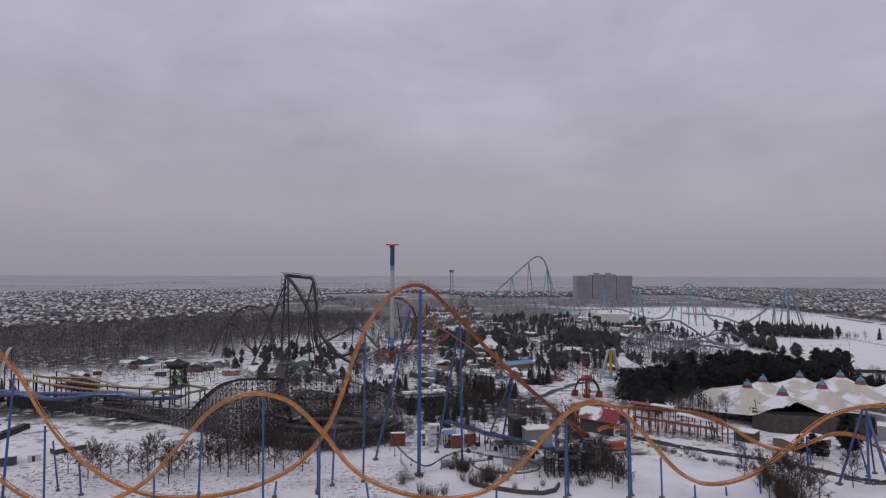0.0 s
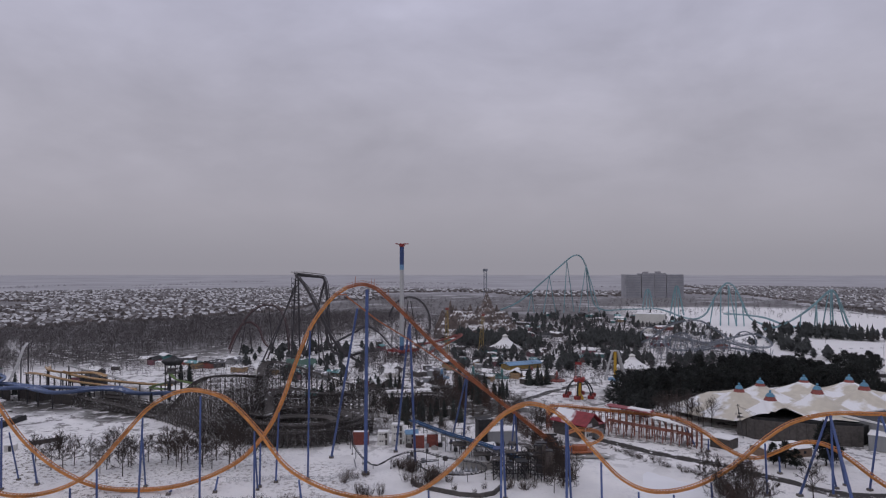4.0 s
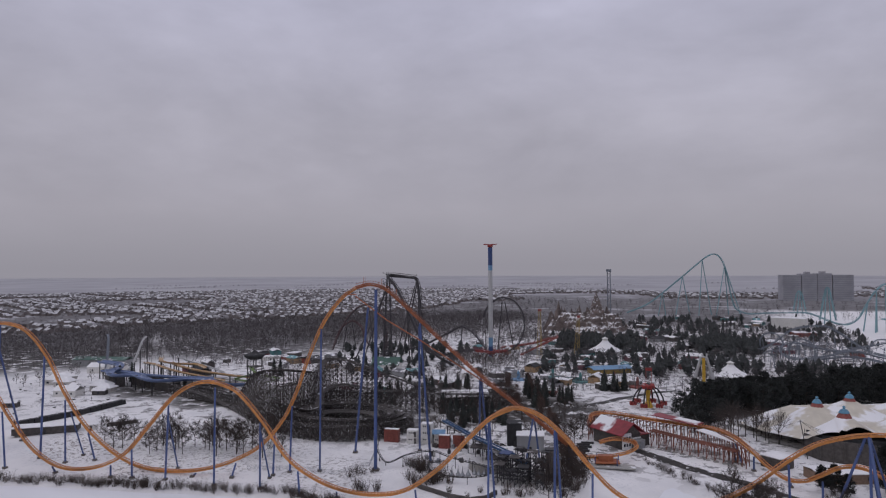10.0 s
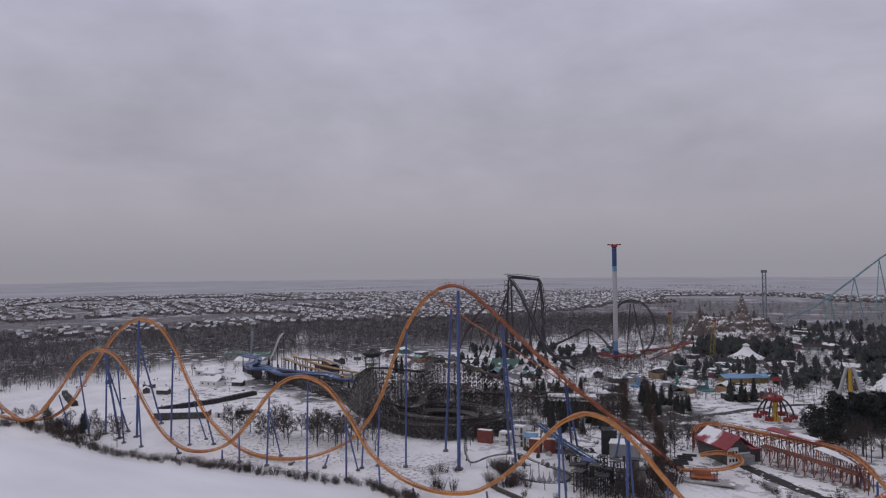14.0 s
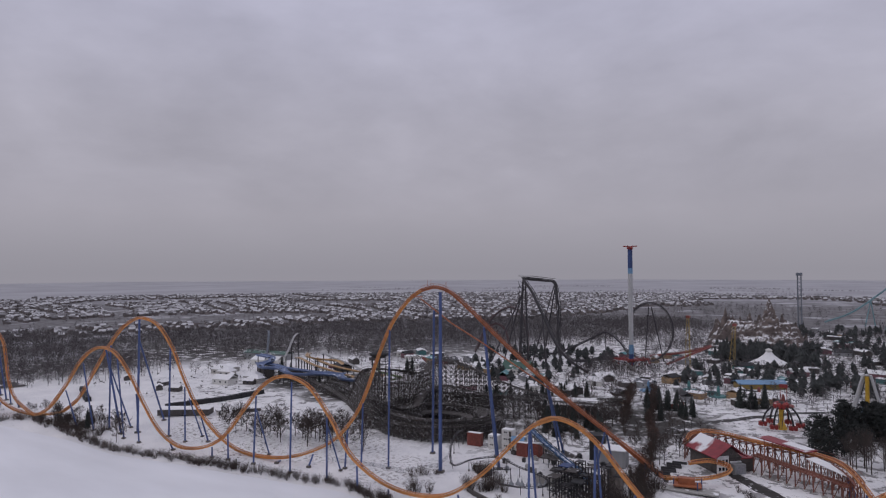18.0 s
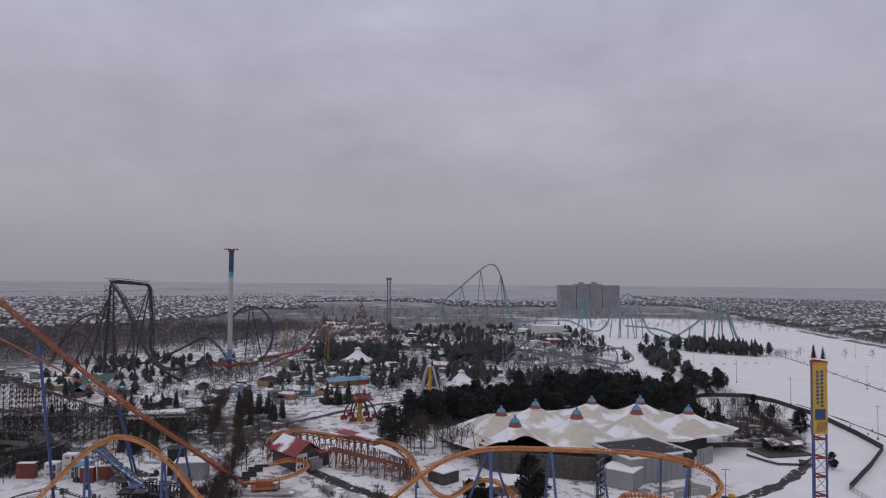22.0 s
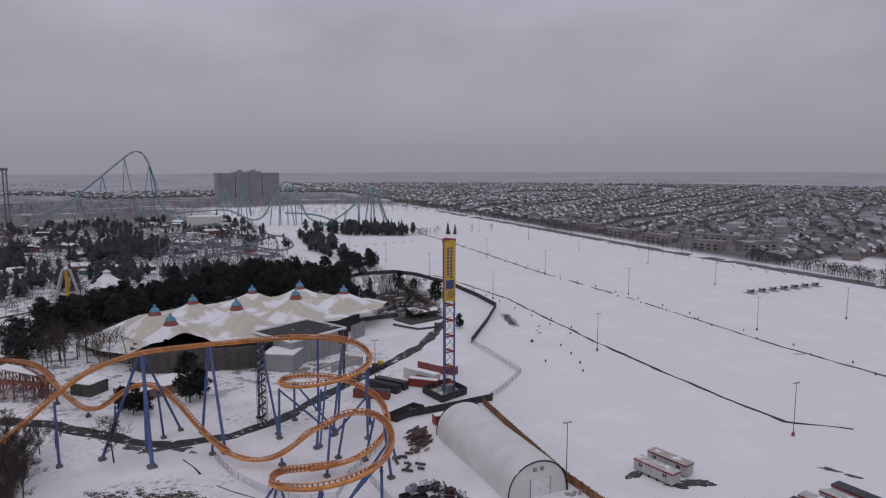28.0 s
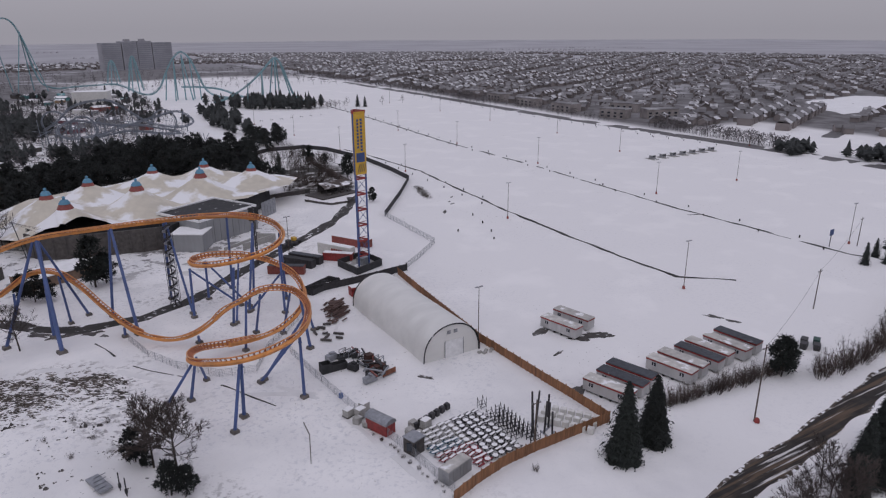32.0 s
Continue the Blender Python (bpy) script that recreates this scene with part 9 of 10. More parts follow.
# scattered stalls, ride platforms and service roofs of the park
rp = random.Random(9)
WALLS = [BLANK, BLOCK, TIMBER, CLAD, REDCLOTH, CLAD, mat("teal_stall_paint", (0.07, 0.20, 0.20), 0.6), mat("pink_stall_paint", (0.20, 0.08, 0.10), 0.6), mat("tan_stall_paint", (0.33, 0.22, 0.12), 0.7)]
ROOFS = [SNOWROOF, SNOWROOF, BLACK, SNOWROOF, mat("grey_shingle_snow", (0.13, 0.13, 0.14), 0.8, snow=0.5), mat("teal_roof_snow", (0.10, 0.26, 0.27), 0.6, snow=0.45)]
COLOURS = ["cream", "grey-brown", "dark timber", "grey", "brick-red", "grey", "teal", "pink", "tan"]
BLOCKS = [((-60, 30), (400, 490), 18), ((-30, 60), (450, 620), 24), ((40, 100), (420, 470), 4), ((60, 250), (540, 720), 22), ((-60, 260), (720, 1020), 36), ((-110, -60), (380, 470), 9), ((-90, -20), (560, 700), 9), ((-250, -130), (400, 520), 22)]
for (xa, xb), (ya, yb), n_ in BLOCKS:
    for k in range(n_):
        x, y = rp.uniform(xa, xb), rp.uniform(ya, yb)
        if math.hypot(x - 75, y - 394) < 16 or math.hypot(x + 51, y - 533) < 16 or (150 < x < 255 and 540 < y < 640) or (-48 < x < 46 and 682 < y < 772) or near_track(x, y, 8) or math.hypot(x - 43, y - 505) < 20:
            continue
        i = rp.randrange(len(WALLS))
        s = rp.uniform(0.8, 1.5) * (1.5 if y > 700 else 1.0)
        if rp.random() < 0.6:
            gable_house("park_stall", (x, y), (rp.uniform(6, 13) * s, rp.uniform(5, 7) * s), rp.uniform(2.6, 4), rp.uniform(1.2, 2.6), rp.uniform(0, 3.1), WALLS[i], rp.choice(ROOFS), COLOURS[i] + " park stall with a snow-covered pitched roof", "park stalls", 2)
        else:
            flat_hut("park_kiosk", (x, y), (rp.uniform(5, 10) * s, rp.uniform(4, 7) * s), rp.uniform(2.6, 3.8), rp.uniform(0, 3.1), WALLS[i], COLOURS[i] + " park kiosk with a snowy flat roof", None, "park kiosks")
flat_hut("warehouse", (203, 868), (34, 20), 15, -0.3, BLANK, "large pale windowless warehouse block")
PICNICROOF = mat("brown_shingles_with_snow", (0.075, 0.058, 0.050), 0.9, var=0.35, scale=1.2, snow=0.62, patch=0.16, lie=(0.3, 0.6))


def picnic_shelter(c, size, h, rz):
    t = thing("picnic_shelter", (*c, 0), "open brown timber picnic shelter with patchy snow on its roof", "shelter")
    co, si = math.cos(rz), math.sin(rz)

    def at(a, b):
        return (c[0] + a * co - b * si, c[1] + a * si + b * co)
    box_part("deck", (*at(-3, -3), 0.35), (size[0] + 7, size[1] + 6, 0.5), TIMBER, t, rz, "brown boarded deck")
    box_part("back_wall", (*at(0, size[1] / 2 - 0.4), h / 2), (size[0] - 2, 0.3, h), TIMBER, t, rz)
    for i in range(5):
        for b in (-size[1] / 2 + 0.6, 0.3):
            box_part("post", (*at(-size[0] / 2 + 0.6 + i * (size[0] - 1.2) / 4, b), h / 2), (0.3, 0.3, h), TIMBER, t, rz)
    g = Geo()
    g.gable((*c, h), (size[0] + 1.6, size[1] + 1.6), rz, 2.1)
    part("roof", g, PICNICROOF, t, "brown shingled roof with patches of snow")
    for i in range(4):
        box_part("picnic_table", (*at(-7 + i * 4, -size[1] / 2 - 2), 1.0), (1.9, 0.8, 0.8), TIMBER, t, rz)


picnic_shelter((268.5, 357.5), (15, 8), 3.4, 0.3)
panel_fence("deck_rail", [(250, 346), (254, 338), (258, 333), (267, 333.5), (276, 345)], 1.1, 2.5, TIMBER, TIMBER, "brown timber rail round the picnic deck")
gable_house("lodge", (222, 398), (18, 10), 4.4, 2.2, 0.2, TIMBER, SNOWROOF, "low timber lodge with a snowy roof behind the tents")
for c in ((66, 452), (30, 460), (10, 470), (50, 470), (-10, 455)):
    g = Geo()
    g.lathe((*c, 0), [(5.5, 0), (5.2, 0.8), (4.6, 0.9)], 18)
    g.lathe((*c, 0.9), [(1.1, 0), (0.9, 4), (0.3, 5.5)], 8)
    single("flat_ride", g, rp.choice([SKYBLUE, WALLS[6], REDCLOTH]), "round flat ride folded up under snow", "fairground ride", "flat rides")


# ---------------------------------------------------------------- beyond the park
# concrete and window bands drawn toward one pale grey to imitate haze
PALEC = mat("hazed_tower_concrete", (0.34, 0.34, 0.365), 0.8, var=0.12, scale=0.05)
PALEB = mat("hazed_ribbon_glazing", (0.27, 0.275, 0.30), 0.4, var=0.1)


def tower_blocks():
    t = thing("hospital_block", (345, 1585, 0), "wide grey multi-storey block, paled in colour to suggest haze", "building")
    u = Vector((0.975, 0.22, 0))
    o = Vector((275.5, 1569, 0))
    rz = math.atan2(u.y, u.x)
    for k, (a, w, h, dep) in enumerate(((0, 38, 53, 26), (38, 30, 55.5, 30), (68, 30, 56, 26), (98, 41, 53, 28))):
        c = o + u * (a + w / 2) + Vector((0, 12, 0))
        g = Geo()
        g.box((c.x, c.y, h / 2), (w - 1.5, dep, h), rz)
        wing = part("wing", g, PALEC, t)
        for f in range(13):
            g = Geo()
            p = c + Vector((u.y, -u.x, 0)) * (dep / 2 + 0.1)
            g.box((p.x, p.y, 5 + f * 3.8), (w - 5, 0.25, 1.7), rz)
            part("window_band", g, PALEB, wing)
        if k in (1, 2):
            g = Geo()
            g.box((c.x, c.y, h + 2), (10, 10, 4), rz)
            part("roof_plant", g, CONCT, wing)


tower_blocks()


def house(g, x, y, L, W, h, rise, rz):
    """Walls on slot 0, roof on slot 1."""
    co, si = math.cos(rz), math.sin(rz)

    def at(a, b, z):
        return (x + a * co - b * si, y + a * si + b * co, z)
    l2, w2 = L / 2, W / 2
    g.cur = 0
    g.add([at(-l2, -w2, 0), at(l2, -w2, 0), at(l2, w2, 0), at(-l2, w2, 0), at(-l2, -w2, h), at(l2, -w2, h), at(l2, w2, h), at(-l2, w2, h), at(-l2, 0, h + rise * 0.95), at(l2, 0, h + rise * 0.95)],
          [(0, 1, 5, 4), (1, 2, 6, 9, 5), (2, 3, 7, 6), (3, 0, 4, 8, 7)])
    g.cur = 1
    e = 0.5
    g.add([at(-l2 - e, -w2 - e, h - 0.25), at(l2 + e, -w2 - e, h - 0.25), at(l2 + e * 0.4, 0, h + rise), at(-l2 - e * 0.4, 0, h + rise), at(-l2 - e, w2 + e, h - 0.25), at(l2 + e, w2 + e, h - 0.25)], [(0, 1, 2, 3), (3, 2, 5, 4)])


# bare roof tone raised toward the snow, as haze would do
HROOF = mat("snowy_house_roof", (0.19, 0.182, 0.185), 0.85, var=0.3, scale=0.05, big=0.008)


def dulled_roof_snow(m):
    """Snow lies on more of the slopes that face one way; its white is dulled to imitate haze."""
    nt = m.node_tree
    n, l = nt.nodes.new, nt.links.new
    bsdf = nt.nodes["Principled BSDF"]
    old = bsdf.inputs["Base Color"].links[0].from_socket
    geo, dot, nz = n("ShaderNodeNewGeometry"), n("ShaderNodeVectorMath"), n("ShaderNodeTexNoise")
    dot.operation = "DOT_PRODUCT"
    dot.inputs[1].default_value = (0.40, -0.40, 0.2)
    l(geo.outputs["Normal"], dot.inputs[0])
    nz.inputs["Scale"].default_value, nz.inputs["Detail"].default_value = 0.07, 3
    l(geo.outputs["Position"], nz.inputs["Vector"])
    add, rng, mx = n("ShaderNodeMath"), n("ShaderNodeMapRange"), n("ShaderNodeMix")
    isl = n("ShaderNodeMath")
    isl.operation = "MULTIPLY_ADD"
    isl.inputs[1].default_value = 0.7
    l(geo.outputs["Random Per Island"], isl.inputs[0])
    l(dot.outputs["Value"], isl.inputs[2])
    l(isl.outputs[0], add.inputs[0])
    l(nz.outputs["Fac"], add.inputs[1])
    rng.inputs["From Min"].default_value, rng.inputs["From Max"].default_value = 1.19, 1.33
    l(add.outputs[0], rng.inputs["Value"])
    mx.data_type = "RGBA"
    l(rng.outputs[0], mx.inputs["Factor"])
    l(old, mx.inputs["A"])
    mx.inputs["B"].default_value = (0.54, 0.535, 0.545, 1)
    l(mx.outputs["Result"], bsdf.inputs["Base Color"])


dulled_roof_snow(HROOF)


def suburb(name, rows, label):
    rnd = random.Random(len(name))
    g = Geo()
    for (x1, y1), (x2, y2), gap in rows:
        L = math.hypot(x2 - x1, y2 - y1)
        rz = math.atan2(y2 - y1, x2 - x1)
        s = 0
        while s < L:
            if rnd.random() < 0.93:
                u = s / L
                house(g, x1 + (x2 - x1) * u + rnd.gauss(0, 2.6), y1 + (y2 - y1) * u + rnd.gauss(0, 2.6), rnd.uniform(6, 8.6), rnd.uniform(5.4, 7.4), rnd.uniform(3.4, 4.8), rnd.uniform(1.6, 2.6), rz + rnd.choice((0, 1.571)) + rnd.gauss(0, 0.18))
            s += rnd.uniform(gap * 0.9, gap * 1.35)
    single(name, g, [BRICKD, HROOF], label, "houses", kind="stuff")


def streets(x0, x1, y0, y1, ang, gap, cx, cy, keep):
    """Rows of a street grid turned by ang about (cx, cy), clipped by keep."""
    out, co, si = [], math.cos(ang), math.sin(ang)
    v = y0
    k = 0
    while v < y1:
        seg = None
        u = x0
        while u < x1:
            w = v + 34 * math.sin(u * 0.008 + v * 0.012) + 9 * math.sin(u * 0.03 + v * 0.05)
            x, y = cx + u * co - w * si, cy + u * si + w * co
            if keep(x, y):
                seg = seg or (x, y)
                last = (x, y)
            elif seg:
                out.append((seg, last, gap))
                seg = None
            u += 20
            if seg and rs.random() < 0.10:
                out.append((seg, last, gap))
                seg = last
        if seg:
            out.append((seg, last, gap))
        v += 14 if k % 2 else 21
        k += 1
    return out


rs = random.Random(44)
FIELD = [(790, 405), (860, 398), (1000, 470), (980, 500), (865, 492), (810, 450)]
g = Geo()
rows_ = []
for sc_, z_ in ((1.0, 0.02), (0.9, 0.22), (0.02, 0.26)):
    ring_ = []
    for (x1_, y1_), (x2_, y2_) in zip(FIELD, FIELD[1:] + FIELD[:1]):
        for k in range(5):
            x, y = x1_ + (x2_ - x1_) * k / 5, y1_ + (y2_ - y1_) * k / 5
            q = sc_ * (1 + 0.12 * noise.noise((x * 0.03, y * 0.03, 4.0)))
            ring_.append((890 + (x - 890) * q, 452 + (y - 452) * q, z_))
    rows_.append(ring_)
g.ring(rows_, caps=False)
single("snow_field", g, SNOWROOF, "open snowy field among the houses", "field", kind="structure")
suburb("suburb_east", streets(-700, 1900, -900, 2100, 0.55, 9.2, 590, 620, lambda x, y: x > 592 and y > 300 and math.hypot(x, y) < 2500 and noise.noise((x * 0.003, y * 0.003, 1.0)) < 0.46 and not (x < 660 and y < 420) and not (600 < x < 1000 and abs(y - 360 - (x - 640) * 0.35) < 25) and not in_poly(x, y, FIELD)),
       "dense snowy suburb of brick houses beyond the parking field")
WESTERN = [(-690, 330), (-650, 430), (-600, 545), (-560, 700), (-460, 830), (-365, 960), (-330, 1100), (-330, 2100), (-2100, 2100), (-2100, 120), (-900, 140)]
suburb("suburb_west", streets(-1700, 1500, -1200, 1500, -0.42, 11.5, -900, 900, lambda x, y: in_poly(x, y, WESTERN) and math.hypot(x, y) < 2150 and noise.noise((x * 0.003, y * 0.003, 6.0)) < 0.27),
       "dense snowy suburb of brick houses beyond the woods")
suburb("suburb_north", streets(-400, 1300, 0, 1300, 0.2, 15, 0, 1500, lambda x, y: 1400 < y < 2000 and not (250 < x < 440 and 1540 < y < 1640) and noise.noise((x * 0.003, y * 0.003, 9.0)) < -0.02 and y < 2700),
       "scattered snowy houses and halls beyond the park")


TANBLOCK = mat("tan_apartment_brick", (0.27, 0.245, 0.235), 0.9, var=0.25, scale=0.2)


def apartments(c, L, rz, h):
    t = thing("apartment_row", (*c, 0), "long brown brick apartment row by the parking field", "building", "apartment rows")
    co, si = math.cos(rz), math.sin(rz)
    box_part("wall_block", (*c, h / 2), (L, 14, h), TANBLOCK, t, rz)
    box_part("roof", (*c, h + 0.2), (L + 0.6, 14.6, 0.5), HROOF, t, rz)
    for f in range(int(h / 3)):
        for k in range(int(L / 6)):
            a, b = -L / 2 + 3 + k * 6, -7.06 if math.cos(rz) > -2 else 7.06
            for b in (-7.06,):
                box_part("window", (c[0] + a * co - b * si, c[1] + a * si + b * co, 1.8 + f * 3), (2.4, 0.15, 1.5), GLASS, t, rz)


for c, L, rz, h in (((596, 500), 24, -1.2, 8), ((590, 560), 26, -1.45, 8), ((592, 620), 24, -1.5, 8), ((596, 680), 24, -1.6, 8), ((628, 478), 30, -0.35, 8), ((640, 530), 28, -1.2, 8), ((604, 745), 24, -1.6, 7)):
    apartments(c, L, rz, h)
# nearest houses facing the road
for k in range(22):
    x, y = 650 + (k % 11) * 15, 372 + (k // 11) * 34 + (k % 11) * 6.2
    gable_house("suburban_house", (x, y), (11, 10), 5.6, 3.2, 0.39 + 1.571 * (k % 2), BRICKD, HROOF, "brown brick suburban house with a snowy roof", "houses by the road", 2)


def woods(name, poly_, n, hmin, hmax, label, seed, material=WOODS):
    """Distant leafless woods: stems with a haze of twigs."""
    rnd = random.Random(seed)
    xs, ys = [p[0] for p in poly_], [p[1] for p in poly_]
    g = Geo()
    made = 0
    while made < n:
        x, y = rnd.uniform(min(xs), max(xs)), rnd.uniform(min(ys), max(ys))
        inside, j = False, len(poly_) - 1
        for i in range(len(poly_)):
            (x1, y1), (x2, y2) = poly_[j], poly_[i]
            if (y1 > y) != (y2 > y) and x < (x2 - x1) * (y - y1) / (y2 - y1) + x1:
                inside = not inside
            j = i
        if not inside:
            continue
        made += 1
        h = rnd.uniform(hmin, hmax)
        g.tube((x, y, -0.3), (x, y, h * 0.6), 0.16, 3, 0.07, cap=False)
        R = h * rnd.uniform(0.26, 0.36)
        for k in range(30 if h > 6 else 18):
            d = Vector((rnd.gauss(0, 1), rnd.gauss(0, 1), rnd.gauss(0.2, 0.9))).normalized()
            c = Vector((x, y, h * 0.6))
            q = rnd.uniform(0.25, 0.75)
            p = c + Vector((d.x * R * q, d.y * R * q, d.z * h * 0.38 * q))
            e = c + Vector((d.x * R, d.y * R, d.z * h * 0.38)) * rnd.uniform(0.8, 1.05)
            w = Vector((rnd.gauss(0, 1), rnd.gauss(0, 1), rnd.gauss(0, 0.5))).normalized() * 0.24
            g.add([tuple(p), tuple(e + w), tuple(e - w)], [(0, 1, 2)])
    single(name, g, material, label, "woods", kind="stuff")


def woodland_floor(polys):
    """Brown leaf litter under the leafless woods."""
    g, idx, c = Geo(), {}, 14.0
    for j in range(190 // 2, 1010 // 14 + 30):
        for i in range(-60, 2):
            x, y = i * c, j * c - 1190
            if any(in_poly(x + c / 2, y + c / 2, p) for p in polys):
                q = []
                for a, b in ((0, 0), (1, 0), (1, 1), (0, 1)):
                    k = (i + a, j + b)
                    if k not in idx:
                        idx[k] = len(g.v)
                        px_, py_ = x + a * c + 5 * noise.noise((k[0] * 1.7, k[1] * 1.3, 0)), y + b * c + 5 * noise.noise((k[0] * 1.3, k[1] * 1.9, 4))
                        g.v.append((px_, py_, 0.75))
                    q.append(idx[k])
                g.f.append(tuple(q))
    single("woodland_floor", g, mat("brown_leaf_litter", (0.085, 0.076, 0.072), 0.95, var=0.3, scale=0.25, snow=0.36, patch=0.12), "brown leaf litter with snow under the woods", "woodland floor", kind="structure")


woodland_floor([[(-640, 392), (-540, 378), (-507, 415), (-471, 475), (-346, 550), (-270, 555), (-200, 605), (-110, 705), (-120, 975), (-310, 945), (-410, 795), (-512, 675), (-552, 530), (-600, 425), (-650, 400)],
                [(-700, 255), (-520, 196), (-420, 202), (-350, 226), (-336, 262), (-328, 320), (-355, 350), (-420, 360), (-540, 372), (-740, 400)],
                [(-535, 376), (-456, 404), (-400, 390), (-350, 405), (-316, 424), (-306, 452), (-268, 490), (-250, 548), (-346, 552), (-471, 475)]])
woods("far_woods", [(-640, 388), (-540, 370), (-507, 411), (-471, 471), (-346, 544), (-270, 549), (-200, 600), (-110, 700), (-120, 980), (-310, 950), (-410, 800), (-512, 680), (-552, 530), (-600, 425), (-650, 400)], 4300, 9, 15, "band of dark leafless woods behind the water park", 3)
woods("far_woods", [(-540, 372), (-456, 400), (-400, 385), (-350, 400), (-310, 420), (-300, 452), (-262, 490), (-245, 552), (-346, 550), (-471, 475)], 620, 8, 13, "leafless woods close behind the water park", 13)
woods("far_woods", [(-110, 700), (-60, 640), (-20, 800), (-60, 960), (-200, 1000), (-240, 880)], 700, 8, 13, "leafless woods beyond the tall tower", 4)
woods("far_woods", [(-700, 250), (-520, 190), (-420, 196), (-345, 222), (-330, 262), (-322, 320), (-350, 352), (-420, 362), (-540, 372), (-740, 400)], 1900, 8, 13, "leafless woods by the turnaround", 5)
woods("street_trees", [(600, 480), (1500, 700), (1900, 1500), (1300, 2300), (560, 2100), (575, 900)], 2200, 4, 8, "leafless street trees among the houses", 6)
woods("street_trees", [(-1300, 420), (-700, 420), (-560, 730), (-360, 1000), (-100, 1350), (-300, 1700), (-1300, 1200)], 1500, 4, 8, "leafless street trees among the houses", 7)
woods("hedgerow_trees", [(-300, 1000), (560, 1000), (560, 1240), (520, 1500), (-300, 1480)], 900, 5, 10, "leafless trees beyond the park", 8)
woods("roadside_trees", [(566, 480), (576, 480), (590, 800), (580, 1300), (566, 1300), (568, 800)], 560, 4, 8, "bare hedge along the suburban road", 9)
woods("roadside_trees", [(566, 316), (575, 316), (586, 436), (574, 440)], 230, 6, 10, "row of dark leafless trees along the suburban road", 19)
woods("roadside_trees", [(562, 660), (572, 660), (574, 730), (560, 730)], 50, 7, 11, "leafless copse beside the suburban road", 20)
far_conifers([(548, 300), (560, 322), (576, 312), (572, 292)], 15, 7, 10, "round dark pines beside the suburban road", 21, 0.42)
far_conifers([(556, 268), (572, 284), (592, 268), (588, 246), (566, 250)], 20, 8, 12, "round dark pines beside the suburban road", 22, 0.40)
woods("park_brush", [(-78, 490), (-25, 490), (-20, 560), (-84, 560)], 110, 6, 11, "bare trees below the swing tower", 11)
woods("park_brush", [(-270, 425), (-100, 432), (-90, 480), (-270, 490)], 160, 5, 9, "bare trees behind the water slides", 12)
woods("park_brush", [(-60, 400), (100, 440), (240, 520), (260, 900), (-60, 950), (-90, 600)], 3000, 4, 9, "low leafless brush between the rides", 10)


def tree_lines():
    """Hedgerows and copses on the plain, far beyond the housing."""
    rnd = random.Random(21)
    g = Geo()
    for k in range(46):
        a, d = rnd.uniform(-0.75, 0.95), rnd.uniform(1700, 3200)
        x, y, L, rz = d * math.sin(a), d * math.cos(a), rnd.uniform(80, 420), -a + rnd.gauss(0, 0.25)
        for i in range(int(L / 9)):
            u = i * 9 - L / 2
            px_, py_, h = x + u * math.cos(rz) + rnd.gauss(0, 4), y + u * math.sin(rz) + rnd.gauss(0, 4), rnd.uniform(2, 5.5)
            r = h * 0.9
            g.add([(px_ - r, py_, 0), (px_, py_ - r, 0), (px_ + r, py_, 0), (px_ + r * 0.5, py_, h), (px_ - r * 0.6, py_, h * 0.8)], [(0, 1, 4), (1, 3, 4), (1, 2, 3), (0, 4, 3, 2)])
    # hedge colour lifted to a haze grey that sinks into the plain
    single("distant_tree_lines", g, mat("hazed_far_hedges", (0.36, 0.35, 0.365), 0.95, var=0.15, scale=0.02), "far hedgerows and copses on the snowy plain", "tree lines", kind="stuff")


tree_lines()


# ---------------------------------------------------------------- storage yard
ry = random.Random(12)


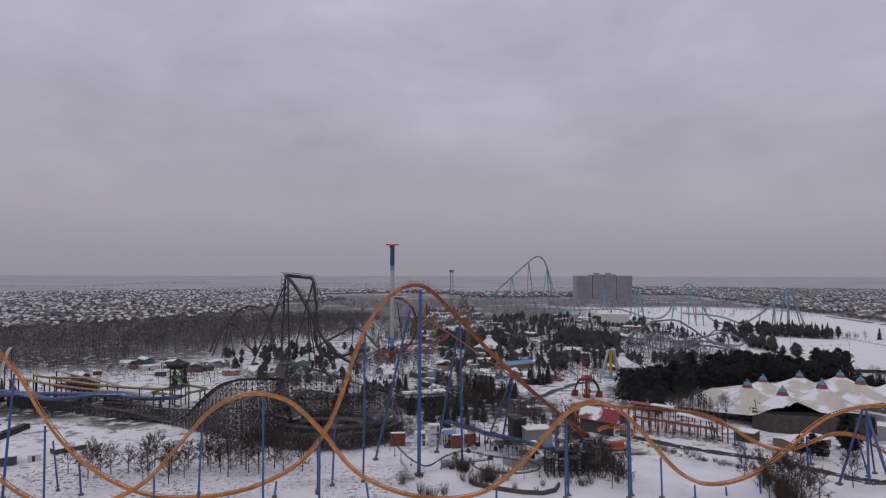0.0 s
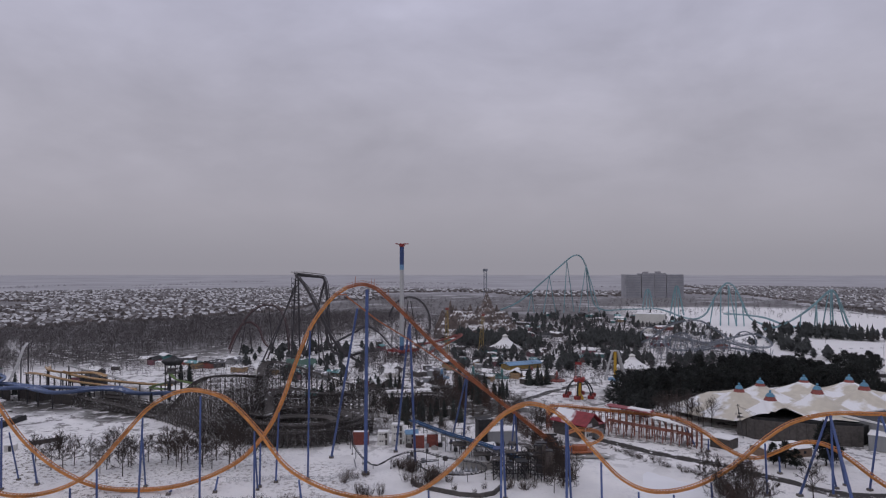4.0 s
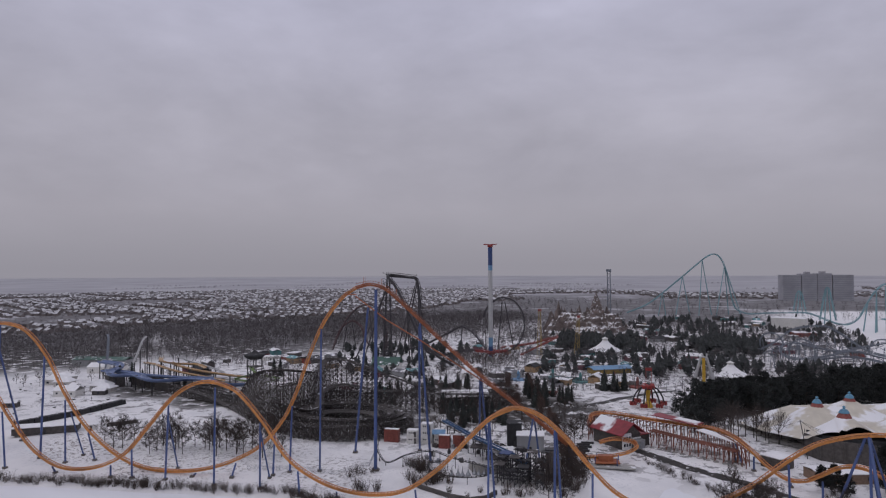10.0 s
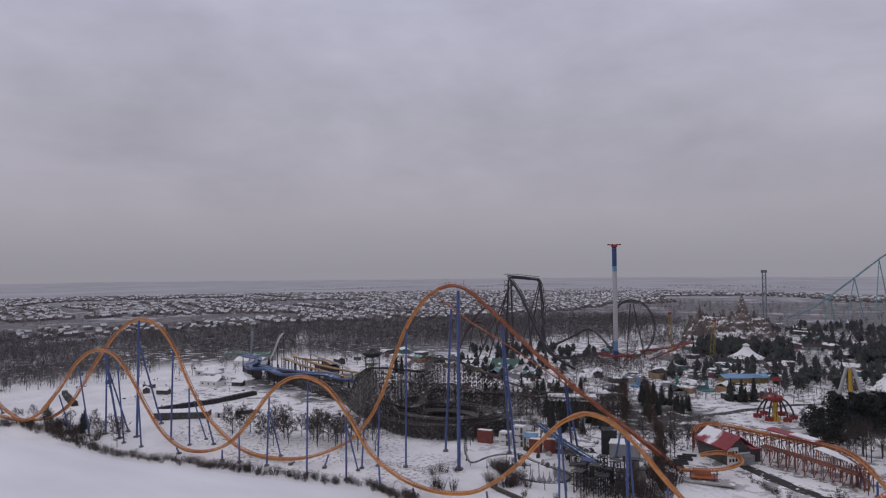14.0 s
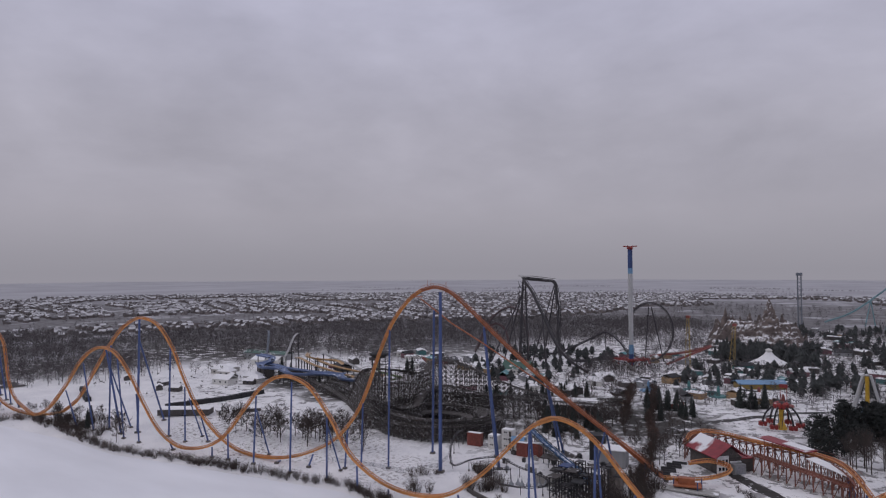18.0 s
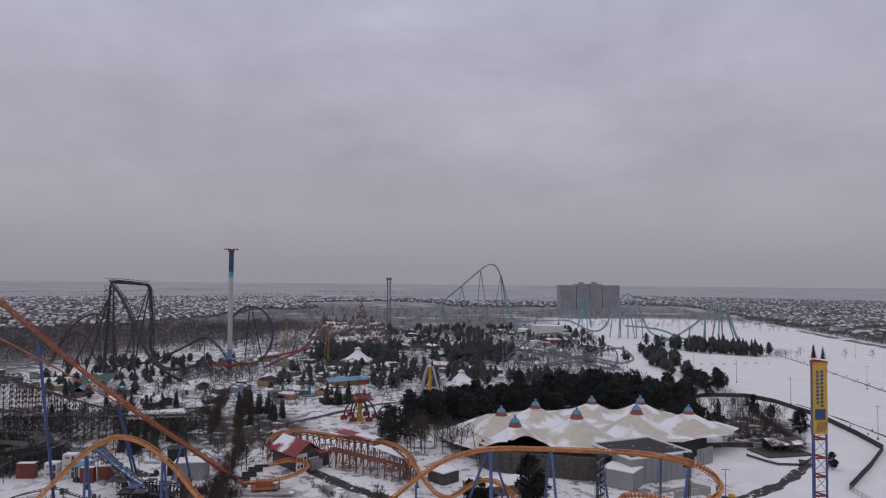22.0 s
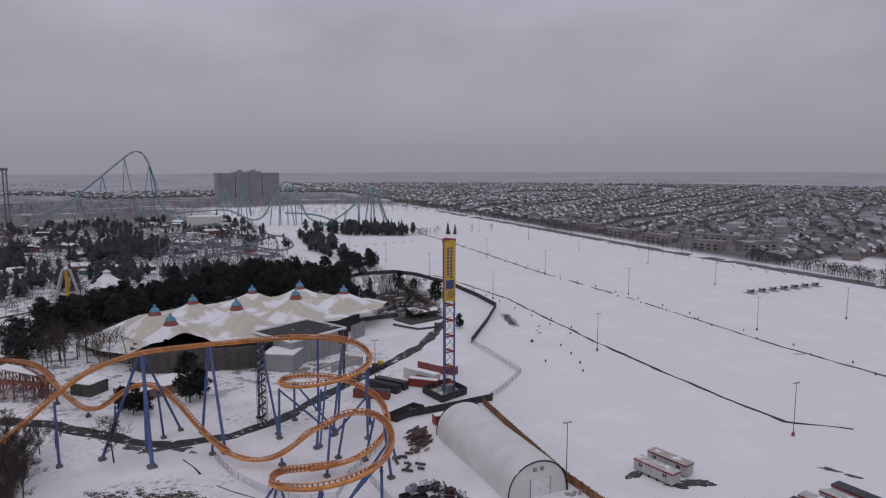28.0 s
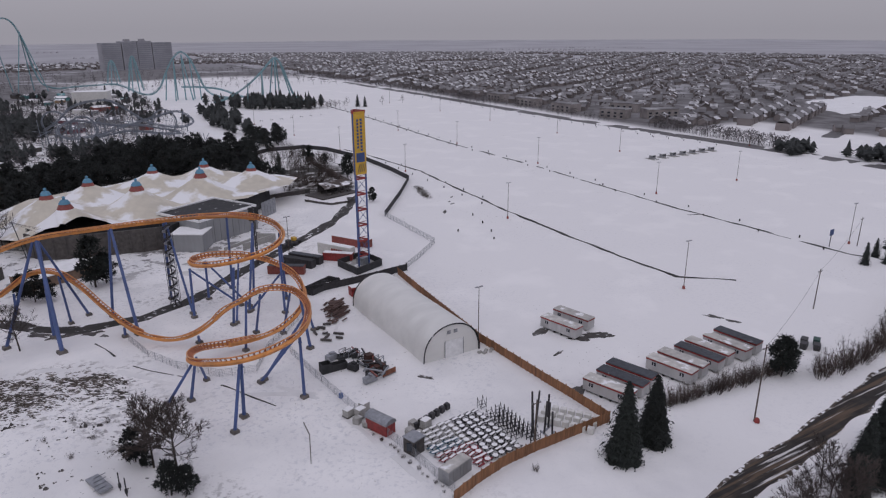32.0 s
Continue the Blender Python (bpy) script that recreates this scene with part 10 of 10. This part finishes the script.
def excavated_debris():
    for k, (x, y) in enumerate(((201.1, 191.4), (203.6, 184), (206.5, 190), (204.6, 176.8), (206, 179))):
        g = Geo()
        g.box((x, y, 0.9), (ry.uniform(2, 3.4), ry.uniform(1.2, 1.8), ry.uniform(1.0, 1.5)), ry.uniform(0, 3))
        g.box((x + 0.4, y + 0.2, 1.7), (1.4, 0.9, 0.5), ry.uniform(0, 3))
        single("dark_machine_part", g, BLACK if k % 3 else GALV, "dark scrap machinery part with snow", "machinery", "scrap in the yard")
    t = thing("scrap_heap", (208, 182, 0), "heap of rust-red dismantled ride pieces", "scrap heap")
    for k in range(26):
        g = Geo()
        x, y, z = 208 + ry.gauss(0, 1.2), 183 + ry.gauss(0, 3.2), ry.uniform(0.3, 2.2)
        a = ry.uniform(0, 3.1)
        g.beam((x - 2 * math.cos(a), y - 2 * math.sin(a), z), (x + 2 * math.cos(a), y + 2 * math.sin(a), z + ry.uniform(-0.25, 0.6)), ry.uniform(0.2, 0.7), 0.25)
        part("beam_piece", g, (DARK, TIMBER, RUSTBOX, GALV, DARK)[k % 5], t)
    PLOUGH = mat("rusted_plough_steel", (0.20, 0.075, 0.042), 0.75, var=0.4, scale=1.0, bump=0.15)
    RUSTDARK = mat("dark_rusted_steel", (0.085, 0.038, 0.030), 0.8, var=0.4, scale=1.0, bump=0.15)
    b = thing("plough_blade", (210, 178, 0), "rust-brown steel plough blade lying on the snow", "plough blade")
    for k in range(3):
        box_part("blade_section", (208.6 + 1.25 * k, 177.3 + 0.32 * k, 0.75), (1.22, 0.22, 1.3), PLOUGH, b, 0.25)
    box_part("cutting_edge", (209.85, 177.5, 0.16), (3.8, 0.3, 0.16), GALV, b, 0.25, "pale worn cutting edge")
    b = thing("rusted_machine", (208.6, 182, 0), "dark rust-red machine body dusted with snow", "machinery")
    box_part("body", (208.4, 181.6, 1.0), (2.6, 4.2, 1.6), RUSTDARK, b, 0.18)
    box_part("cab", (208.2, 185.2, 1.3), (1.8, 1.6, 2.4), RUSTDARK, b, 0.18)
    box_part("frame_rail", (206.6, 183, 0.5), (0.3, 8.0, 0.5), BLACK, b, 0.18)
    for c, sz in (((197.8, 186.6), (2.4, 2.2, 2.3)), ((201.0, 186.4), (3.8, 1.7, 1.7)), ((204.3, 191.4), (3.6, 2.2, 0.6))):
        b = thing("steel_bin", (*c, 0), "open black steel bin standing in the snow", "bin", "black bins in the yard")
        for q in (-1, 1):
            box_part("side_panel", (c[0], c[1] + q * (sz[1] / 2 - 0.05), sz[2] / 2), (sz[0], 0.1, sz[2]), BLACK, b)
            box_part("end_panel", (c[0] + q * (sz[0] / 2 - 0.05), c[1], sz[2] / 2), (0.1, sz[1] - 0.2, sz[2]), BLACK, b)
        box_part("base_plate", (c[0], c[1], 0.14), (sz[0] - 0.2, sz[1] - 0.2, 0.2), BLACK, b)
    t = thing("timber_pile", (214, 220, 0), "dark brown pile of broken timber by the shelter", "timber pile")
    BROWN = mat("rotten_brown_timber", (0.085, 0.05, 0.042), 0.9, var=0.4, scale=1.2, snow=0.22, patch=0.35)
    for k in range(110):
        g = Geo()
        u, v = ry.gauss(0, 1.3), ry.gauss(0, 2.9)
        x, y = 213.6 + u + 0.25 * v, 219.5 + v
        a = ry.gauss(0.5, 0.25)
        z = 0.3 + 1.3 * math.exp(-u * u / 4 - v * v / 16) * ry.uniform(0.3, 1)
        L = ry.uniform(0.7, 1.7)
        g.beam((x - L * math.cos(a), y - L * math.sin(a), z), (x + L * math.cos(a), y + L * math.sin(a), z + ry.uniform(-0.2, 0.25)), ry.uniform(0.3, 0.8), 0.16)
        part("plank", g, BROWN, t)
    for k in range(10):
        g = Geo()
        x, y = 203 + ry.uniform(0, 7), 205 + ry.uniform(-5, 8)
        g.box((x, y, 0.35), (ry.uniform(0.6, 3.2), 0.5, 0.5), ry.uniform(0, 3))
        single("timber_baulk", g, TIMBERTOP, "snowy timber baulk lying in the yard", "timber", "timber baulks")


excavated_debris()
net = thing("net_cage", (216, 239, 0), "black netted cage of low frames", "cage")
for a, b in (((209.8, 236.6), (220.8, 242.4)), ((212, 233.2), (223, 238.6)), ((209.8, 236.6), (212, 233.2)), ((220.8, 242.4), (223, 238.6))):
    g = Geo()
    g.beam((*a, 0.9), (*b, 0.9), 0.1, 1.8)
    part("net_panel", g, FENCEB, net)
for k in range(4):
    g = Geo()
    g.beam((210 + k * 3.4, 236 + k * 1.8, 1.85), (212.4 + k * 3.4, 233.4 + k * 1.8, 1.85), 0.25)
    part("cross_bar", g, FENCEB, net)

shed = thing("rail_car_shed", (198.3, 158.3, 0), "small red rail-car shed with a rounded grey roof", "shed")
box_part("body", (198.3, 158.3, 1.3), (2.6, 5.6, 2.4), RED, shed, 0.35)
g = Geo()
c, s = math.cos(0.35), math.sin(0.35)
rings = []
for yy in (-3, 3):
    rings.append([(198.3 + x * c - yy * s, 158.3 + x * s + yy * c, 2.5 + z) for x, z in [(1.5 * math.cos(math.pi * i / 8), 1.1 * math.sin(math.pi * i / 8)) for i in range(9)]])
g.ring(rings)
part("roof", g, GALV, shed)
for k in (-1.6, 0, 1.6):
    box_part("window", (199.6 - k * s, 158.75 + k * c, 1.7), (0.08, 0.9, 0.8), GLASS, shed, 0.35)
cab = thing("booth_cabin", (200.6, 148.6, 0), "dark brown booth cabin with a grey roof and window", "booth")
box_part("body", (200.6, 148.6, 1.6), (2.8, 2.8, 3.2), TIMBER, cab, 0.3)
box_part("roof", (200.6, 148.6, 3.3), (3.1, 3.1, 0.2), GALV, cab, 0.3)
box_part("window", (199.5, 147.5, 1.9), (0.3, 1.8, 1.6), GLASS, cab, 0.9)
container((203.4, 138.4), 6.2, 2.5, 2.6, 0.3, CLAD, "grey storage container with a brown dusted roof", TRAILERR, group="yard containers")
for c in ((195.4, 163), (196.6, 161), (202.6, 154), (204.4, 156)):
    g = Geo()
    g.box((*c, 0.6), (1.6, 1.4, 1.2), ry.uniform(0, 1))
    g.box((*c, 1.28), (1.5, 1.3, 0.16), 0.2)
    single("snowy_crate", g, CONCRETE, "grey crate with a cap of snow", "crate", "crates in the yard")
g = Geo()
g.lathe((196.4, 174, 0), [(0.45, 0), (0.5, 0.9), (0.42, 1.0)], 10)
single("blue_bin", g, mat("blue_plastic", (0.03, 0.12, 0.4), 0.5), "blue plastic bin by the fence", "bin")


def table_set(c, m, round_, rz):
    """A picnic table with its benches."""
    t = thing("picnic_table", (*c, 0), "snow-topped round picnic table" if round_ else "snow-topped long picnic table", "table", "stored tables")
    g = Geo()
    if round_:
        g.lathe((*c, 0.68), [(0.72, 0), (0.74, 0.08)], 12)
    else:
        g.box((*c, 0.72), (1.7, 0.7, 0.08), rz)
    top = part("tabletop", g, m, t)
    g = Geo()
    if round_:
        g.lathe((*c, 0.77), [(0.6, 0), (0.52, 0.07), (0.25, 0.11)], 10)
    else:
        g.box((*c, 0.80), (1.5, 0.5, 0.09), rz)
    part("snow_cap", g, SNOWROOF, top, "cap of snow")
    g = Geo()
    g.tube((*c, 0), (*c, 0.68), 0.12, 6)
    part("pedestal", g, DARK, t)
    for k in range(4 if round_ else 2):
        a = rz + (k * math.pi / 2 if round_ else math.pi / 2 + k * math.pi)
        r = 1.1 if round_ else 0.75
        g = Geo()
        g.box((c[0] + r * math.cos(a), c[1] + r * math.sin(a), 0.42), (0.36 if round_ else 1.6, 0.26, 0.12), rz if not round_ else a)
        g.box((c[0] + r * math.cos(a), c[1] + r * math.sin(a), 0.2), (0.1, 0.1, 0.4), rz)
        part("bench", g, m, t)


TBL = [mat("red_bench_paint", (0.25, 0.03, 0.04), 0.6, snow=0.35), mat("teal_bench_paint", (0.07, 0.17, 0.24), 0.6, snow=0.35), DARK, CONCRETE]
for j in range(11):
    for i in range(9):
        x, y = 203.6 + i * 1.75 + ry.uniform(-0.18, 0.18), 152.6 - j * 1.42 + i * 0.10 + ry.uniform(-0.16, 0.16)
        if y < 141.5 and x < 207.5:
            continue
        m = TBL[1] if (j in (4, 5) and i < 4) else TBL[0] if (j > 5 and i < 5) else TBL[2] if i > 4 else TBL[3]
        table_set((x, y), m, i > 3 and j % 3 != 0, ry.gauss(0.28, 0.12))
for k in range(7):
    x, y = 204.6 + k * 1.5, 155.2 + 0.5 * k
    g = Geo()
    g.box((x, y, 0.6), (1.0, 1.0, 1.2), 0.3)
    g.box((x, y, 1.26), (0.9, 0.9, 0.16), 0.3)
    single("waste_bin", g, DARK, "black square waste bin capped with snow", "bin", "stored bins")


def scaffold(c, h):
    t = thing("scaffold_frame", (*c, 0), "stack of dark steel scaffold frames", "scaffold", "scaffold frames")
    g = Geo()
    for dx, dy in ((0, 0), (1.4, 0.2), (1.2, 1.4), (-0.2, 1.2)):
        g.tube((c[0] + dx, c[1] + dy, 0), (c[0] + dx, c[1] + dy, h), 0.07, 4)
    for k in range(int(h / 0.8)):
        g.beam((c[0], c[1], 0.8 * k + 0.4), (c[0] + 1.4, c[1] + 0.2, 0.8 * k + 0.4), 0.07)
        g.beam((c[0] - 0.2, c[1] + 1.2, 0.8 * k + 0.4), (c[0] + 1.2, c[1] + 1.4, 0.8 * k + 0.4), 0.07)
    g.beam((c[0], c[1], 0.2), (c[0] - 0.2, c[1] + 1.2, h), 0.07)
    g.beam((c[0] + 1.4, c[1] + 0.2, 0.2), (c[0] + 1.2, c[1] + 1.4, h), 0.07)
    part("frame_tube", g, DARK, t)


for k in range(10):
    scaffold((220.2 + 0.12 * k, 148.6 - 1.15 * k), 3.5 - 0.08 * k)
for k in range(7):
    scaffold((218.4 + 0.12 * k, 149.2 - 1.3 * k), 2.6 - 0.08 * k)
scaffold((219.6, 154.2), 2.4)
for k, (x, y, h) in enumerate(((223.4, 141.5, 7), (224.6, 143.4, 8.2), (225.2, 140.4, 7.4), (226, 144, 7.6), (227.2, 141.6, 6), (226.4, 139.4, 5.2), (228.4, 143.4, 6.4))):
    t = thing("ride_mast", (x, y, 0), "upright black ride mast piece stored in the yard", "mast", "stored masts")
    g = Geo()
    g.tube((x, y, 0), (x + ry.uniform(-0.4, 0.4), y + ry.uniform(-0.4, 0.4), h), 0.2, 6)
    part("tube", g, DARK, t)
    g = Geo()
    g.box((x, y, 0.12), (2.4, 0.35, 0.24), ry.uniform(0, 3))
    part("foot", g, GALV, t)
for j in range(3):
    for k in range(7):
        x, y = 231.4 + k * 0.95 - j * 1.9, 147 - k * 1.4 - j * 1.3
        g = Geo()
        g.box((x, y, 0.55), (1.25, 1.1, 1.1), -0.95)
        g.box((x, y, 1.18), (1.2, 1.05, 0.18), -0.95)
        single("storage_tote", g, BLANK, "white storage tote capped with snow", "tote", "storage totes")


def utility_pole(c, h, label):
    t = thing("utility_pole", (*c, gz(*c)), label, "utility pole", "utility poles")
    z = gz(*c)
    g = Geo()
    g.tube((*c, z), (c[0] + 0.25, c[1], z + h), 0.17, 7, 0.11)
    part("pole", g, POLE, t)
    g = Geo()
    g.beam((c[0] - 0.9, c[1], z + h - 0.8), (c[0] + 1.2, c[1], z + h - 0.8), 0.14)
    part("crossarm", g, POLE, t)
    for s in (-0.8, 1.1):
        g = Geo()
        g.lathe((c[0] + s, c[1], z + h - 0.75), [(0.07, 0), (0.09, 0.15), (0.04, 0.3)], 6)
        part("insulator", g, GALV, t)
    return Vector((c[0] + 0.2, c[1], z + h - 0.5))


def wire(a, b, sag=1.2):
    g = Geo()
    pts = [a.lerp(b, k / 10) - Vector((0, 0, sag * 4 * (k / 10) * (1 - k / 10))) for k in range(11)]
    for p, q in zip(pts, pts[1:]):
        g.tube(p, q, 0.03, 4, cap=False)
    single("overhead_wire", g, DARK, "thin sagging overhead wire between poles", "wire", "overhead wires")


tops = [utility_pole(c, h, "weathered brown utility pole beside the road") for c, h in (((219.9, 136.9), 11), ((264.7, 122.2), 17), ((330, 150), 12), ((399, 176), 11))]
for a, b in zip(tops[1:], tops[2:]):
    wire(a, b)
g = Geo()
g.lathe((264.7, 121.6, 0), [(0.6, 0), (0.5, 0.6), (0.2, 1.0)], 8)
single("orange_guard", g, RED, "orange-red guard at the foot of the pole", "pole guard")
for k, c in enumerate(((304, 136.5), (306.5, 138), (308.8, 136.2), (306, 134.4))):
    g = Geo()
    g.box((*c, 0.8), (2.0, 1.4, 1.5), 0.3 + 0.1 * k, 1.1)
    g.box((*c, 1.6), (2.2, 1.6, 0.12), 0.3 + 0.1 * k)
    single("dumpster", g, (DARK, DARK, mat("green_bin_paint", (0.03, 0.07, 0.06), 0.6), DARK)[k], "dark steel dumpster beside the shrubs", "dumpster", "dumpsters")
g = Geo()
g.box((148.6, 166.5, gz(148.6, 166.5) + 0.6), (2.2, 5.4, 0.4), 0.35)
for k in range(4):
    g.box((148.6 + 0.1 * k, 164.6 + 1.3 * k, gz(148.6, 166.5) + 0.86), (2.1, 0.1, 0.12), 0.35)
single("wire_pallet", g, GALV, "grey galvanised rack lying on the snowy knoll", "rack")
for x, y in ((151.6, 164), (152.4, 162)):
    g = Geo()
    g.tube((x, y, gz(x, y)), (x, y, gz(x, y) + 3.6), 0.12, 6)
    g.box((x, y, gz(x, y) + 1.0), (0.5, 0.4, 0.7))
    single("meter_post", g, DARK, "dark meter post beside the rack", "post", "meter posts")
sign = thing("road_sign", (390, 181, 0), "dark blue roadside sign board on a post", "sign")
g = Geo()
g.tube((390, 181, 0), (390, 181, 6), 0.16, 6)
part("post", g, DARK, sign)
box_part("board", (390, 180.9, 5.4), (2.2, 0.2, 2.2), NAVY, sign)
for c, L in (((222, 284), 6), ((225, 286.5), 4)):
    t = thing("snow_plough", (*c, 0), "dark parked plough machine near the dock", "machine", "machines by the dock")
    box_part("chassis", (*c, 0.8), (L, 1.8, 1.1), DARK, t, 0.3)
    box_part("cab", (c[0] - 0.6, c[1], 1.9), (1.5, 1.6, 1.3), DARK if L > 5 else YELLOW, t, 0.3)
    for s in (-1.4, 1.4):
        g = Geo()
        g.tube((c[0] + s, c[1] - 0.95, 0.5), (c[0] + s, c[1] + 0.95, 0.5), 0.5, 10)
        part("axle_wheel", g, WHEEL, t)

# brush and crates along the mesh fence, and a low steel cage beside the scrap
for k in range(22):
    u = k / 21
    plant(BUSH, 195.2 + 5.0 * u + ry.uniform(-0.4, 0.4), 168 - 36 * u + ry.uniform(-0.8, 0.8), ry.uniform(0.14, 0.26), "weeds along the yard fence")
for c, h in (((196.8, 164.6), 1.9), ((198.6, 166.8), 1.6), ((194.9, 166.4), 1.4), ((206.4, 154.4), 1.7)):
    t = thing("pallet_crate", (*c, 0), "grey crate stacked on a pallet with snow", "crate", "pallet crates")
    box_part("pallet", (*c, 0.1), (2.1, 1.7, 0.2), TIMBER, t, 0.35)
    box_part("box", (*c, 0.2 + h / 2), (1.9, 1.5, h), CONCRETE, t, 0.35)
    box_part("snow_cap", (*c, 0.26 + h), (1.8, 1.4, 0.14), SNOWROOF, t, 0.35, "cap of snow")
cage = thing("steel_frame_stack", (206, 190, 0), "stack of grey steel ride frames dusted with snow", "steel frames")
for k in range(9):
    x, y = 204.5 + 0.75 * k, 192.5 - 1.1 * k
    for dx in (-1.0, 1.0):
        box_part("upright", (x + dx, y + 0.3 * dx, 0.9), (0.14, 0.14, 1.8), GALV, cage)
    g = Geo()
    g.beam((x - 1.0, y - 0.3, 1.75), (x + 1.0, y + 0.3, 1.75), 0.16)
    g.beam((x - 1.0, y - 0.3, 0.7), (x + 1.0, y + 0.3, 1.5), 0.12)
    part("crossbar", g, GALV, cage)
# drop the tree models that found no place
for o in BARE + FARBARE + TALL + COLUMN + BUSH + SPRUCE + PINE + GIANT + FINESPRUCE + FINEPINE:
    if o.name not in USED:
        for c in list(o.children) + [o]:
            bpy.data.objects.remove(c)
